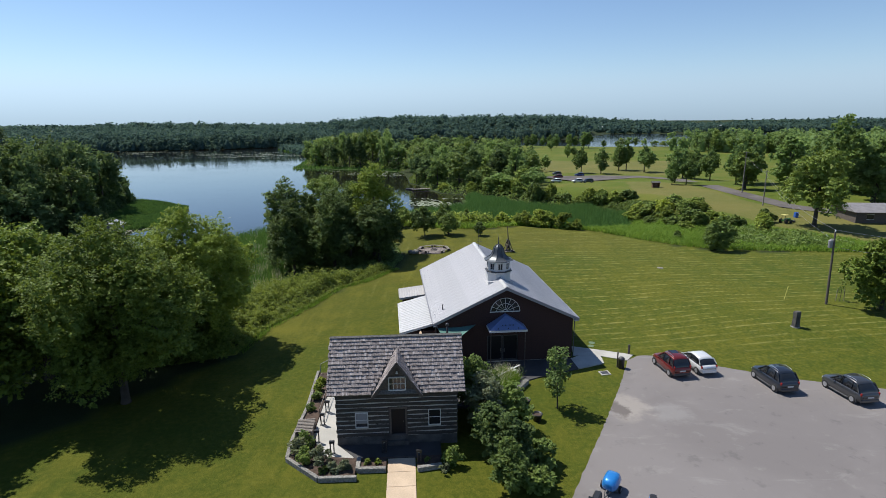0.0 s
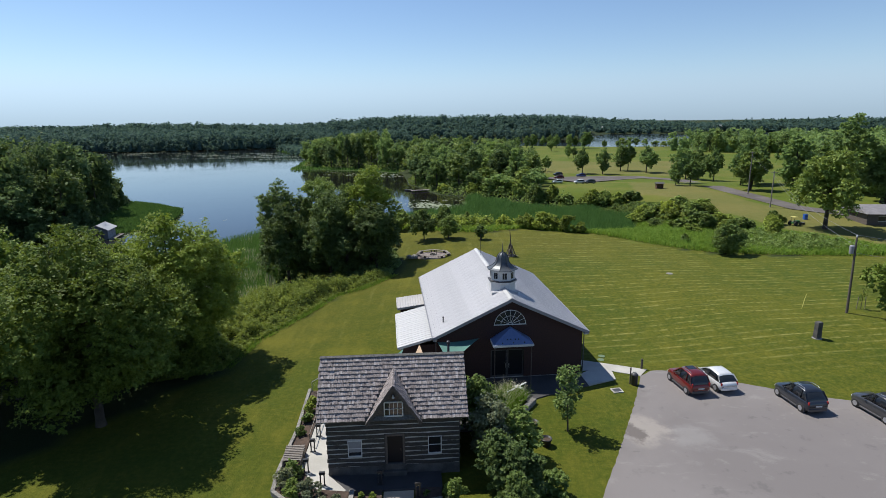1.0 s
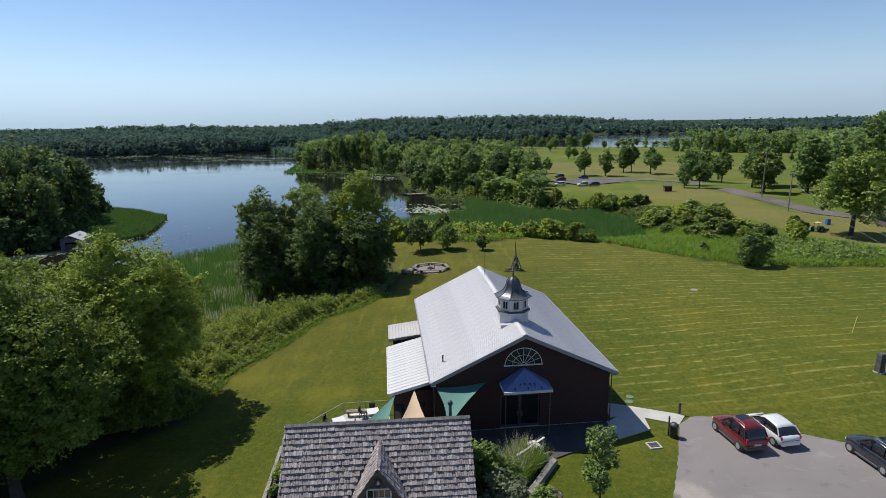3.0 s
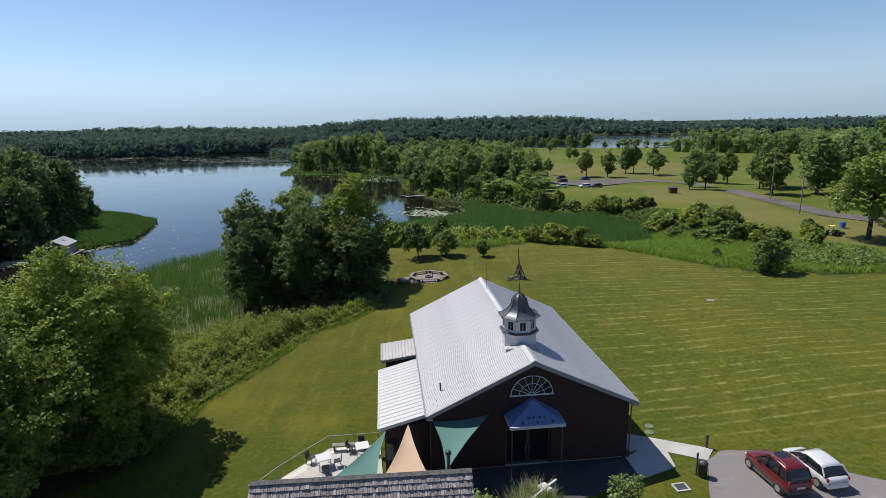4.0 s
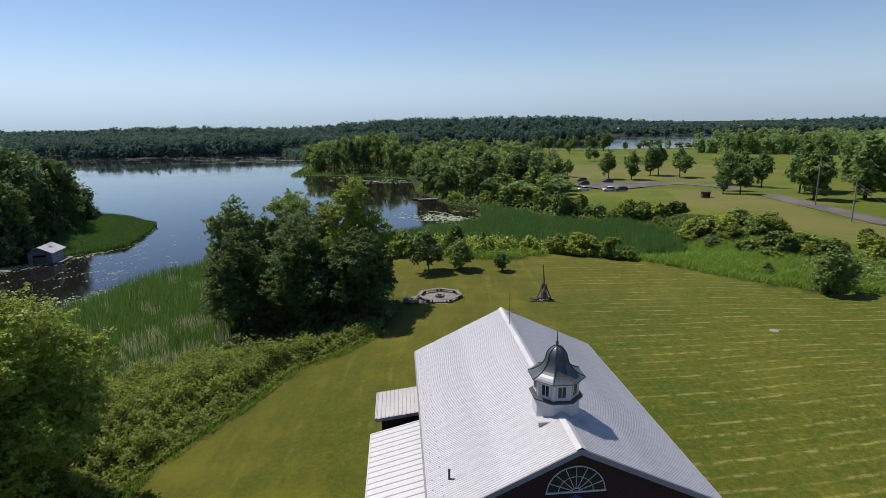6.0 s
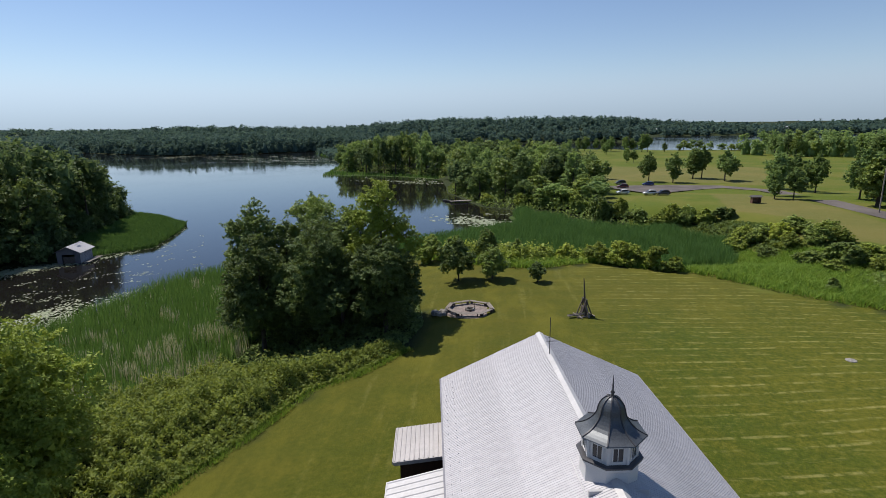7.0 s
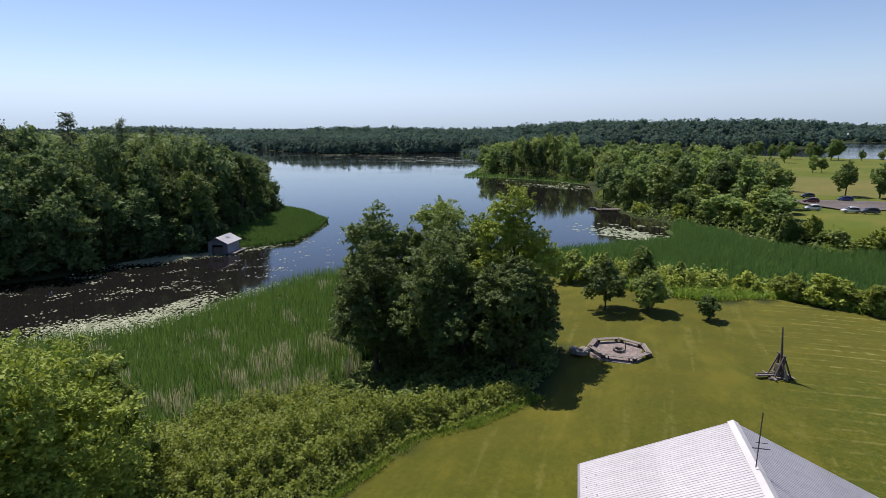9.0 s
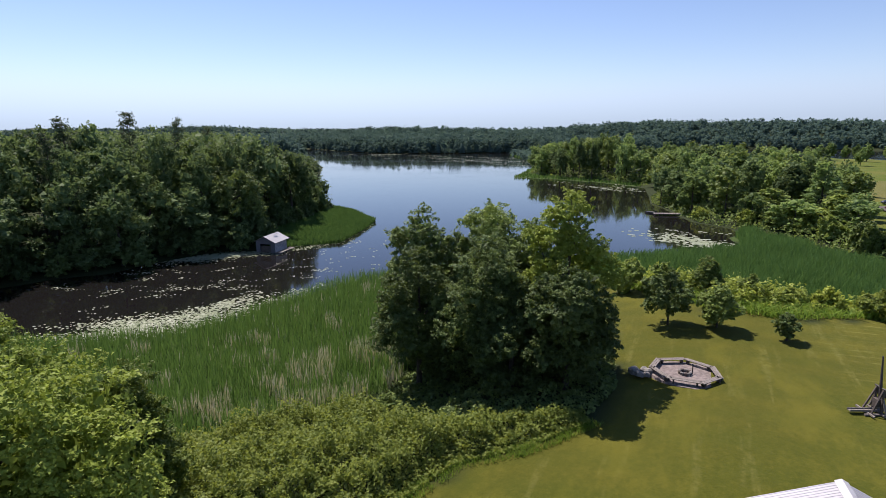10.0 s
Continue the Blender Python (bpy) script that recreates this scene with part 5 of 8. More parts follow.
front = [p for p in pts if off(BAY, np.array([p[0]]), np.array([p[1]]))[0] < 17]
behind = [p for p in pts if p not in front]
grove(forest, [(x, y, rng_w.uniform(0, 360), rng_w.uniform(0.8, 1.2), wood_height(x, y)) for x, y in front])
grove(inland, [(x, y, rng_w.uniform(0, 360), rng_w.uniform(0.85, 1.2), wood_height(x, y)) for x, y in behind])
pines = [(pine("pine_tree", 330 + k, pose(0, 0, 0), "tall dark pine standing above the forest", 3.4, 21.0, 3200, 0.24, "pines in the forest"), True) for k in range(3)]
grove(pines, [(-116, 112, 0, 1, 1.06), (-123, 131, 70, 1.1, 1.13), (-114, 137, 130, 0.9, 1.10), (-108, 104, 40, 0.8, 0.96), (-121, 152, 200, 0.9, 0.98), (-112, 122, 300, 0.85, 0.96), (-106, 150, 20, 0.7, 0.82)])
bank = [(broadleaf("bank_shrub", 336 + k, pose(0, 0, 0), "leafy bush overhanging the far bank", 3.0, 5.0, -0.6, 16, 1300, 0.27, LEAF_FOREST, 0.1, "bushes on the far bank", 0.75, "shrub", limbs=2, dense=18), True) for k in range(2)]
pts = scatter(rng_w, (-125, 70, -80, 240), lambda x, y: (off(BAY, x, y) > 0.2) & (off(BAY, x, y) < 5.5) & (off(MARSH_POINT, x, y) > 0.5) & (x < -84) & (np.hypot(x + 78, y - 127) > 7), 3.0, 3000)
grove(bank, [(x, y, rng_w.uniform(0, 360), rng_w.uniform(0.7, 1.2), rng_w.uniform(0.6, 1.3)) for x, y in pts])

pts = scatter(rng_w, (-125, 125, -84, 205), lambda x, y: (off(MARSH_POINT, x, y) > 0.3) & (off(MARSH_POINT, x, y) < 9) & (off(BAY, x, y) > 3) & (x < -86) & (y < 182), 3.4, 2500)
grove(bank, [(x, y, rng_w.uniform(0, 360), rng_w.uniform(0.7, 1.2), rng_w.uniform(0.7, 1.5)) for x, y in pts])

# woods on the spit and along the pond
WOODS = [(-15.3, 234.6), (-7.5, 220.3), (-3.6, 209.5), (4, 200.3), (17.1, 190.8), (26.3, 176.2), (31.7, 178.4), (34.5, 208.5), (36.6, 229.1), (33.3, 252.9), (29, 283.8), (14, 322.7), (-17.7, 330.7), (-18.7, 281.5), (-14.6, 252.1)]
mid = [(broadleaf("pond_tree", 340 + k, pose(0, 0, 0), "leafy green tree in the wood beside the pond", 4.2, 13.0, -0.4, 22, 1150, 0.35, LEAF_FOREST if k == 3 else LEAF_LIGHT if k == 1 else LEAF_WOOD, 0.25, "trees beside the pond", 0.78, limbs=1, dense=12, top=0.2), True) for k in range(5)]
pts = scatter(rng_w, (-20, 185, 55, 335), lambda x, y: off(WOODS, x, y) < -0.2, 6.0, 2600)
grove(mid, [(x, y, rng_w.uniform(0, 360), rng_w.uniform(0.75, 1.2), rng_w.uniform(0.72, 1.0) * (1.0 + 0.22 * float(s5(190, 225, y)) + 0.05 * float(s5(20, -10, x))) * (0.62 if y < 204 else 1.0)) for x, y in pts])
SPIT = [(-85.5, 333.9), (-68, 316.4), (-37.5, 304.2), (-21.8, 293.9), (-19.7, 331.1), (-57.9, 381.4), (-84.1, 477), (-97.1, 446.8), (-94.1, 384.8)]
pts = scatter(rng_w, (-100, 300, -10, 450), lambda x, y: off(SPIT, x, y) < 0, 6.6, 1500)
grove(mid, [(x, y, rng_w.uniform(0, 360), rng_w.uniform(0.8, 1.2), rng_w.uniform(0.9, 1.25) * (1.22 if -62 < x < -30 else 0.95)) for x, y in pts])

# park trees standing free on the grass
PARK = [(41, 254.6, 7.9), (46.6, 259.8, 7.1), (61.2, 250, 11.4), (69.2, 246.5, 10.6), (81.9, 262.4, 11.7), (85.7, 263.5, 12.6), (90.6, 253.1, 11.9), (79.9, 191.9, 11.6), (75.2, 182.4, 7.1), (79.3, 181.1, 7.9), (100.9, 210.8, 12.4), (98.9, 219.3, 11.5), (96.4, 224.8, 11.3),
        (95.5, 181.2, 12.6), (99.9, 182.6, 11.8), (104.4, 187.6, 11.9), (77.3, 355.4, 7.9), (81.1, 356.6, 7.0), (81.7, 437.2, 9.8), (70.8, 497.7, 9.8), (76, 496.3, 11.1), (84.5, 492.4, 9.8), (90.3, 490.7, 11.1), (95.2, 487.6, 11.1), (105.6, 481.9, 11.1), (109.5, 481, 9.8), (51.4, 505.2, 9.5), (63.9, 502.8, 8.6), (116.6, 476.9, 13.0), (120.5, 476, 13.0), (132.2, 471.6, 7.3)]
park = [(broadleaf("park_tree", 360 + k, pose(0, 0, 0), "single round-crowned tree on the park lawn", 4.0, 11.0, 1.6, 20, 2600, 0.30, LEAF_WOOD, 0.22, "park trees", 0.72, limbs=4), True) for k in range(4)]
grove(park, [(x, y, 47.0 * k, h / 11.0 * (0.95 + 0.1 * math.sin(k * 2.3)), h / 11.0) for k, (x, y, h) in enumerate(PARK)])

# tall trees behind the low building
for k, (x, y, r, h) in enumerate([(79.3, 116, 7.1, 16.4), (98.2, 137.9, 6.5, 22.7), (118.5, 186.7, 4.6, 14.5), (106, 135.4, 4.7, 18.5), (112.2, 143.9, 6.0, 16.8), (91.8, 168.6, 4.6, 11.5), (116.7, 158.6, 6.0, 18.5), (103.6, 167.5, 5.6, 16.8)]):
    broadleaf("lime_tree", 380 + k, on_land(x, y), "tall broad tree beside the park road", r, h, 2.0 if k == 0 else 1.0, 40, 13000 if k == 0 else 4500, 0.21 if k == 0 else 0.36, LEAF_LIGHT if k in (0, 5) else LEAF_WOOD, 0.42, "tall trees by the road", 0.68)
broadleaf("lawn_maple", 391, on_land(51.8, 61.4), "compact dark maple beside the utility pole", 4.5, 8.4, 1.0, 34, 22000, 0.14, LEAF_MAPLE, 0.2)


def forest_stuff(name, label, rng, pts, h, r, quads, leaf, mat):
    """Distant woodland as one mass of crowns."""
    pts = np.array(pts)
    n = len(pts)
    z = land(pts[:, 0], pts[:, 1])
    hh = h * rng.uniform(0.75, 1.2, n)
    rr = r * rng.uniform(0.8, 1.25, n)
    lob = 8
    u = unit(rng.normal(size=(n, lob, 3)))
    u[..., 2] = rng.uniform(-1.05, 1.0, (n, lob))
    c = np.stack([pts[:, 0, None] + u[..., 0] * rr[:, None] * 0.62, pts[:, 1, None] + u[..., 1] * rr[:, None] * 0.62, z[:, None] + hh[:, None] * (0.50 + 0.34 * u[..., 2])], -1)
    lr = rr[:, None] * rng.uniform(0.32, 0.60, (n, lob))
    per = max(2, quads // lob)
    d = unit(rng.normal(size=(n, lob, per, 3)) + np.array([0, -0.25, 0.35]))
    p = c[:, :, None] + d * lr[..., None, None] * (1.12 - 0.55 * rng.random((n, lob, per, 1)) ** 2)
    nn = unit(d * 0.7 + np.array([0, 0, 0.4]) + 0.45 * rng.normal(size=d.shape))
    v, f = leaf_tips(rng, p.reshape(-1, 3), nn.reshape(-1, 3), leaf, 0.75)
    # a solid heart to each crown, closed to the ground
    k8 = 8
    a = np.arange(k8) * 2 * math.pi / k8
    rings = []
    for fr, fz in ((0.60, 0.02), (0.58, 0.26), (0.42, 0.44), (0.15, 0.58)):
        q = fr * rr[:, None] * (1 + 0.30 * rng.normal(size=(n, k8)))
        rings.append(np.stack([pts[:, 0, None] + q * np.cos(a), pts[:, 1, None] + q * np.sin(a), z[:, None] + hh[:, None] * fz + 0 * q], -1))
    hv = np.concatenate(rings, 1)
    base = len(v) + np.arange(n)[:, None, None] * (4 * k8)
    i = np.arange(k8)
    hf = np.concatenate([np.stack([g * k8 + i, g * k8 + (i + 1) % k8, (g + 1) * k8 + (i + 1) % k8, (g + 1) * k8 + i], 1) for g in range(3)] + [np.array([[24, 25, 26, 27], [24, 27, 28, 31], [28, 29, 30, 31]])])
    hq = (base + hf[None]).reshape(-1, 4)
    faces = np.concatenate([f, hq[:, [0, 1, 2]], hq[:, [0, 2, 3]]])
    me = quick_mesh(name, np.concatenate([v, hv.reshape(-1, 3)]), faces, [mat])
    return tagged(new(name, me), label, "woodland", kind="stuff")


# the farthest woods take the leaf colour that carries haze
dry = lambda x, y: np.minimum(off(BAY, x, y), off(FAR_LAKE, x, y)) > 1.2
pts = scatter(rng_w, (-760, 330, -40, 830), lambda x, y: dry(x, y) & (off(BAY, x, y) < 165) & ((y > 470) | (x < -215)) & (y > 370) & (off(SPIT, x, y) > 4) & (off(MARSH_SPIT, x, y) > 6) & ~((x > -150) & (y < 560)), 6.4, 26000)
forest_stuff("far_shore_wood", "dark mixed forest along the far lake shore", rng_w, pts, 13.5, 4.8, 96, 0.90, LEAF_HAZED)
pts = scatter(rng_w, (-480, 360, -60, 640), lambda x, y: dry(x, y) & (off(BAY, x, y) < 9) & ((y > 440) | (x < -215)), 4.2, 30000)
forest_stuff("far_shore_brush", "leafy bushes along the far lake shore", rng_w, pts, 5.0, 3.6, 40, 0.8, LEAF_HAZED)
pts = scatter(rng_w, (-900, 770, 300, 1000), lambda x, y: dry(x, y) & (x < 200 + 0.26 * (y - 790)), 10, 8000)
forest_stuff("hill_wood", "forested hill behind the lake", rng_w, pts, 12.5, 7.0, 80, 1.35, LEAF_HAZED)
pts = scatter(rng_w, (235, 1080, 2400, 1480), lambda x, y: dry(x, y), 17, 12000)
forest_stuff("opposite_shore_wood", "low wooded shore across the wide lake", rng_w, pts, 11, 12, 40, 2.8, LEAF_HAZED)
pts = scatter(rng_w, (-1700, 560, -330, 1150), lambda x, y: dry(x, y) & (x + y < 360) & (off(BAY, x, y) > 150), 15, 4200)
forest_stuff("west_wood", "forest on the hills west of the lake", rng_w, pts, 12, 9, 50, 2.0, LEAF_HAZED)
pts = scatter(rng_w, (-430, 40, -120, 420), lambda x, y: dry(x, y) & (off(BAY, x, y) > 38) & (off(BAY, x, y) < 170) & (x < -140), 9.0, 5000)
forest_stuff("bay_wood", "forest on the rise behind the bay", rng_w, pts, 13, 5.6, 150, 0.8, LEAF_FOREST)
EAST = [(168.7, 430), (197.7, 402.4), (250.4, 381.7), (188.7, 281.9), (147.5, 237.1), (115.5, 173.9), (125.3, 129.1), (189.2, 94), (330.8, 241.8), (425.4, 322.8), (351.7, 435.9), (215.1, 482.4)]
pts = scatter(rng_w, (105, 90, 420, 460), lambda x, y: (off(EAST, x, y) < 0) & (off(EAST, x, y) > -42), 8.0, 6000)
forest_stuff("east_wood", "wood along the edge of the park", rng_w, pts, 15, 5.2, 220, 0.62, LEAF_WOOD)
# the wood's edge towards the park, and the row along the wide lake
pts = scatter(rng_w, (105, 125, 260, 420), lambda x, y: (off(EAST, x, y) < 2) & (off(EAST, x, y) > -11) & (y > 128) & (x < 235), 8.5, 5000)
for k, (x, y) in enumerate(pts):
    place(mid[k % 5][0], on_land(x, y, rng_w.uniform(0, 360), rng_w.uniform(0.8, 1.35), rng_w.uniform(0.85, 1.35)))
for k in range(26):
    x = 152 + 6.0 * k + rng_w.uniform(-3, 3)
    place(mid[k % 5][0], on_land(x, 500 - 0.10 * (x - 150) + rng_w.uniform(-9, 5), rng_w.uniform(0, 360), rng_w.uniform(0.6, 1.1), rng_w.uniform(0.45, 0.8) * (0.85 + 0.5 * (k > 9))))

# shrubs and small trees round the lawn
SHRUBS = [(-3.1, 102, 2.9, 5.7, 1.0, "small_tree"), (1.4, 102.4, 2.1, 4.5, 0.5, "small_tree"), (7.3, 101.2, 1.1, 2.5, 0.3, "small_tree"), (-8.3, 114.9, 2.4, 4.4, 0.1, "shrub"), (-4.2, 114.3, 2.2, 4.0, 0.1, "shrub"), (0.5, 116.5, 2.4, 4.2, 0.1, "shrub"), (5.2, 114.6, 2, 3.3, 0.1, "shrub"),
          (9, 115.1, 1.8, 2.2, 0.1, "shrub"), (12.7, 114.8, 2.2, 2.4, 0.1, "shrub"), (17.1, 113.7, 2.6, 3.2, 0.0, "shrub"), (20.4, 112.5, 2.8, 3.5, 0.0, "shrub"), (24.6, 110.6, 2.6, 3.3, 0.0, "shrub"), (27.3, 109.2, 2, 2.0, 0.0, "shrub"), (22.2, 114.5, 3, 3.4, 0, "shrub"),
          (48.9, 94.5, 2.9, 5.8, 0.0, "shrub"), (45.2, 103.7, 1.1, 1.5, 0.0, "shrub"), (54.8, 117.1, 3.3, 4, 0.0, "shrub"), (58.5, 118.3, 3.2, 3.2, 0.0, "shrub"), (51.2, 119.9, 2.6, 2.6, 0, "shrub"), (65.1, 109.8, 2.1, 3.7, 0.0, "shrub"), (71.9, 121.2, 2.1, 3.2, 0, "shrub"), (70.1, 119.4, 1.9, 2.6, 0, "shrub"), (61.8, 115, 2.6, 2.8, 0, "shrub"), (56.8, 112.9, 2.1, 2.3, 0, "shrub"), (51.5, 114, 1.9, 1.9, 0, "shrub"), (68.6, 104.4, 1.9, 1.7, 0, "shrub"), (62.6, 100.2, 1.8, 1.4, 0, "shrub"), (54.6, 132.4, 2.8, 3, 0, "shrub"), (58.8, 132.2, 3, 3.3, 0, "shrub"), (62.7, 133.2, 2.6, 2.6, 0, "shrub"), (50.3, 131.9, 2.3, 2.1, 0, "shrub"),
          (52.1, 145, 3.2, 3.9, 0.0, "shrub"), (54.9, 143.1, 3.3, 4.2, 0.0, "shrub"), (57.3, 141.5, 3.2, 3.6, 0.0, "shrub"), (60.2, 143.1, 3, 3.5, 0.0, "shrub"), (48.8, 141, 2.8, 2.6, 0.0, "shrub"), (63.6, 138.6, 2.6, 2.8, 0, "shrub"),
          (44.1, 165.4, 3.3, 4.9, 0.0, "shrub"), (46.8, 163.8, 3.2, 4.6, 0.0, "shrub"), (50.3, 161.7, 3.2, 3.2, 0.0, "shrub"), (53.8, 160.8, 3, 2.8, 0.0, "shrub"), (41.5, 166, 2.8, 2.6, 0.0, "shrub"), (37.4, 169.4, 2.6, 2.3, 0.0, "shrub"), (33.4, 171.8, 2.8, 4.4, 0.0, "shrub"), (29, 171.9, 3.4, 6.5, 0, "shrub"),
          (9.6, 197, 2.8, 4, 0, "shrub"), (15.2, 192.9, 3, 4.4, 0, "shrub"), (20.8, 189, 3, 5, 0, "shrub"), (24.5, 181.6, 3, 5.4, 0, "shrub"), (-0.7, 204.5, 2.4, 3.2, 0, "shrub"),
          (-22.7, 79.2, 1, 1.9, 0, "shrub"), (-29.5, 105.7, 2.2, 3, 0, "shrub"), (-23.5, 114, 2.6, 4, 0, "shrub"), (-15.7, 115, 2.4, 4.4, 0, "shrub")]
sh_protos = {}
for k, (x, y, r, h, bole, nm) in enumerate(SHRUBS):
    if nm == "small_tree":
        broadleaf(nm, 400 + k, on_land(x, y, 30 * k), "small round tree at the back of the lawn", r, h, bole, 30, 5600 if r > 1.5 else 1700, 0.13, LEAF_ASH, 0.10, "small lawn trees", 0.66, "small tree")
        continue
    lo = -0.12 * h
    if k < 14 or y < 105:
        broadleaf(nm, 400 + k, on_land(x, y, 30 * k), "dense green shrub at the lawn's edge", r, h, lo, 14, int(900 + 420 * r * h * (1.0 if y < 105 else 0.55)), 0.15 if y < 105 else 0.18, LEAF_BRUSH if 7 <= k < 14 else LEAF_SHRUB, 0.07, "shrubs round the lawn", 0.72, "shrub", limbs=3)
    else:
        key = k % 4
        m = on_land(x, y, 77 * k) @ Matrix.Diagonal((r / 3.2, r / 3.2, h / 4.4, 1))
        if key in sh_protos:
            place(sh_protos[key], m)
        else:
            sh_protos[key] = broadleaf(nm, 400 + k, m, "rounded green shrub in the meadow", 3.2, 4.0, -0.6, 26, 4600, 0.22, LEAF_BRUSH if key % 2 else LEAF_LIGHT, 0.08, "meadow shrubs", 0.74, "shrub", limbs=3)


# ---- reeds, brush, meadow and lily pads ----
def blades(rng, x, y, z, h, w, lean=0.18):
    """Upright blades that narrow to a point, two faces each."""
    n = len(x)
    a = rng.uniform(0, 2 * math.pi, n)
    dx, dy = np.cos(a) * w / 2, np.sin(a) * w / 2
    tx, ty = rng.normal(size=n) * lean * h, rng.normal(size=n) * lean * h
    b0 = np.stack([x - dx, y - dy, z - 0.05], 1)
    b1 = np.stack([x + dx, y + dy, z - 0.05], 1)
    m1 = np.stack([x + dx * 0.8 + tx * 0.35, y + dy * 0.8 + ty * 0.35, z + h * 0.6], 1)
    m0 = np.stack([x - dx * 0.8 + tx * 0.35, y - dy * 0.8 + ty * 0.35, z + h * 0.6], 1)
    tp = np.stack([x + tx, y + ty, z + h], 1)
    v = np.stack([b0, b1, m1, m0, tp], 1).reshape(-1, 3)
    i = np.arange(n)[:, None] * 5
    f = np.concatenate([i + np.array([[0, 1, 2, 3]]), i + np.array([[3, 2, 4, 4]])], 0)
    return v, f


def blade_field(name, label, rng, poly, n, h, w, mat, category="reeds", keep=None, z_off=0.0, lean=0.14):
    p = np.array(poly)
    x = rng.uniform(p[:, 0].min(), p[:, 0].max(), n)
    y = rng.uniform(p[:, 1].min(), p[:, 1].max(), n)
    ok = inside(poly, x, y)
    if keep:
        ok &= keep(x, y)
    x, y = x[ok], y[ok]
    hh = h * rng.uniform(0.65, 1.15, len(x)) * (1 + 0.16 * np.sin(x * 0.35) * np.cos(y * 0.28))
    v, f = blades(rng, x, y, land(x, y) + z_off, hh, w * rng.uniform(0.7, 1.3, len(x)), lean)
    quads = f[: len(x)]
    tris = f[len(x):, :3]
    me = bpy.data.meshes.new(name)
    me.vertices.add(len(v))
    me.vertices.foreach_set("co", v.astype(np.float32).ravel())
    lp = np.concatenate([quads.ravel(), tris.ravel()])
    me.loops.add(len(lp))
    me.loops.foreach_set("vertex_index", lp.astype(np.int32))
    st = np.concatenate([np.arange(len(quads)) * 4, quads.size + np.arange(len(tris)) * 3])
    me.polygons.add(len(st))
    me.polygons.foreach_set("loop_start", st.astype(np.int32))
    me.materials.append(mat)
    me.update(calc_edges=True)
    return tagged(new(name, me), label, category, kind="stuff")


rng_m = np.random.default_rng(21)
CLUMP_SIDE = [(-39, 77), (-36, 90), (-29, 93), (-25, 86), (-29, 77), (-36, 72)]
clumpy = lambda x, y: np.sin(x * 0.55 + 1.3 * np.sin(y * 0.21)) * np.cos(y * 0.47 + np.sin(x * 0.33)) + 0.35 * np.sin(x * 1.7) * np.sin(y * 1.3)
pale_spot = lambda x, y: ((clumpy(x, y) > 0.10) & (off(BAY, x, y) > 14) & (off(CLUMP_SIDE, x, y) < 0)) | ((clumpy(y, x) > 0.78) & (off(BAY, x, y) > 5))
blade_field("cattail_reeds", "tall green cattail reeds at the water's edge", rng_m, MARSH_NEAR, 190000, 2.0, 0.062, REED_GREEN, keep=lambda x, y: (x > -75) & (rng_m.random(len(x)) < np.where(pale_spot(x, y), 0.45, 0.66)))
blade_field("dead_reeds", "pale dry reed stalks standing among green ones", rng_m, MARSH_NEAR, 170000, 1.8, 0.085, REED_DEAD, keep=lambda x, y: (x > -66) & (rng_m.random(len(x)) < np.where(pale_spot(x, y), 0.50, 0.006)), lean=0.07)
blade_field("cattail_marsh", "dense green cattail marsh beside the pond", rng_m, MARSH_EAST, 115000, 2.1, 0.105, REED_MARSH, lean=0.24, keep=lambda x, y: off(MARSH_EAST, x, y) < -1.3 - 1.2 * np.sin(x * 0.7 + 1.5 * np.sin(y * 0.4)) * np.cos(y * 0.55))
blade_field("point_reeds", "green reeds on the low point in the bay", rng_m, MARSH_POINT, 90000, 1.0, 0.13, REED_GREEN, lean=0.3)
blade_field("spit_reeds", "green reeds along the wooded spit", rng_m, MARSH_SPIT, 40000, 1.4, 0.35, REED_GREEN)
blade_field("meadow_grass", "tall bright green meadow grass behind the lawn", rng_m, MEADOW, 90000, 1.0, 0.12, GRASS_TALL, "tall grass", lean=0.75)


LAWN_EDGE = [(-19.0, 50.6), (-18.2, 57.6), (-15.5, 64.7), (-13.1, 72.0), (-9.4, 75.0), (-6.0, 79.5), (-7.2, 80.2), (-10.6, 76.2), (-14.3, 72.7), (-16.8, 65), (-19.5, 57.8), (-20.3, 50.8)]
blade_field("edge_grass", "uncut grass along the edge of the lawn", rng_m, LAWN_EDGE, 90000, 0.34, 0.035, GRASS_TALL, "tall grass", lean=0.6, keep=lambda x, y: rng_m.random(len(x)) < 0.55 + 0.45 * np.sin(x * 2.1 + np.sin(y * 1.7)) * np.cos(y * 1.3))


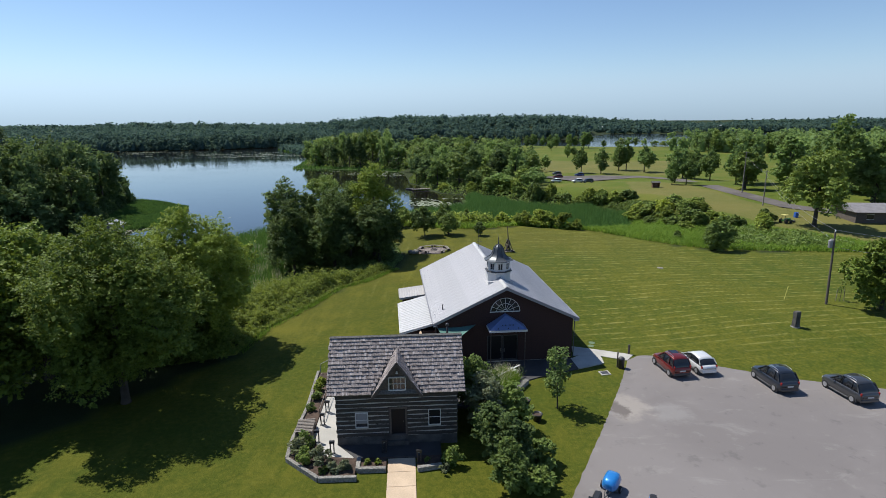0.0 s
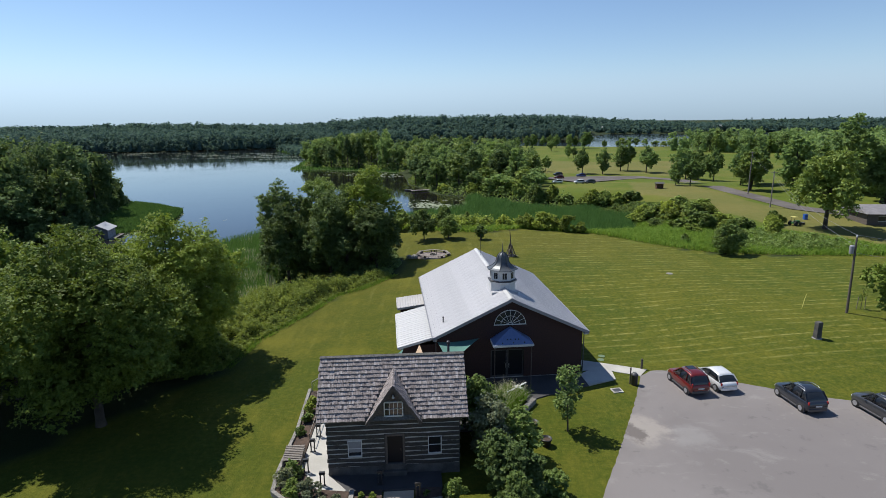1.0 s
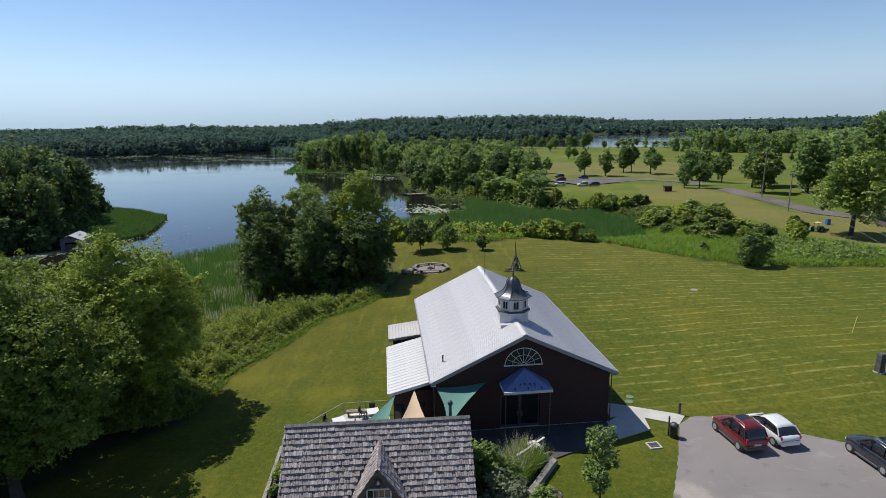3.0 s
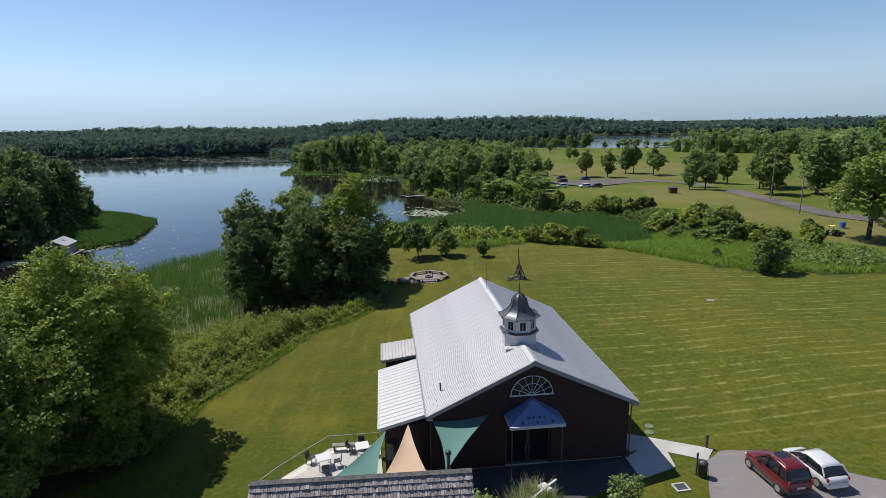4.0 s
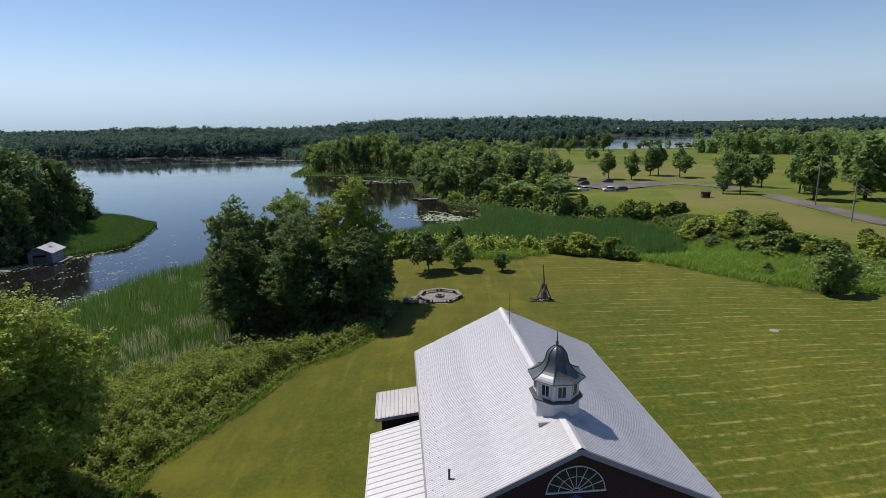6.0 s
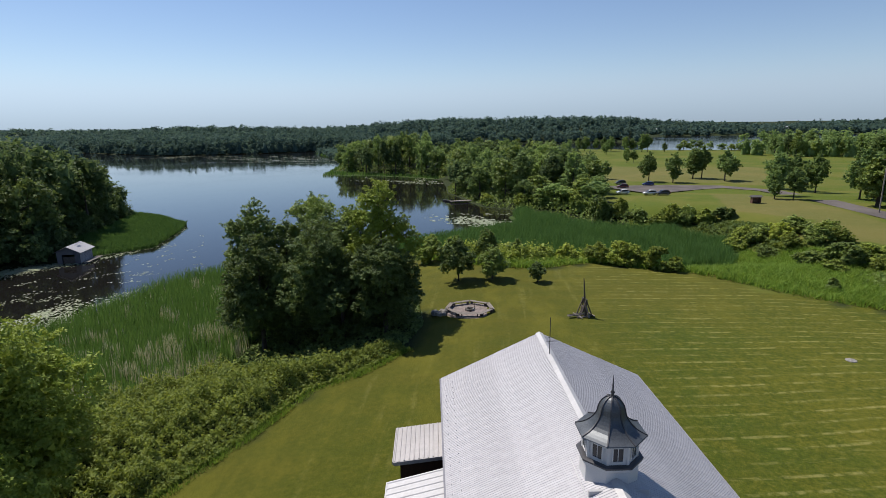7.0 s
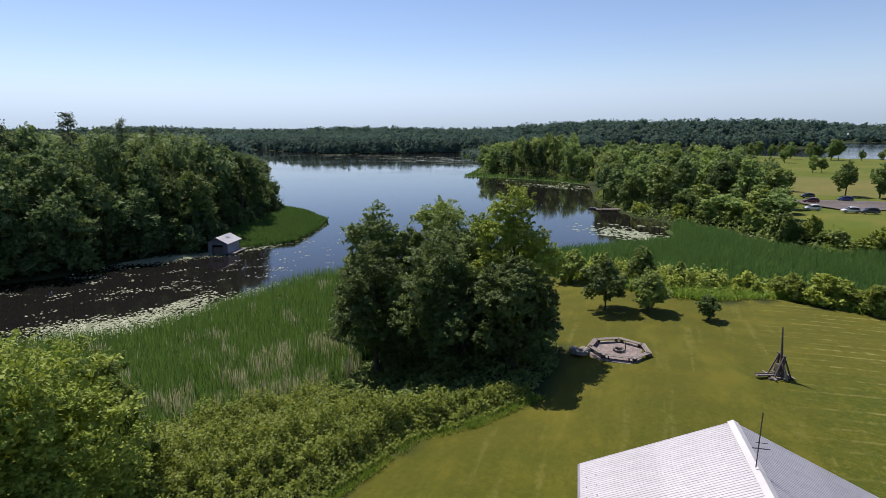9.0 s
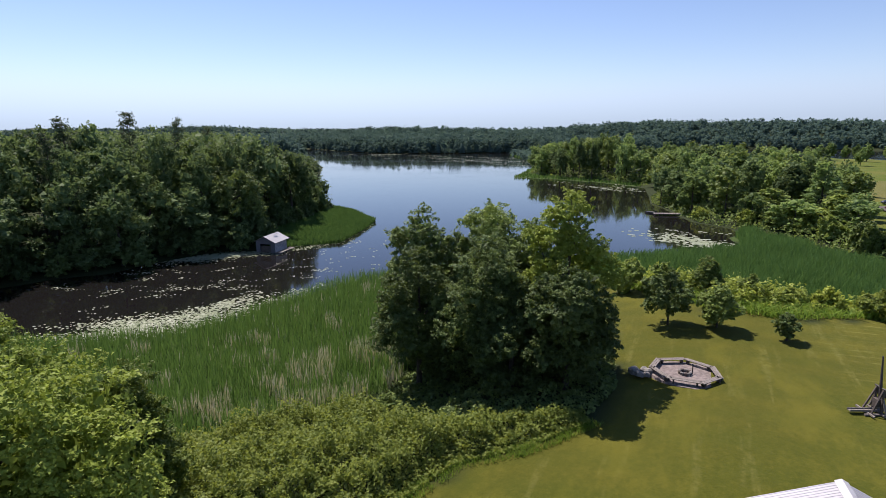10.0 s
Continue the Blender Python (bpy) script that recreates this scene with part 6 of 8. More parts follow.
def brush_field(name, label, rng, poly, n, leaf, height, mat, keep=None):
    """Knee- to shoulder-high tangled plants as leaves over mounds."""
    p = np.array(poly)
    x = rng.uniform(p[:, 0].min(), p[:, 0].max(), n)
    y = rng.uniform(p[:, 1].min(), p[:, 1].max(), n)
    ok = inside(poly, x, y)
    if keep:
        ok &= keep(x, y)
    x, y = x[ok], y[ok]
    edge = np.clip(-off(poly, x, y) / 2.4, 0.14, 1)
    mound = 0.68 + 0.34 * np.sin(x * 0.43 + 1.1 * np.sin(y * 0.31)) * np.cos(y * 0.39) + 0.40 * np.sin(x * 1.15 + 1.4 * np.sin(y * 0.7)) * np.cos(y * 1.05 + np.sin(x * 0.9)) + 0.30 * np.sin(x * 2.7 + y * 1.9) * np.sin(y * 3.1 - x)
    tall = rng.random(len(x)) < 0.16
    depth = np.where(tall, -0.9 * rng.random(len(x)), rng.random(len(x)) ** 1.4 * 1.5)
    z = land(x, y) + height * edge * mound * (1 - 0.40 * depth) + 0.06 * rng.normal(size=len(x))
    nn = unit(np.array([0, 0, 0.9]) + 0.75 * rng.normal(size=(len(x), 3)))
    v, f = leaf_tips(rng, np.stack([x, y, z], 1), nn, leaf, 0.6)
    return tagged(new(name, quick_mesh(name, v, f, [mat])), label, "brush", kind="stuff")


BANK = [(-19.7, 50.6), (-18.9, 57.6), (-16.2, 64.7), (-13.8, 72.2), (-10.1, 75.6), (-6.8, 79.7), (-7.6, 81.2), (-13.4, 79.2), (-19, 77.6), (-24, 80.6), (-28.2, 81.4), (-32, 76.7), (-36.4, 70.5), (-42.7, 63.1), (-50.5, 56.7), (-40.7, 49), (-26.1, 47.6)]
brush_field("bank_brush", "tangled vines and nettles on the bank below the lawn", rng_m, BANK, 360000, 0.092, 1.7, LEAF_BRUSH)
CLUMP_FLOOR = [(-7, 80.9), (-5.8, 85.8), (-7.6, 94.8), (-11.1, 108.2), (-14.5, 118.5), (-23.6, 118.5), (-32.5, 113.4), (-30.3, 101.5), (-26.3, 90.6), (-26.2, 82.6), (-24, 80.8), (-19, 77.8), (-13.4, 79.4)]
brush_field("clump_brush", "low brush under the clump of ash trees", rng_m, CLUMP_FLOOR, 60000, 0.14, 0.7, LEAF_ASH)
HEDGE = [(-13.4, 119.1), (-6.8, 116.1), (0.4, 110.6), (8.2, 109.8), (15.7, 113.5), (28.6, 109.7), (30.1, 112.6), (18.1, 118.4), (-0.7, 121.7), (-13.2, 125.9)]
brush_field("meadow_brush", "vines and low bushes between lawn and marsh", rng_m, HEDGE, 32000, 0.19, 1.9, LEAF_BRUSH)
EASTBRUSH = [(46.6, 97.1), (59.1, 95.1), (76.4, 94.6), (74.5, 104.9), (63.7, 112.4), (53.2, 114.7), (50.1, 104.4)]
brush_field("east_brush", "rough weeds and vines in the meadow", rng_m, EASTBRUSH, 26000, 0.18, 1.2, LEAF_SHRUB)
POND_EDGE = [(-16.9, 252), (-14.9, 234.1), (-8.1, 219.3), (-5.5, 209.4), (-0.8, 213.4), (-2.8, 224.9), (-9.7, 238.7), (-11.8, 255.2)]
brush_field("pond_edge_brush", "leafy bushes under the trees at the pond", rng_m, POND_EDGE, 7000, 0.34, 2.6, LEAF_SHRUB)
SPIT_EDGE = [(-85, 327.9), (-68, 315.4), (-37.5, 302.7), (-22.7, 291.6), (-20.1, 301.9), (-38.3, 316.8), (-71.6, 340), (-85.6, 340.3)]
brush_field("spit_brush", "bushes along the water side of the spit", rng_m, SPIT_EDGE, 6000, 0.45, 3.2, LEAF_SHRUB)
EDGE_BRUSH = [(44.1, 162.2), (50.5, 143.6), (54, 135.7), (58.6, 140.6), (58.8, 151.4), (53.9, 158.4), (47.1, 161.9)]
brush_field("edge_brush", "low vines and weeds beyond the marsh", rng_m, EDGE_BRUSH, 9000, 0.26, 1.3, LEAF_SHRUB)
PONDBANK = [(-4.5, 208.4), (-1.1, 199.8), (5.9, 194.6), (17, 185), (29, 165.9), (43.2, 162), (44.9, 163.6), (34.9, 174.2), (26.6, 195.1), (7.8, 208.6), (-1.8, 221.7)]
brush_field("pond_brush", "leafy bushes along the pond bank", rng_m, PONDBANK, 17000, 0.30, 2.8, LEAF_SHRUB)


def lily_pads(name, label, rng, spots, rad):
    """Floating leaves gathered in rafts, each a small flat disc on the water."""
    x, y = [], []
    for (ax, ay, bx, by, wide, rafts, pads) in spots:
        for j in range(rafts):
            t = rng.random()
            cx, cy = ax + (bx - ax) * t + rng.normal() * wide, ay + (by - ay) * t + rng.normal() * wide
            m = 2 + int(pads * rng.exponential())
            s, turn = 0.35 * math.sqrt(m) * rad / 0.16, math.atan2(by - ay, bx - ax) + rng.normal() * 0.4
            u, w = rng.normal(size=m) * s, rng.normal(size=m) * s * 0.32
            x.append(cx + u * math.cos(turn) - w * math.sin(turn))
            y.append(cy + u * math.sin(turn) + w * math.cos(turn))
    x, y = np.concatenate(x), np.concatenate(y)
    ok = off(BAY, x, y) < -0.2
    x, y = x[ok], y[ok]
    k = 7
    a = np.arange(k) * 2 * math.pi / k
    r = rad * rng.uniform(0.5, 1.3, (len(x), 1))
    ph = rng.uniform(0, 6.3, (len(x), 1))
    v = np.stack([x[:, None] + r * np.cos(a + ph), y[:, None] + r * np.sin(a + ph), WATER_Z + 0.012 + 0.012 * rng.random((len(x), 1)) + 0 * r * a], -1).reshape(-1, 3)
    f = np.arange(len(x) * k).reshape(-1, k)
    return tagged(new(name, quick_mesh(name, v, f, [LILY])), label, "lily pads", kind="stuff")


lily_pads("lily_pads", "pale floating lily pads gathered in rafts on the bay", rng_m, [(-73, 78.5, -66.3, 82.4, 1.2, 6, 9), (-66.3, 82.4, -58.3, 87, 1.5, 34, 24), (-66.9, 85.6, -59.6, 89.8, 2.2, 44, 20), (-58.3, 87, -55.4, 98.9, 0.9, 16, 18), (-60.2, 89.1, -58.1, 100, 1.7, 60, 22), (-55.4, 98.9, -52.5, 111.6, 1.0, 18, 14), (-52.5, 111.6, -43.6, 126.9, 1.2, 18, 9), (-89.3, 114.3, -79.8, 124.9, 0.9, 90, 40), (-88.8, 103.2, -80.6, 107.2, 2.0, 10, 9), (-79.9, 91.3, -65.8, 103.4, 4.5, 20, 9), (-72.2, 111.8, -59.9, 123.1, 5.0, 30, 6), (-77.7, 125.3, -71.5, 137.9, 0.8, 30, 10), (-72.6, 141, -78.1, 165.3, 0.9, 22, 8), (-66.2, 129.6, -64.3, 149.2, 5.0, 16, 4)], 0.15)
lily_pads("far_lily_pads", "raft of lily pads in the shallow end of the lake", rng_m, [(-3.2, 173.9, 1.5, 170.5, 1.2, 13, 20), (-7.1, 183.8, 2.3, 186.6, 2.5, 2, 5), (-51.2, 287.4, -23.4, 266.7, 6.0, 26, 16), (-283, 495.1, -128, 455.7, 22.0, 80, 26), (-200, 440, -110, 420, 14.0, 24, 20)], 0.45)


# ---- round the cabin ----
def at_cabin(u, v, z=0.0, turn=0.0):
    return CABIN @ pose(u, v, z, 0, 0, turn)


def at_barn(u, v, z=0.0, turn=0.0):
    return BARN @ pose(u, v, z, 0, 0, turn)


PATIO = [(-6.0, 8.6), (-6.2, 1.6), (-4.95, -0.75), (-3.1, -1.15), (-3.0, -1.0), (-4.3, 0.62), (-4.3, 8.6)]
single("cabin_patio", Shape().prism(PATIO, -0.3, 0.16), CONCRETE, "pale concrete patio round the cabin's corner", "patio", CABIN, kind="structure")
# slanted edge follows the cabin's shadow, which the dark tone holds too
single("front_paving", Shape().prism([(-3.1, -1.15), (3.0, -1.15), (3.0, 0.62), (-4.29, 0.62), (-2.99, -1.0)], -0.3, 0.155), SHADED_PAVING, "dark paving before the cabin door, deepened for its shade", "paving", CABIN, kind="structure")
path = thing("front_path", CABIN, "tan concrete path of square slabs to the cabin door", "path", kind="structure")
for k in range(9):
    part("slab", Shape().cbox(-0.66, -1.17 - (k + 1) * 1.5, -0.2, 1.2, -1.19 - k * 1.5, 0.06, None, 0.015), CONCRETE_TAN, path)


def stone_wall(pts, h, w=0.34, m=None, label="low wall of grey squared stones"):
    """A low dry wall of single blocks along a line."""
    t = thing("retaining_wall", m, label, "stone wall", "garden walls")
    rng = random.Random(len(pts) * 7 + int(h * 100))
    for a, b in zip(pts, pts[1:]):
        a, b = Vector((*a, 0)), Vector((*b, 0))
        d = b - a
        ang = math.degrees(math.atan2(d.y, d.x))
        for c in range(2):
            x = 0.0
            while x < d.length - 0.05:
                ln = min(rng.uniform(1.3, 2.1), d.length - x)
                z0, z1 = -0.15 + c * (h + 0.15) / 2, -0.15 + (c + 1) * (h + 0.15) / 2 - 0.01
                part("stone", Shape().cbox(0.008, -w / 2, z0, ln - 0.008, w / 2 + rng.uniform(-0.02, 0.02), z1, pose(a.x, a.y, 0, 0, 0, ang) @ pose(x, 0, 0), 0.02), STONE, t)
                x += ln
    return t


stone_wall([(-7.4, 12.4), (-7.3, 6.0), (-7.6, 1.0), (-7.5, -0.9), (-5.05, -3.25), (-2.6, -3.3)], 0.34, 0.25, CABIN)
stone_wall([(-2.6, -2.45), (-0.75, -2.5)], 0.34, 0.30, CABIN, "short planter wall beside the path")
stone_wall([(-2.6, -2.5), (-2.6, -1.2)], 0.35, 0.28, CABIN, "short planter return wall")
stone_wall([(1.32, -2.62), (2.95, -2.35)], 0.33, 0.30, CABIN, "short planter wall beside the path")
single("planting_bed", Shape().prism([(-7.25, 12.2), (-7.15, 6.0), (-7.42, 1.0), (-7.3, -0.85), (-5.0, -3.08), (-2.75, -3.1), (-2.75, -1.22), (-5.0, -0.80), (-6.25, 1.6), (-6.05, 8.6), (-6.05, 12.2)], -0.2, 0.20), MULCH, "brown mulched planting bed behind the wall", "planting bed", CABIN, kind="structure")
single("planting_bed", Shape().prism([(-2.45, -2.3), (-0.75, -2.35), (-0.75, -1.2), (-2.45, -1.2)], -0.2, 0.22), MULCH, "small planting bed beside the path", "planting bed", CABIN, kind="structure")
single("planting_bed", Shape().prism([(1.3, -2.45), (2.85, -2.2), (2.95, -1.2), (1.3, -1.2)], -0.2, 0.20), MULCH, "small planting bed with young plants", "planting bed", CABIN, kind="structure")

BEDS = [(-6.9, -0.3, 0.75, 1.2, LEAF_GREY), (-6.6, 0.6, 0.75, 1.1, LEAF_SHRUB), (-6.3, -1.2, 0.7, 1.1, LEAF_SHRUB), (-5.2, -1.7, 0.85, 1.25, LEAF_GREY), (-4.2, -2.4, 0.55, 0.7, LEAF_GREY), (-3.4, -2.3, 0.5, 0.7, LEAF_GREY), (-4.8, -2.6, 0.45, 0.5, LEAF_SHRUB),
        (-6.75, 7.2, 0.5, 0.8, LEAF_SHRUB), (-6.8, 8.6, 0.55, 0.9, LEAF_BRUSH), (-6.9, 5.6, 0.5, 0.7, LEAF_SHRUB), (-6.8, 10.0, 0.45, 0.7, LEAF_BRUSH), (3.7, -2.2, 0.75, 1.25, LEAF_LIGHT), (3.2, -2.9, 0.45, 0.5, LEAF_GREY), (-1.3, -1.8, 0.35, 0.35, LEAF_BRUSH), (-2.0, -1.8, 0.35, 0.35, LEAF_BRUSH), (2.0, -1.8, 0.3, 0.3, LEAF_SHRUB)]
for k, (u, v, r, h, mat) in enumerate(BEDS):
    q = CABIN @ Vector((u, v, 0))
    broadleaf("garden_shrub", 500 + k, pose(q.x, q.y, 0.12, 0, 0, 50 * k), "small rounded garden shrub in the cabin's bed", r, h, -0.1, 12, int(1900 * r / 0.5), 0.055, mat, 0.03, "garden shrubs", 0.7, "shrub", limbs=3)
SIDE = [(3.4, 38.5, 1.7, 5.2, 0.5, LEAF_SHRUB), (4.1, 36.5, 1.8, 4.9, 0.3, LEAF_GREY), (4.4, 33.6, 1.45, 4.2, 0.2, LEAF_ASH), (6.1, 36.5, 1.5, 4.2, 0.2, LEAF_SHRUB), (5.6, 32.2, 1.4, 4.2, 0.4, LEAF_ASH), (5.2, 29.9, 1.3, 3.6, 0.2, LEAF_SHRUB), (7.2, 32.7, 1.5, 1.9, -0.2, LEAF_SHRUB), (7, 30.3, 1.2, 1.5, -0.2, LEAF_SHRUB), (2.5, 40.6, 1.5, 4.2, 0.2, LEAF_ASH), (4.7, 39.7, 1.3, 2.8, 0.1, LEAF_GREY), (5.1, 38.5, 1.1, 2.2, 0, LEAF_GREY)]
for k, (x, y, r, h, bole, mat) in enumerate(SIDE):
    broadleaf("lilac_bush", 530 + k, on_land(x, y, 60 * k), "tall loose shrub growing beside the cabin", r, h, bole, 44, 5600, 0.084, mat, 0.07, "tall shrubs beside the cabin", 0.62, "shrub", loose=0.62, dense=30, tuft=18)
broadleaf("young_maple", 560, on_land(10.1, 40.2), "young slender tree on the grass by the car park", 1.40, 5.5, 1.0, 30, 2600, 0.085, LEAF_ASH, 0.06, "", 0.0, loose=0.9, top=0.80, tuft=10)
blade_field("ornamental_grass", "tall feathery grass in the planter by the barn", rng_m, [(3.7, 42.9), (5.3, 41.8), (7.4, 44.7), (6.2, 45.9)], 2600, 1.35, 0.03, REED_DEAD, "ornamental grass", lean=0.3)
blade_field("planter_grass", "green leafy grass in the planter by the barn", rng_m, [(3.5, 41.7), (5.1, 40.8), (7.6, 44.5), (6, 45.5)], 9000, 1.2, 0.04, GRASS_TALL, "ornamental grass", lean=0.35)
stone_wall([(5.5, 40.2), (8.3, 44.5)], 0.42, 0.4, None, "low stone wall beside the barn's forecourt")
single("corner_walk", Shape().prism([(6.42, 0.44), (6.6, 0.45), (8.6, 1.6), (9.5, 0.6), (9.2, -1.0), (6.42, -1.87)], -0.3, 0.10), CONCRETE, "pale concrete walk at the barn corner", "walk", BARN, kind="structure")
single("forecourt", Shape().prism([(-8.98, 0.45), (6.4, 0.45), (6.4, -1.88), (2.2, -3.2), (0.2, -4.0), (-2.6, -8.2), (-8.98, -7.0)], -0.3, 0.10), SHADED_PAVING, "dark paved forecourt before the barn, deepened for its shade", "terrace", BARN, kind="structure")


single("terrace", Shape().prism([(-16.3, 1.0), (-13.4, 4.1), (-9.92, 4.1), (-9.72, 0.5), (-9.0, 0.4), (-9.0, -6.6), (-13.0, -6.5), (-16.6, -1.5)], -0.3, 0.105), CONCRETE, "pale concrete terrace beside the barn", "terrace", BARN, kind="structure")


def lamp_bollard():
    t = thing("lamp_bollard", pose(0, 0, 0), "black metal bollard lamp beside the path", "bollard lamp", "bollard lamps")
    for u in (-0.12, 0.12):
        part("post", Shape().cbox(u - 0.035, -0.05, 0, u + 0.035, 0.05, 0.80, None, 0.008), BLACK, t)
    part("head", Shape().cbox(-0.18, -0.08, 0.80, 0.18, 0.08, 0.98, None, 0.015), BLACK, t)
    part("lens", Shape().box(-0.084, -0.045, 0.765, 0.084, 0.045, 0.799), CLEAR_LAMP, t, "pale lamp glass")
    part("foot_plate", Shape().cbox(-0.2, -0.09, -0.02, 0.2, 0.09, 0.015, None, 0.005), BLACK, t)
    return t


lb = lamp_bollard()
lb.matrix_basis = at_cabin(-4.5, -0.45, 0.16)
for u, v, z in ((-5.75, 1.0, 0.16), (-5.7, 3.3, 0.16), (-5.6, 5.2, 0.16), (1.45, -2.0, 0.2), (-0.92, -0.6, 0.16)):
    copy_thing(lb, at_cabin(u, v, z))


def patio_rail():
    t = thing("wooden_gate_rail", at_cabin(-6.3, 0, 0.1), "low slatted wooden barrier across the bed", "railing")
    for k in range(9):
        part("slat", Shape().box(-1.15, 1.7 + k * 0.17, 0.5 + 0.02 * k, 0.1, 1.82 + k * 0.17, 0.54 + 0.02 * k), WOOD_GREY, t)
    for u in (-1.1, 0.05):
        part("bearer", Shape().box(u - 0.04, 1.65, 0.0, u + 0.04, 3.2, 0.495), WOOD_GREY, t)


patio_rail()


def handrail():
    t = thing("handrail", at_cabin(-6.0, 0, 0.1), "thin metal handrail along the ramp", "railing")
    pts = [(0.0, 4.0), (0.05, 6.2), (0.15, 8.4), (0.3, 10.4)]
    for x, y in pts:
        part("post", Shape().tube([(x, y, 0), (x, y, 1.0)], 0.025, 8), BLACK, t)
    part("top_rail", Shape().tube([(x, y, 1.0) for x, y in pts], 0.028, 8), WOOD_GREY, t)
    part("mid_rail", Shape().tube([(x, y, 0.55) for x, y in pts], 0.018, 6), BLACK, t)


handrail()
sign = thing("plaque_stand", at_cabin(-0.92, 0.0, 0.16), "small plaque on a post before the door", "sign")
part("post", Shape().tube([(0, 0, 0), (0, 0, 1.0)], 0.03, 8), BLACK, sign)
part("plaque", Shape().box(-0.22, -0.02, 1.0, 0.22, 0.02, 1.28, Matrix.Rotation(radians(-25), 4, 'X')), WOOD_GREY, sign)


def glass_rail():
    t = thing("glass_railing", BARN, "glass railing with pale posts round the terrace", "railing")
    gl, nt, bs = material("clear_glass")
    bs.inputs["Base Color"].default_value = (0.85, 0.92, 0.90, 1)
    bs.inputs["Transmission Weight"].default_value, bs.inputs["Roughness"].default_value = 1.0, 0.02
    bs.inputs["IOR"].default_value = 1.05
    line = [(-17.2, -0.4), (-16.2, 1.0), (-14.85, 2.5), (-13.45, 4.0), (-11.7, 4.0), (-10.0, 4.0)]
    for a, b in zip(line, line[1:]):
        p = part("glass_pane", Shape().beam((*a, 0.62), (*b, 0.62), 0.012, 0.85), gl, t, "clear pane")
        p.visible_shadow = False
        part("top_rail", Shape().beam((*a, 1.10), (*b, 1.10), 0.035, 0.03), FASCIA, t)
    for x, y in line:
        part("post", Shape().beam((x, y, 0.1), (x, y, 1.1), 0.045), FASCIA, t)


glass_rail()


def cafe_table():
    t = thing("patio_table", pose(0, 0, 0), "square white table on the terrace", "table", "terrace tables")
    part("tabletop", Shape().cbox(-0.45, -0.45, 0.70, 0.45, 0.45, 0.74, None, 0.015), WHITE_PLASTIC, t)
    for x in (-0.38, 0.38):
        for y in (-0.38, 0.38):
            part("leg", Shape().beam((x, y, 0), (x, y, 0.70), 0.05), WHITE_PLASTIC, t)
    return t


def patio_chair():
    t = thing("patio_chair", pose(0, 0, 0), "dark mesh terrace chair with a metal frame", "chair", "terrace chairs")
    part("seat", Shape().cbox(-0.22, -0.22, 0.43, 0.22, 0.22, 0.46, None, 0.01), BLACK, t)
    part("backrest", Shape().box(-0.22, 0.20, 0.48, 0.22, 0.23, 0.88, Matrix.Rotation(radians(-6), 4, 'X')), BLACK, t)
    for x in (-0.2, 0.2):
        for y in (-0.2, 0.2):
            part("leg", Shape().beam((x, y, 0), (x, y, 0.44), 0.03), BLACK, t)
    return t


tb, pc = cafe_table(), patio_chair()
tb.matrix_basis, pc.matrix_basis = at_barn(-13.6, 2.0, 0.1, 20), at_barn(-14.5, 2.5, 0.1, 60)
for u, v, r in ((-11.1, 3.0, 10), (-1.3, -3.9, 30), (-0.2, -3.0, 25)):
    copy_thing(tb, at_barn(u, v, 0.1, r))
for u, v, r in ((-12.7, 1.9, -80), (-11.9, 3.4, 70), (-10.3, 2.8, -100), (-13.4, 1.2, 190), (-11.2, 3.7, 0), (-1.9, -3.2, 50), (-0.6, -2.3, 10)):
    copy_thing(pc, at_barn(u, v, 0.1, r))
bench = thing("terrace_bench", at_barn(-12.0, 3.75, 0.1), "long low wooden bench by the railing", "bench")
part("seat", Shape().cbox(-1.2, -0.2, 0.40, 1.2, 0.2, 0.46, None, 0.01), WOOD_GREY, bench)
for u in (-1.05, 1.05):
    part("leg", Shape().box(u - 0.05, -0.18, 0, u + 0.05, 0.18, 0.40), WOOD_DARK, bench)
ramp = thing("ramp_rail", at_barn(-0.6, -3.6, 0.1, 38), "pale timber rail beside the forecourt steps", "railing")
part("top_rail", Shape().beam((-1.4, 0, 1.0), (1.6, 0, 1.0), 0.12, 0.05), TRIM_WHITE, ramp)
for u in (-1.3, 0.1, 1.5):
    part("post", Shape().beam((u, 0, 0), (u, 0, 0.98), 0.09), WOOD_GREY, ramp)
for k, (x, y) in enumerate(((7.6, 40.6), (8.2, 38.4))):
    tubp = thing("planter_tub", on_land(x, y), "round black planter tub on the grass", "planter", "planter tubs")
    part("tub", Shape().lathe([(0.30, 0), (0.38, 0.5), (0.42, 0.52), (0.42, 0.58), (0.35, 0.58), (0.33, 0.42)], 16), BLACK, tubp, smooth=True)
    part("soil", Shape().lathe([(0.33, 0.38), (0.33, 0.45)], 16), MULCH, tubp)

# posts at the end of the barn walk
def post_thing(x, y, h, r, label, z=0.0):
    t = thing("post", pose(x, y, z), label, "post")
    part("shaft", Shape().lathe([(r, -0.1), (r, h * 0.94), (r * 0.7, h)], 10), WOOD_DARK, t)
    part("cap", Shape().lathe([(r * 1.15, h * 0.86), (r * 1.2, h * 0.9), (r * 1.05, h * 0.93)], 10), BLACK, t)


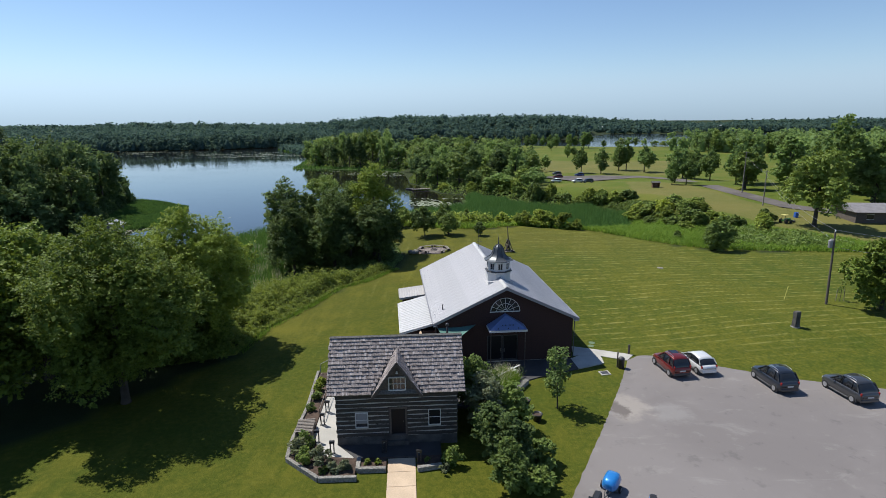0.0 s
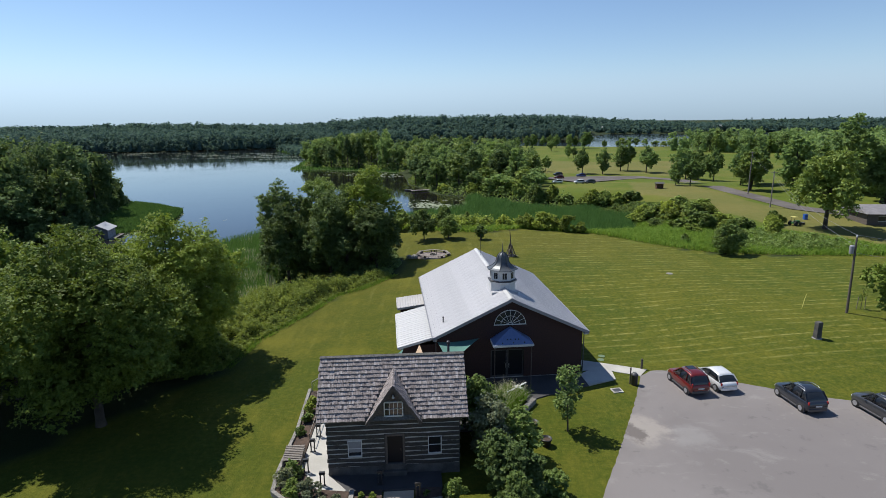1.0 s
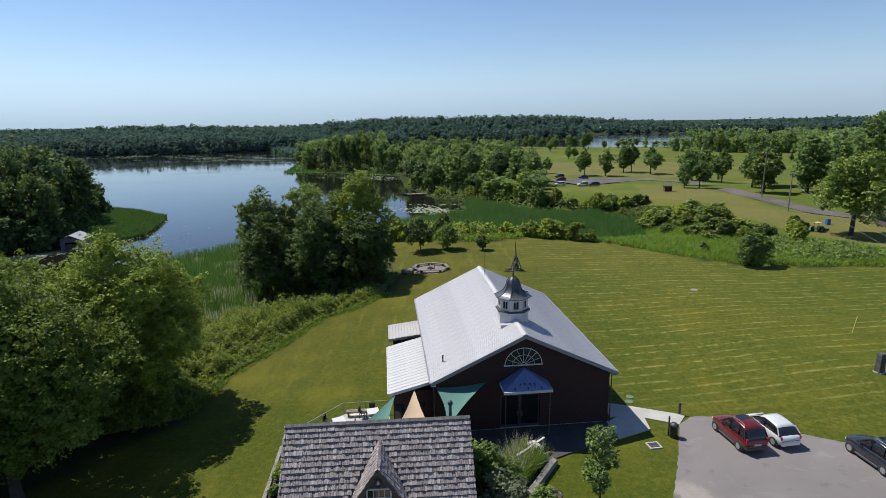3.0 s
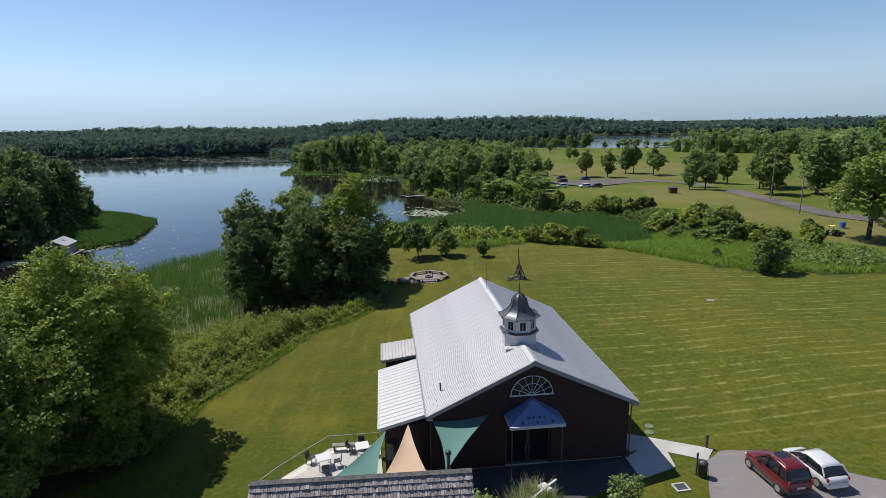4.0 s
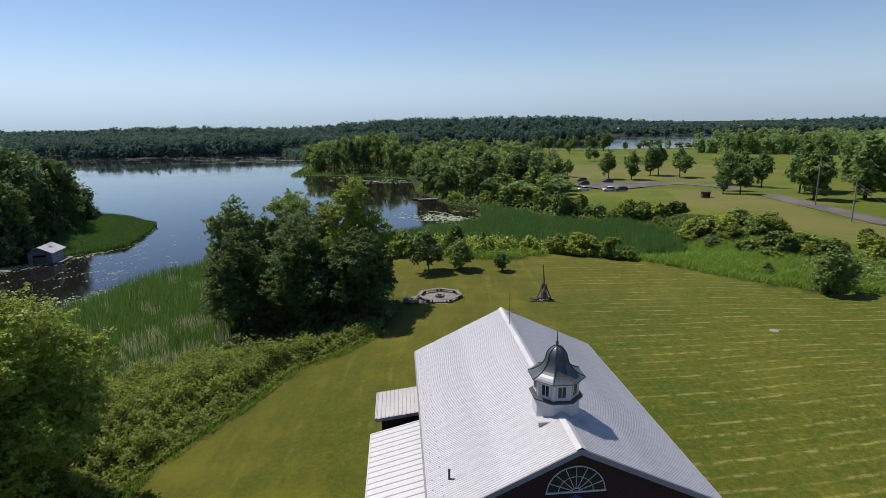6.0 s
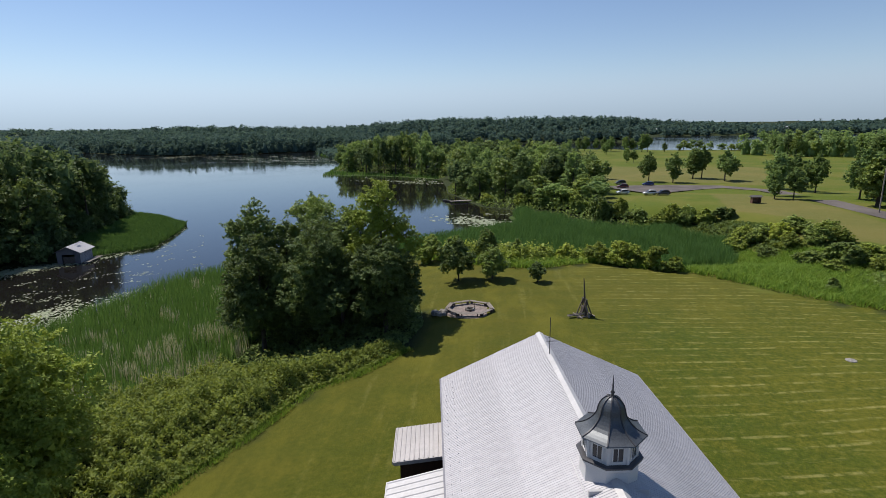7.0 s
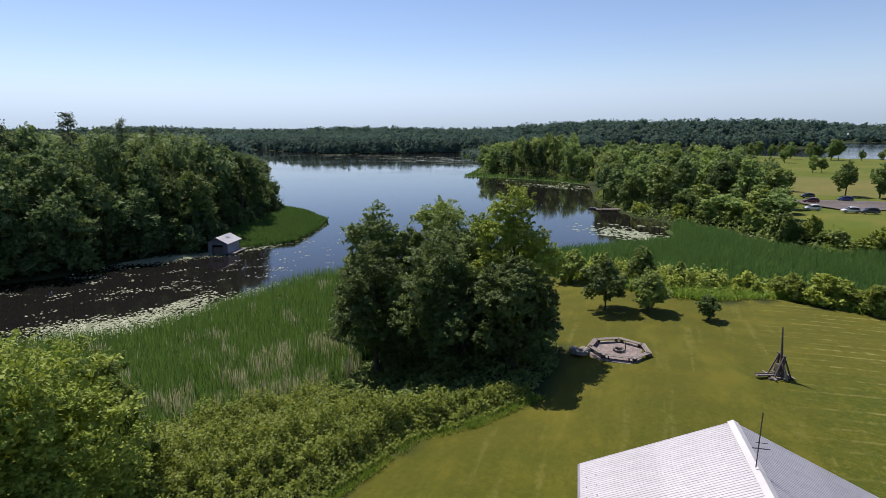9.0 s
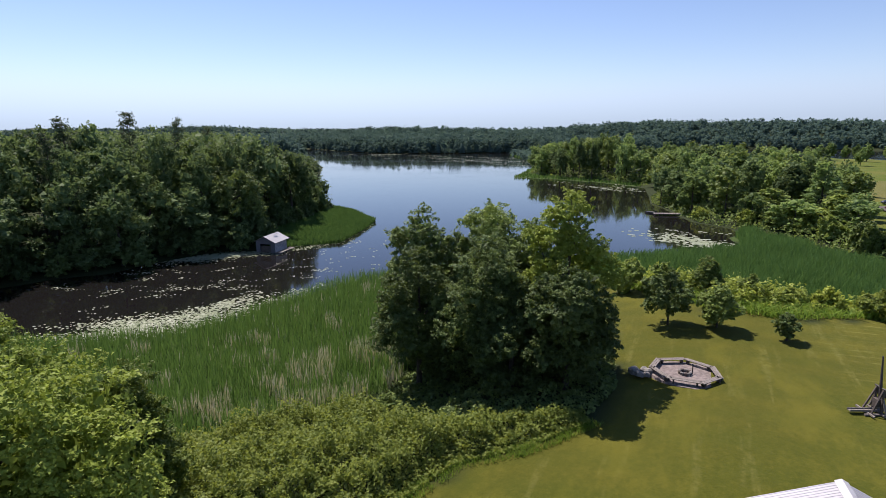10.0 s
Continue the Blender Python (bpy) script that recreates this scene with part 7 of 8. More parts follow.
post_thing(17.1, 47.7, 1.55, 0.06, "slim dark post beside the walk")
post_thing(19.1, 50.6, 1.0, 0.10, "short dark post beside the walk")
can = thing("litter_bin", pose(17.4, 47.5, 0.02), "black round litter bin beside the walk", "litter bin")
part("drum", Shape().lathe([(0.26, 0), (0.28, 0.05), (0.28, 0.85), (0.30, 0.88)], 16), BLACK, can, smooth=True)
part("lid", Shape().lathe([(0.30, 0.88), (0.30, 0.94), (0.18, 1.08), (0.05, 1.12)], 16), TRIM_DARK, can, smooth=True)
grate = thing("drain_grate", pose(15.6, 46.4, 0.02, 0, 0, 10), "square metal drain cover in the grass", "drain cover")
part("frame", Shape().box(-0.45, -0.38, -0.05, 0.45, -0.28, 0.06).box(-0.45, 0.28, -0.05, 0.45, 0.38, 0.06).box(-0.45, -0.28, -0.05, -0.35, 0.28, 0.06).box(0.35, -0.28, -0.05, 0.45, 0.28, 0.06), CONCRETE, grate)
part("plate", Shape().box(-0.35, -0.28, -0.05, 0.35, 0.28, 0.03), TRIM_DARK, grate)
for x, y in ((16.2, 53.4), (15.9, 52.6)):
    single("manhole_cover", Shape().lathe([(0.32, -0.05), (0.32, 0.04), (0.26, 0.06)], 16), plain("pale_green_plastic", (0.11, 0.16, 0.09), 0.8), "round pale green cover in the grass", "cover", on_land(x, y), "round covers")


# ---- vehicles ----
ALLOY = plain("alloy", (0.40, 0.40, 0.42), 0.35, 0.6, vary=0.1)


def loft(rings):
    s = Shape()
    n = len(rings[0])
    vs = [p for r in rings for p in r]
    fs = [(i * n + k, i * n + (k + 1) % n, (i + 1) * n + (k + 1) % n, (i + 1) * n + k) for i in range(len(rings) - 1) for k in range(n)]
    fs += [tuple(range(n - 1, -1, -1)), tuple(range((len(rings) - 1) * n, len(rings) * n))]
    return s.add(vs, fs)


def car(m, label, mat, L=4.55, W=1.82, H=1.68, hood=1.02, belt=1.02, wb=2.7, boxy=0.7, rails=False, group="parked cars", sunroof=False, nose=0.0):
    """A passenger car, nose along +y."""
    t = thing("car", m, label, "car", group)
    hw = W / 2
    front, rear = L / 2, -L / 2

    def ring(y, w, z0, z1, crown=0.05):
        half = [(0.70, z0), (0.90, z0 + 0.07), (0.985, z0 + 0.24), (1.0, z0 + (z1 - z0) * 0.55), (0.975, z1 - 0.12), (0.90, z1 - 0.02), (0.70, z1 + crown * 0.6)]
        return [(w * a, y, z) for a, z in half] + [(0, y, z1 + crown)] + [(-w * a, y, z) for a, z in half[::-1]]
    st = [(rear, 0.70, 0.50, 0.82), (rear + 0.04, 0.86, 0.38, belt - 0.14), (rear + 0.14, 0.94, 0.30, belt - 0.03), (rear + 0.45, 0.985, 0.24, belt), (-0.5, 1.0, 0.22, belt), (front - 1.5, 1.0, 0.22, belt - 0.02), (front - 1.15, 0.99, 0.23, hood),
          (front - 0.7, 0.97, 0.24, hood - 0.05), (front - 0.32, 0.91, 0.27, hood - 0.13), (front - 0.12, 0.80, 0.30, hood - 0.26), (front - 0.02, 0.66, 0.36, 0.66), (front, 0.50, 0.42, 0.58)]
    part("body", loft([ring(y, hw * w, z0, z1) for y, w, z0, z1 in st]), mat, t, smooth=True)
    # greenhouse: a curved shell of dark glass under a painted roof
    gw0, gw1 = hw * 0.93, hw * 0.73
    e = rear + 0.10 + (1 - boxy) * 0.25
    run = [(e, belt), (e + 0.13, belt + 0.22), (e + 0.30 + (1 - boxy) * 0.2, H - 0.16), (e + 0.52 + (1 - boxy) * 0.35, H - 0.05), (e + 1.1 + (1 - boxy) * 0.3, H - 0.005), (0.0, H), (front - 2.15 + nose, H - 0.045), (front - 1.90 + nose, H - 0.13), (front - 1.45 + nose, belt + (H - belt) * 0.42), (front - 1.08 + nose, belt - 0.01)]

    def arch(y, z, out=0.0, low=None):
        f = max(0.0, (z - belt) / (H - belt))
        w = gw0 + (gw1 - gw0) * f
        zl = belt - 0.05 if low is None else low
        sh = min(0.10, 0.5 * max(z - zl, 0.02))
        wl = gw0 + (gw1 - gw0) * max(0.0, (zl - belt) / (H - belt))
        half = [(wl + out, zl), (w + 0.02 + out, z - sh), (w - 0.09 + out, z - 0.02 + out), (w * 0.5, z + 0.018 + out)]
        return [(a, y, b) for a, b in half] + [(0, y, z + 0.025 + out)] + [(-a, y, b) for a, b in half[::-1]]
    part("cabin_glass", loft([arch(y, z) for y, z in run]), GLASS, t, "dark tinted windows", True)
    roof = part("roof", loft([arch(y, z, 0.014, z - 0.13) for y, z in run[2:8]]), mat, t, smooth=True)
    if sunroof:
        part("sunroof", Shape().cbox(-0.36, -0.62, H + 0.028, 0.36, 0.02, H + 0.046, None, 0.008), GLASS, roof, "dark sunroof")
    yb = -0.12
    for sx in (-1, 1):
        def at(y, z, o=0.012):
            f = max(0.0, (z - belt) / (H - belt))
            return (sx * (gw0 + (gw1 - gw0) * f + o), y, z)
        part("pillar", Shape().beam(at(run[0][0] + 0.10, belt), at(run[2][0] + 0.10, H - 0.14), 0.02, 0.14 if boxy > 0.8 else 0.18), mat, t)
        part("pillar", Shape().beam(at(front - 1.14 + nose, belt), at(front - 1.93 + nose, H - 0.14), 0.05, 0.07), mat, t)
        part("pillar", Shape().beam(at(yb, belt), at(yb - 0.06, H - 0.12), 0.03, 0.07), BLACK, t)
        part("pillar", Shape().beam(at(yb - 0.95, belt), at(yb - 0.92, H - 0.12), 0.03, 0.09), mat if boxy > 0.8 else BLACK, t)
        part("tail_light", Shape().cbox(sx * hw * 0.84 - 0.06, rear + 0.03, belt - 0.22, sx * hw * 0.84 + 0.06, rear + 0.17, belt + (0.12 if boxy > 0.8 else 0.0), None, 0.03), RED_LAMP, t, "red tail light")
        part("headlight", Shape().cbox(sx * hw * 0.66 - 0.17, front - 0.36, 0.66, sx * hw * 0.66 + 0.12, front - 0.13, 0.78, None, 0.04), CLEAR_LAMP, t, "clear headlight")
        part("mirror", Shape().cbox(sx * (hw + 0.07) - 0.08, front - 1.60, belt - 0.03, sx * (hw + 0.07) + 0.08, front - 1.49, belt + 0.11, None, 0.03), mat, t)
        part("door_handle", Shape().box(sx * hw - 0.015, -0.35, belt - 0.20, sx * hw + 0.02, -0.17, belt - 0.17), mat, t)
        if rails:
            part("roof_rail", Shape().tube([(sx * (gw1 - 0.07), run[3][0], H - 0.01), (sx * (gw1 - 0.06), run[3][0] + 0.15, H + 0.07), (sx * (gw1 - 0.06), front - 2.4, H + 0.07), (sx * (gw1 - 0.07), front - 2.2, H - 0.02)], 0.022, 6), CHROME, roof, "bright roof rail")
        part("sill", Shape().cbox(sx * (hw - 0.05) - 0.05, -wb / 2 + 0.40, 0.22, sx * (hw - 0.05) + 0.055, wb / 2 - 0.40, 0.34, None, 0.02), TRIM_DARK, t)
        for y in (-wb / 2, wb / 2):
            w = part("wheel", Shape().lathe([(0.20, -0.10), (0.315, -0.11), (0.345, -0.07), (0.345, 0.07), (0.315, 0.11), (0.235, 0.115)], 20, m=pose(sx * (hw - 0.095), y, 0.345, 0, 90 * sx, 0)), RUBBER, t, "black tyre", True)
            part("rim", Shape().lathe([(0.205, 0.06), (0.205, 0.120), (0.17, 0.126), (0.08, 0.119), (0.05, 0.13), (0.02, 0.13)], 16, m=pose(sx * (hw - 0.095), y, 0.345, 0, 90 * sx, 0)), ALLOY, w, "bright alloy rim")
            part("wheel_arch", Shape().tube([(sx * (hw - 0.26), y, 0.36), (sx * (hw - 0.02), y, 0.36)], 0.385, 20), TRIM_DARK, t)
    part("bumper", Shape().cbox(-hw * 0.84, rear - 0.03, 0.36, hw * 0.84, rear + 0.14, 0.60, None, 0.06), mat if boxy < 0.65 else TRIM_DARK, t)
    part("number_plate", Shape().box(-0.26, rear - 0.02, 0.70, 0.26, rear + 0.03, 0.82), TRIM_WHITE, t, "pale number plate")
    return t


def park_at(rx, ry, fx, fy, sx=0.9, z=0.03):
    """Pose of a car whose near-side rear and front wheels touch at the given places."""
    d = Vector((fx - rx, fy - ry, 0)).normalized()
    side = Vector((d.y, -d.x, 0))
    c = Vector(((rx + fx) / 2, (ry + fy) / 2, z)) + side * sx
    return Matrix.Translation(c) @ Matrix.Rotation(math.atan2(d.y, d.x) - math.pi / 2, 4, 'Z')


car(park_at(21.1, 45.7, 20.7, 48.3), "red station wagon with roof rails parked on the asphalt", CAR_RED, 3.98, 1.80, 1.86, 1.06, 1.08, 2.52, 0.95, True, sunroof=True)
car(park_at(23.7, 46.2, 23.3, 48.6), "white hatchback parked on the asphalt", CAR_WHITE, 3.78, 1.70, 1.60, 0.96, 1.00, 2.4, 0.62, nose=0.38)
car(park_at(28.8, 42.8, 28.5, 45.5), "dark blue sport utility car parked on the asphalt", CAR_BLUE, 4.05, 1.85, 1.84, 1.08, 1.11, 2.58, 0.6, True)
car(park_at(34, 40.9, 33.6, 43.7), "dark grey sport utility car with bright roof rails", CAR_GREY, 4.15, 1.90, 1.84, 1.08, 1.12, 2.66, 0.6, True)
for x, y, mat, lab, r in ((41.3, 205.1, CAR_WHITE, "small white car far off in the park", 100), (48.1, 200, CAR_WHITE, "white saloon far off in the park", 95), (51.3, 197.9, CAR_GREY, "grey car far off in the park", 95), (48.2, 239.5, CAR_GREY, "grey car under the park trees", 100), (57, 235.3, CAR_MID_BLUE, "blue car under the park trees", 85), (46, 225.9, CAR_RED, "dark red car in the park", 90)):
    car(on_land(x, y, r, 0.88, dz=0.14), lab, mat, group="cars in the park")


def cargo_trailer():
    t = thing("cargo_trailer", pose(11.5, 30.2, 0.03, 0, 0, -32) @ Matrix.Scale(0.9, 4), "small bright blue rounded cargo trailer", "trailer")
    rings = []
    for y, w, z0, z1 in ((-0.80, 0.26, 0.50, 0.80), (-0.74, 0.42, 0.40, 1.00), (-0.45, 0.54, 0.34, 1.14), (0.10, 0.56, 0.32, 1.20), (0.50, 0.55, 0.32, 1.16), (0.66, 0.50, 0.34, 1.04), (0.74, 0.38, 0.40, 0.90)):
        ring_p = []
        for k in range(16):
            c, q = math.cos(k * math.pi / 8), math.sin(k * math.pi / 8)
            g = (abs(c) ** 4 + abs(q) ** 4) ** -0.25
            ring_p.append((w * c * g * (0.88 if q > 0.3 else 1.0), y, (z0 + z1) / 2 + (z1 - z0) / 2 * q * g))
        rings.append(ring_p)
    part("shell", loft(rings), BIKE_BLUE, t, "glossy blue shell", True)
    part("tongue", Shape().tube([(0.25, -0.5, 0.36), (0, -1.6, 0.38)], 0.03, 8).tube([(-0.25, -0.5, 0.36), (0, -1.6, 0.38)], 0.03, 8), BLACK, t, "black drawbar")
    for sx in (-1, 1):
        w = part("wheel", Shape().tube([(sx * 0.55, 0.0, 0.25), (sx * 0.68, 0.0, 0.25)], 0.25, 14), RUBBER, t, "black tyre")
        part("rim", Shape().tube([(sx * 0.60, 0.0, 0.25), (sx * 0.69, 0.0, 0.25)], 0.15, 10), CHROME, w)
        part("tail_light", Shape().box(sx * 0.3 - 0.06, 0.78, 0.5, sx * 0.3 + 0.06, 0.82, 0.58), RED_LAMP, t)


cargo_trailer()


def trike(x, y, r, mat, lab):
    t = thing("motor_trike", pose(x, y, 0.03, 0, 0, r), lab, "motor trike", "motor trikes")
    body = []
    for yy, w, z0, z1 in ((-1.15, 0.16, 0.45, 0.75), (-0.7, 0.26, 0.35, 0.85), (0.0, 0.30, 0.28, 0.80), (0.6, 0.38, 0.26, 0.92), (1.0, 0.30, 0.28, 0.78), (1.3, 0.12, 0.32, 0.55)):
        body.append([(w * math.cos(a * math.pi / 5), yy, (z0 + z1) / 2 + (z1 - z0) / 2 * math.sin(a * math.pi / 5)) for a in range(10)])
    part("body", loft(body), mat, t, smooth=True)
    part("seat", Shape().cbox(-0.2, -0.9, 0.80, 0.2, 0.1, 0.94, None, 0.05), BLACK, t, "black seat")
    part("windscreen", Shape().box(-0.22, 0.62, 0.9, 0.22, 0.65, 1.28, Matrix.Translation((0, 0.35, 0)) @ Matrix.Rotation(radians(20), 4, 'X')), GLASS, t)
    part("handlebar", Shape().tube([(-0.42, 0.3, 1.02), (-0.15, 0.5, 1.05), (0.15, 0.5, 1.05), (0.42, 0.3, 1.02)], 0.02, 6), BLACK, t)
    for px, py, wd in ((-0.62, 0.85, 0.2), (0.62, 0.85, 0.2), (0, -1.0, 0.24)):
        w = part("wheel", Shape().tube([(px - wd / 2, py, 0.31), (px + wd / 2, py, 0.31)], 0.31, 16), RUBBER, t, "black tyre")
        part("rim", Shape().tube([(px - wd / 2 - 0.01, py, 0.31), (px + wd / 2 + 0.01, py, 0.31)], 0.2, 10), CHROME, w)
    for sx in (-1, 1):
        part("fender", Shape().cbox(sx * 0.62 - 0.13, 0.6, 0.60, sx * 0.62 + 0.13, 1.1, 0.66, None, 0.03), mat, t)


trike(9.9, 28.1, 150, BLACK, "black three-wheeled touring motorcycle hitched to a trailer")
trike(13.3, 27.7, 170, BIKE_BLUE, "blue three-wheeled touring motorcycle")

# ---- on the lawn ----
st = thing("stone_pillar", on_land(38.7, 56.2, 15), "rough dark standing stone pillar on the lawn", "stone pillar")
part("shaft", loft([[(0.40 * k * c, 0.36 * k * s, z) for c, s in ((-1, -0.9), (0, -1), (1, -0.85), (1, 0.9), (0.1, 1), (-0.95, 0.8))] for z, k in ((-0.2, 0.86), (0.3, 0.78), (1.0, 0.72), (1.6, 0.76), (1.75, 0.66))]), STONE_DARK, st)
part("foot", Shape().lathe([(0.48, -0.1), (0.46, 0.04), (0.36, 0.08)], 9), STONE, st)
stake = thing("marker_stake", on_land(42.5, 64.8), "thin leaning yellow marker stake", "stake")
part("rod", Shape().beam((0, 0, -0.2), (0.55, 0.3, 1.7), 0.035), plain("yellow_paint", (0.5, 0.45, 0.12), 0.6), stake)


def utility_pole():
    t = thing("utility_pole", on_land(46.7, 63.3), "leaning dark wooden utility pole with a transformer", "utility pole")
    top_p = Vector((-0.25, 0.0, 8.8))
    part("pole", Shape().tube([(0, 0, -0.5), top_p * 0.5, top_p], [0.15, 0.125, 0.10], 10), WOOD_DARK, t)
    q = top_p * 0.84
    part("transformer", Shape().lathe([(0.05, q.z - 0.45), (0.24, q.z - 0.42), (0.25, q.z + 0.40), (0.18, q.z + 0.5), (0.05, q.z + 0.55)], 14, (q.x - 0.40, q.y)), FASCIA, t, "pale grey transformer can")
    part("bracket", Shape().beam((q.x - 0.4, q.y, q.z + 0.2), (q.x, q.y, q.z + 0.2), 0.08), BLACK, t)
    part("insulator", Shape().lathe([(0.05, 8.75), (0.08, 8.83), (0.05, 8.92), (0.08, 9.0), (0.03, 9.08)], 8, (top_p.x, top_p.y)), WHITE_PLASTIC, t)
    return top_p + Vector((46.7, 63.3, float(land(46.7, 63.3)) + 0.25))


def wire(a, b, sag, label):
    a, b = Vector(a), Vector(b)
    pts = [a.lerp(b, k / 12) - Vector((0, 0, sag * 4 * (k / 12) * (1 - k / 12))) for k in range(13)]
    single("overhead_wire", Shape().tube(pts, 0.013, 5), FASCIA, label, "wire", group="overhead wires")


ptop = utility_pole()
wire(ptop, (81.4, 139.6, float(land(70, 125.4)) + 8.7), 1.2, "thin pale overhead wire between poles")
wire(ptop - Vector((0, 0, 1.2)), (81.4, 139.6, float(land(70, 125.4)) + 8.2), 1.2, "thin pale overhead wire below the first")
wire((81.4, 139.6, float(land(70, 125.4)) + 8.7), (86.2, 159.2, float(land(71.8, 138.8)) + 11.5), 0.5, "thin pale overhead wire along the park road")
wire(ptop, (70, 50.8, 9.6), 0.7, "thin pale overhead wire to the next pole")
wire(ptop - Vector((0, 0, 2.0)), (70, 50.8, 7.4), 0.7, "thin pale lower wire to the next pole")
for x, y, h in ((86.2, 159.2, 12.0), (81.4, 139.6, 9.0)):
    t = thing("park_pole", on_land(x, y), "wooden pole beside the park road", "pole", "park poles")
    part("shaft", Shape().tube([(0, 0, -0.3), (0, 0, h)], [0.16, 0.11], 8), WOOD_GREY, t)
    part("crossarm", Shape().beam((-0.8, 0, h - 0.4), (0.8, 0, h - 0.4), 0.1), WOOD_GREY, t)


def fire_circle():
    z = float(land(-1, 89.3))
    single("gravel_pad", Shape().lathe([(3.1, -0.2), (3.0, 0.04), (2.6, 0.08)], 18), plain("gravel", (0.20, 0.165, 0.15), 0.95, vary=0.35, scale=12, relief=0.02), "grey gravel pad under the benches", "gravel pad", pose(-0.8, 89.6, z) @ Matrix.Diagonal((1.02, 0.86, 1, 1)), kind="structure")
    for k in range(7):
        a = math.radians(15 + k * 360 / 7)
        t = thing("plank_bench", pose(-1.1 + 2.35 * math.cos(a), 89.6 + 2.05 * math.sin(a), z + 0.02, 0, 0, math.degrees(a) + 90), "weathered plank bench in the fire circle", "bench", "benches round the fire")
        for j in (-1, 0, 1):
            part("seat_plank", Shape().cbox(-1.15, j * 0.16 - 0.072, 0.38, 1.15, j * 0.16 + 0.072, 0.43, None, 0.01), WOOD_GREY, t)
        for u in (-0.85, 0.85):
            part("leg", Shape().box(u - 0.06, -0.2, -0.05, u + 0.06, 0.2, 0.38), WOOD_DARK, t)
    f = thing("fire_pit", pose(-1.1, 89.6, z + 0.06), "small ring of dark fire stones", "fire pit")
    for k in range(9):
        a = k * 2 * math.pi / 9
        part("stone", Shape().cbox(-0.14, -0.1, -0.05, 0.14, 0.1, 0.26, pose(0.42 * math.cos(a), 0.42 * math.sin(a), 0, 0, 0, math.degrees(a) + 90), 0.04), WOOD_DARK if k % 2 else STONE, f)
    part("grill_post", Shape().tube([(0.55, 0.25, 0), (0.55, 0.25, 0.8)], 0.04, 6), BLACK, f)
    rocks = thing("rock_pile", pose(-4.3, 88.4, z), "pile of pale rocks beside the fire circle", "rocks")
    rr = random.Random(4)
    for k in range(11):
        s_ = rr.uniform(0.18, 0.4)
        part("rock", Shape().cbox(-s_, -s_ * 0.7, -0.1, s_, s_ * 0.7, s_ * 0.9, pose(rr.uniform(-0.8, 0.8), rr.uniform(-0.6, 0.6), 0, rr.uniform(-15, 15), rr.uniform(-15, 15), rr.uniform(0, 180)), s_ * 0.3), STONE, rocks)


fire_circle()


def trebuchet():
    t = thing("trebuchet", on_land(11.2, 88.3, -66, 0.92), "weathered timber trebuchet with its arm upright", "trebuchet")
    for x in (-0.45, 0.45):
        part("ground_beam", Shape().beam((x, -1.2, 0.1), (x, 1.0, 0.1), 0.14), WOOD_GREY, t)
        for y in (-0.75, 0.75):
            part("strut", Shape().beam((x, y, 0.12), (x * 0.75, 0, 2.05), 0.11), WOOD_DARK, t)
        part("upright", Shape().beam((x, 0, 0.12), (x * 0.75, 0, 2.15), 0.14), WOOD_DARK, t)
        part("side_brace", Shape().beam((x * 2.1, 0.1, 0.08), (x * 0.85, 0.0, 1.35), 0.11), WOOD_GREY, t)
    for y in (-0.85, 0.0, 0.8):
        part("cross_beam", Shape().beam((-0.95, y, 0.17), (0.95, y, 0.17), 0.12), WOOD_GREY, t)
    part("axle", Shape().tube([(-0.55, 0, 2.1), (0.55, 0, 2.1)], 0.06, 8), BLACK, t)
    part("throwing_arm", Shape().tube([(0, 0.08, 1.2), (0, 0.0, 2.1), (-0.05, -0.20, 4.6)], [0.11, 0.11, 0.05], 8), WOOD_DARK, t)
    part("counterweight", Shape().cbox(-0.28, -0.32, 0.62, 0.28, 0.24, 1.25, None, 0.03), WOOD_DARK, t, "dark counterweight box")
    part("trough", Shape().box(-0.16, -2.1, 0.22, 0.16, 0.5, 0.27).box(-0.2, -2.1, 0.22, -0.165, 0.5, 0.36).box(0.165, -2.1, 0.22, 0.2, 0.5, 0.36), WOOD_GREY, t, "pale wooden trough")


trebuchet()
for x, y, r in ((32.8, 79.2, 0.5),):
    single("bare_patch", Shape().lathe([(r, -0.1), (r * 0.9, 0.05), (r * 0.3, 0.12)], 9), STONE, "pale stone lying in the grass", "stone", on_land(x, y))

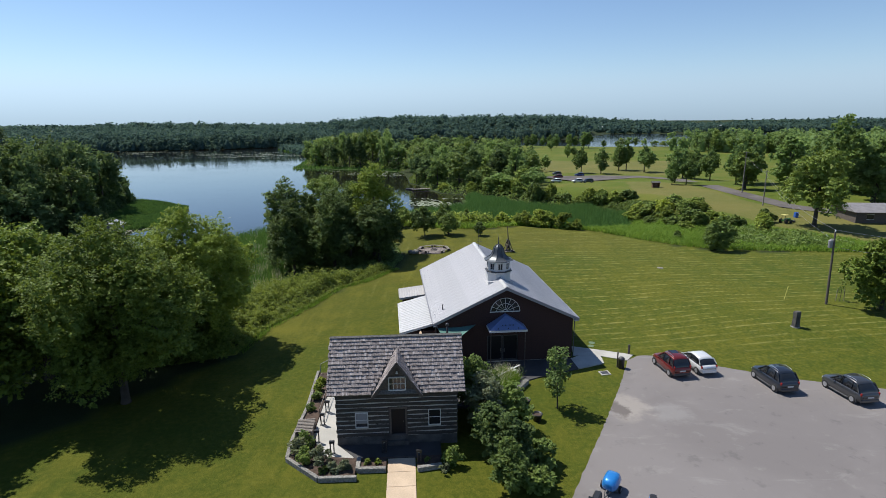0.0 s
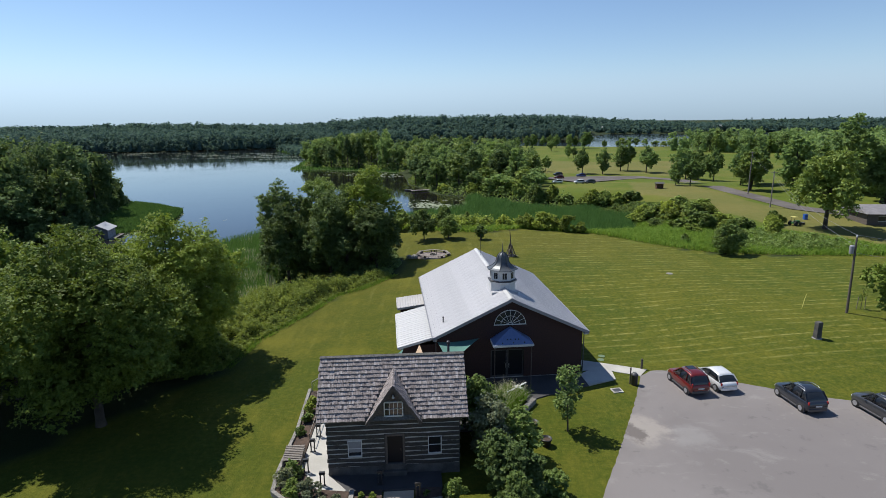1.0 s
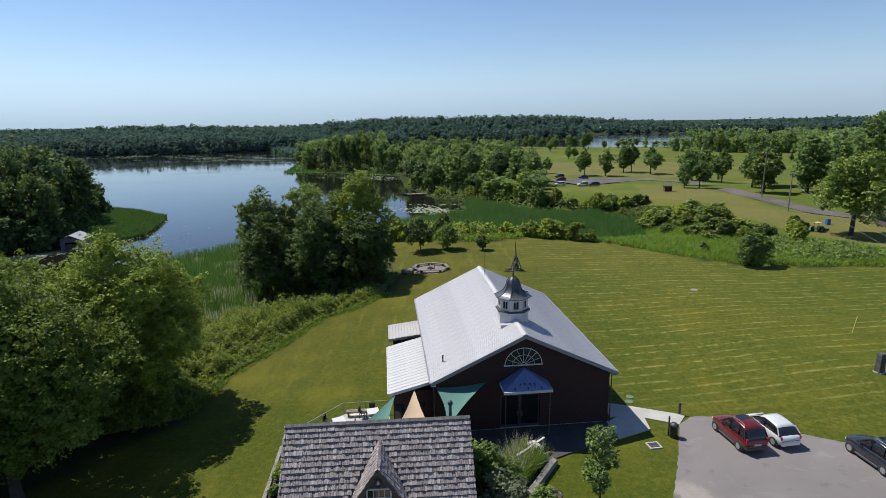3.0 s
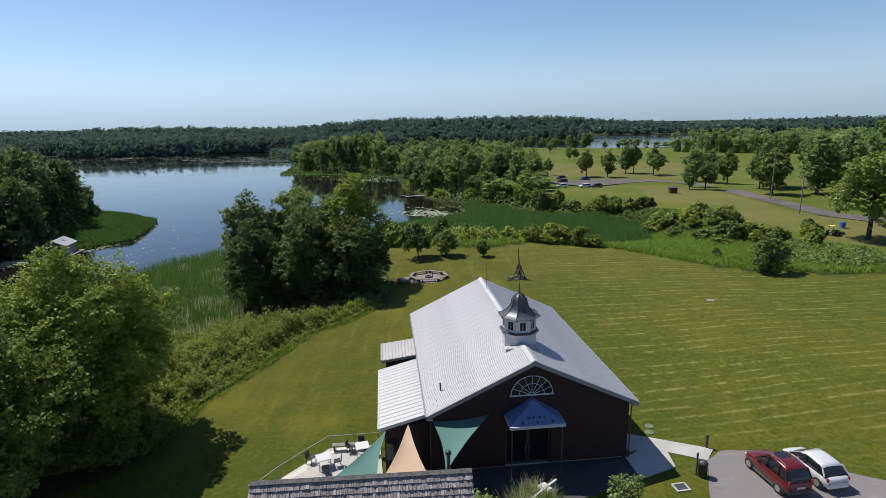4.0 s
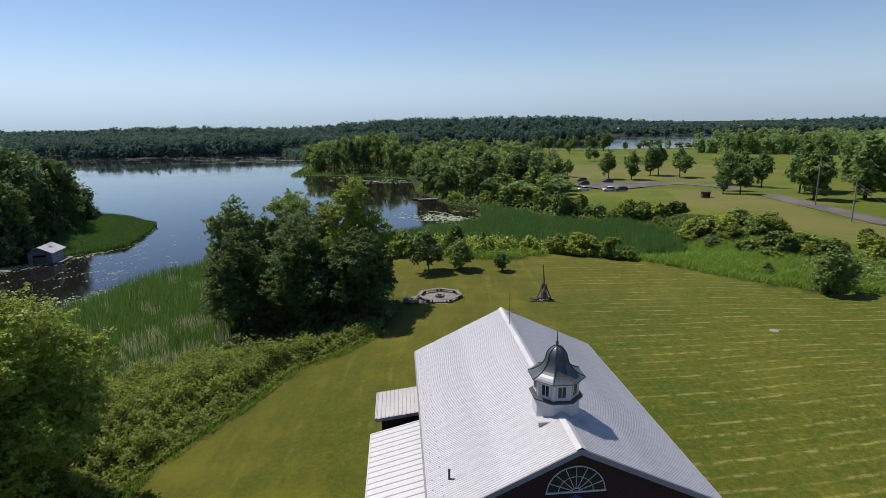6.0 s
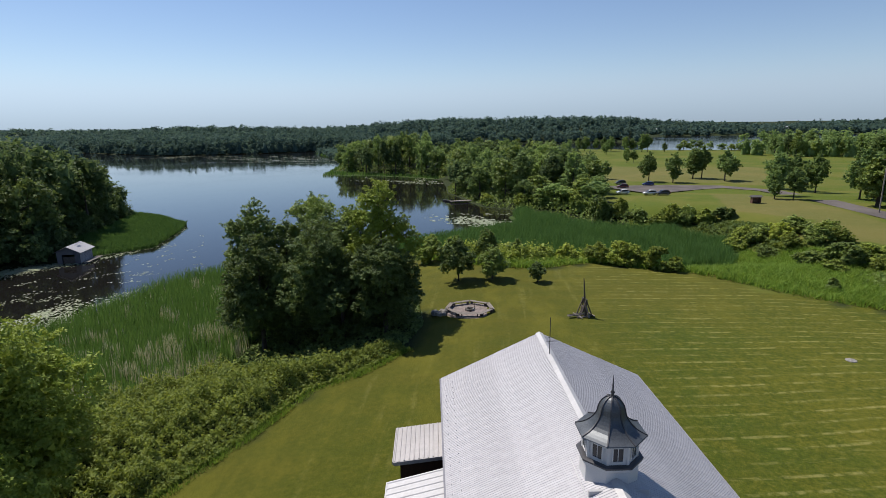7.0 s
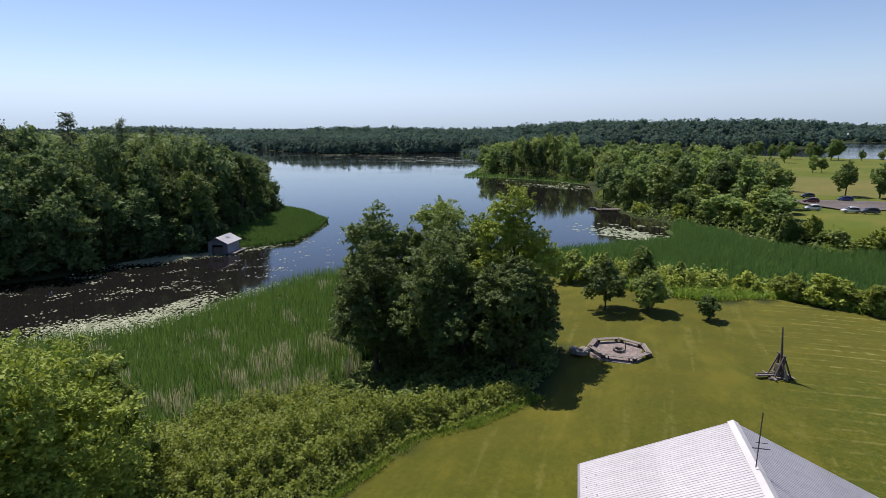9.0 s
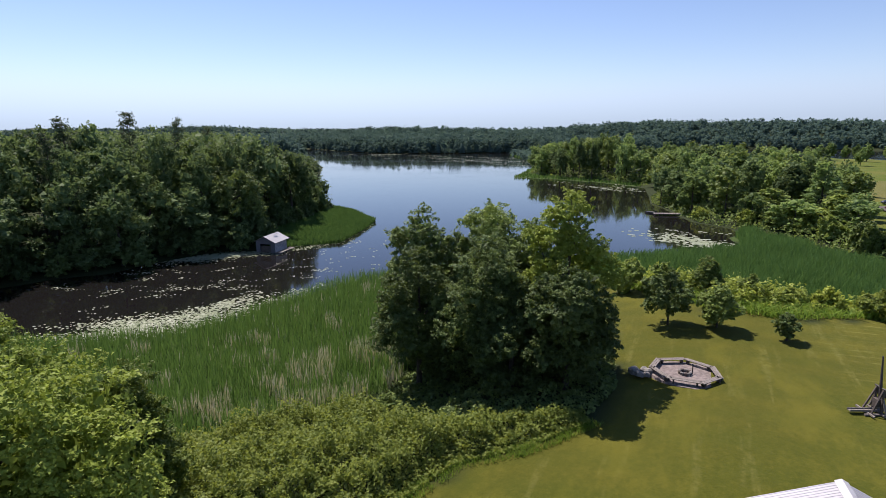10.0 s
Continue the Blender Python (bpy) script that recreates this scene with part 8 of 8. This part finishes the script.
# ---- on the water ----
def boathouse():
    t = thing("boathouse", pose(-79, 127.7, WATER_Z, 0, 0, 12), "small grey boathouse with a pale metal roof", "boathouse")
    w, d, e, r = 2.05, 2.35, 2.35, 3.35
    s = Shape()
    slab_xz(s, [(-w, -0.8), (-1.15, -0.8), (-1.15, 1.75), (1.15, 1.75), (1.15, -0.8), (w, -0.8), (w, e), (0, r - 0.08), (-w, e)], -d, -d + 0.12)
    slab_xz(s, [(-w, -0.8), (w, -0.8), (w, e), (0, r - 0.08), (-w, e)], d - 0.12, d)
    s.box(-w, -d + 0.12, -0.8, -w + 0.12, d - 0.12, e).box(w - 0.12, -d + 0.12, -0.8, w, d - 0.12, e)
    # wall grey darkened in colour for the shaded front; side boards stay lighter
    wl = part("wall", s, plain("shaded_boards", (0.11, 0.11, 0.125), 0.8, vary=0.2), t, "grey board walls darkened for the shaded front")
    for k in range(9):
        z = 0.1 + k * 0.25
        part("board_joint", Shape().box(w, -d + 0.1, z, w + 0.015, d - 0.1, z + 0.22), plain("grey_board_face", (0.33, 0.32, 0.34), 0.8) if k == 0 else bpy.data.materials["grey_board_face"], wl)
    for sx in (-1, 1):
        an = math.atan2(r - e, w)
        me = ribbed_panel("roof_sheet", w / math.cos(an) + 0.5, 2 * d + 0.9, ROOF_WHITE, 12, 0.03)
        part("roof_sheet", me, None, t, m=pose(0, -d - 0.45 if sx < 0 else d + 0.45, r, 0, 0, 0 if sx < 0 else 180) @ Matrix.Rotation(-an, 4, 'Y'))
    part("door", Shape().box(-1.13, -d + 0.3, -0.6, 1.13, -d + 0.36, 1.3), WOOD_DARK, t, "dark open boat door")
    deck = thing("dock", pose(-75.8, 128.1, WATER_Z, 0, 0, 12), "weathered plank dock beside the boathouse", "dock")
    for k in range(22):
        part("plank", Shape().box(-0.6, -2.6 + k * 0.24, 0.30, 0.6, -2.6 + k * 0.24 + 0.21, 0.36), WOOD_GREY, deck)
    for x in (-0.5, 0.5):
        for y in (-2.4, 0.0, 2.4):
            part("pile", Shape().tube([(x, y, -1.4), (x, y, 0.30)], 0.08, 8), WOOD_DARK, deck)


boathouse()


def pond_dock():
    t = thing("dock", pose(-9.7, 209.8, WATER_Z, 0, 0, 20), "pale plank dock running out into the pond", "dock")
    for k in range(24):
        part("plank", Shape().box(-3.0 + k * 0.3, -0.9, 0.40, -3.0 + k * 0.3 + 0.27, 0.9, 0.58), WOOD_GREY, t)
    for x in (-2.8, 0.0, 2.8):
        for y in (-0.7, 0.7):
            part("pile", Shape().tube([(x, y, -1.4), (x, y, 0.40)], 0.09, 8), WOOD_DARK, t)
    b = thing("rowing_boat", pose(-13.7, 212.4, WATER_Z, 0, 0, 60), "small dark boat moored at the dock", "boat")
    part("hull", loft([[(-w_, y, 0.42), (w_, y, 0.42), (w_ * 0.8, y, 0.0), (0, y, -0.12), (-w_ * 0.8, y, 0.0)] for y, w_ in ((-1.7, 0.5), (-0.5, 0.66), (0.6, 0.62), (1.5, 0.28), (1.9, 0.05))]), TRIM_DARK, b)
    part("motor", Shape().cbox(-0.15, -1.95, 0.3, 0.15, -1.68, 0.9, None, 0.04), BLACK, b)
    part("thwart", Shape().box(-0.6, -0.4, 0.425, 0.6, -0.1, 0.46), WOOD_GREY, b)


pond_dock()

# ---- park edge ----
def kiosk():
    t = thing("park_kiosk", on_land(66.7, 174.2, 8, 0.74), "small brown notice kiosk beside the road", "kiosk")
    mat = plain("brown_boards", (0.14, 0.075, 0.05), 0.8, vary=0.25)
    part("wall", Shape().box(-1.5, 0.2, 0, 1.5, 0.35, 2.1).box(-1.5, -0.9, 0, -1.35, 0.2, 2.1).box(1.35, -0.9, 0, 1.5, 0.2, 2.1), mat, t)
    part("roof", Shape().add([(-1.9, -1.2, 2.1), (1.9, -1.2, 2.1), (1.9, 0.8, 2.1), (-1.9, 0.8, 2.1), (-1.9, -0.2, 2.7), (1.9, -0.2, 2.7)], [(0, 1, 5, 4), (2, 3, 4, 5), (0, 4, 3), (1, 2, 5), (3, 2, 1, 0)]), SHAKE_OLD, t)


kiosk()


def tractor():
    t = thing("tractor", on_land(75.4, 119.8, -70, 0.8), "compact green tractor with a yellow canopy and loader", "tractor")
    grn = plain("tractor_green", (0.03, 0.13, 0.03), 0.5)
    part("body", Shape().cbox(-0.35, -0.2, 0.6, 0.35, 1.6, 1.25, None, 0.06).cbox(-0.4, -1.0, 0.55, 0.4, -0.2, 0.95, None, 0.05), grn, t)
    part("canopy", Shape().cbox(-0.65, -1.1, 2.25, 0.65, 0.3, 2.33, None, 0.03), plain("canopy_yellow", (0.55, 0.5, 0.16), 0.6), t, "pale yellow canopy")
    for x in (-0.5, 0.5):
        part("canopy_post", Shape().beam((x, -0.8, 0.9), (x, -0.8, 2.25), 0.06), BLACK, t)
        part("loader_arm", Shape().beam((x, 0.2, 1.3), (x, 2.4, 0.5), 0.1), grn, t)
        part("wheel", Shape().tube([(x * 1.4, -0.6, 0.6), (x * 2.0, -0.6, 0.6)], 0.6, 16), RUBBER, t)
        part("wheel", Shape().tube([(x * 1.3, 1.2, 0.4), (x * 1.7, 1.2, 0.4)], 0.4, 14), RUBBER, t)
    part("bucket", Shape().cbox(-0.8, 2.3, 0.15, 0.8, 2.9, 0.65, None, 0.04), BLACK, t)
    part("seat", Shape().cbox(-0.25, -0.8, 0.96, 0.25, -0.35, 1.08, None, 0.03), BLACK, t)


tractor()


def low_building():
    t = thing("low_building", on_land(103.9, 121.9, -6, 0.88), "long low dark building with a grey roof", "building")
    part("wall", Shape().box(-15, -4.5, -0.5, 15, 4.5, 2.8), WOOD_DARK, t)
    r = Shape()
    r.add([(-15.8, -5.3, 2.7), (15.8, -5.3, 2.7), (15.8, 5.3, 2.7), (-15.8, 5.3, 2.7), (-15.8, 0, 4.4), (15.8, 0, 4.4)], [(0, 1, 5, 4), (2, 3, 4, 5), (0, 4, 3), (1, 2, 5), (3, 2, 1, 0)])
    part("roof", r, plain("roof_grey", (0.20, 0.19, 0.20), 0.85, vary=0.15), t, "plain grey shingle roof")
    for k in range(6):
        w = part("window", Shape().box(-12.5 + k * 4.5, -4.54, 0.9, -11 + k * 4.5, -4.51, 2.1), GLASS, t)
        part("window_frame", Shape().box(-12.6 + k * 4.5, -4.56, 0.8, -10.9 + k * 4.5, -4.505, 0.9).box(-12.6 + k * 4.5, -4.56, 2.1, -10.9 + k * 4.5, -4.505, 2.2), TRIM_WHITE, w)


low_building()
bx = thing("portable_toilet", on_land(81.3, 125.6, 0, 0.6), "bright blue plastic cabin beside the building", "portable toilet")
part("cabin", Shape().cbox(-0.6, -0.6, 0, 0.6, 0.6, 1.9, None, 0.05), BIN_BLUE, bx)
part("roof", Shape().cbox(-0.63, -0.63, 1.9, 0.63, 0.63, 2.0, None, 0.08), BIN_BLUE, bx)
part("door", Shape().box(-0.4, -0.63, 0.1, 0.4, -0.605, 1.95), BIN_BLUE, bx)
for x, y, w, h, r in ((276, 1128, 24, 5, 4), (305, 1134, 11, 4, -6), (560, 1170, 20, 4, 3)):
    t = thing("shore_building", on_land(x, y, r, dz=3), "white building on the far wooded shore", "building", "buildings across the lake")
    part("wall", Shape().box(-w / 2, -8, -12, w / 2, 8, h), TRIM_WHITE, t)
    part("roof", Shape().add([(-w / 2 - 1, -9, h), (w / 2 + 1, -9, h), (w / 2 + 1, 9, h), (-w / 2 - 1, 9, h), (-w / 2 - 1, 0, h + 4), (w / 2 + 1, 0, h + 4)], [(0, 1, 5, 4), (2, 3, 4, 5), (0, 4, 3), (1, 2, 5), (3, 2, 1, 0)]), ROOF_WHITE, t)


def sapling():
    """A staked young tree on the lawn beside the utility pole."""
    t = thing("sapling", on_land(49.2, 64.6), "thin staked sapling on the lawn", "young tree")
    me, c, rad = crown_mesh("crown", np.random.default_rng(77), 0.5, 0.9, 2.6, 7, 160, 0.08, LEAF_LIGHT, 0.0, loose=0.6)
    part("trunk", Shape().tube([(0, 0, -0.1), (0.05, 0, 1.2), (0.02, 0.05, 2.5)], [0.03, 0.025, 0.01], 6), BARK, t)
    part("crown", me, LEAF_LIGHT, t)
    for sx in (-1, 1):
        part("stake", Shape().beam((sx * 0.5, 0, -0.2), (sx * 0.42, 0, 1.5), 0.05), WOOD_GREY, t)


sapling()
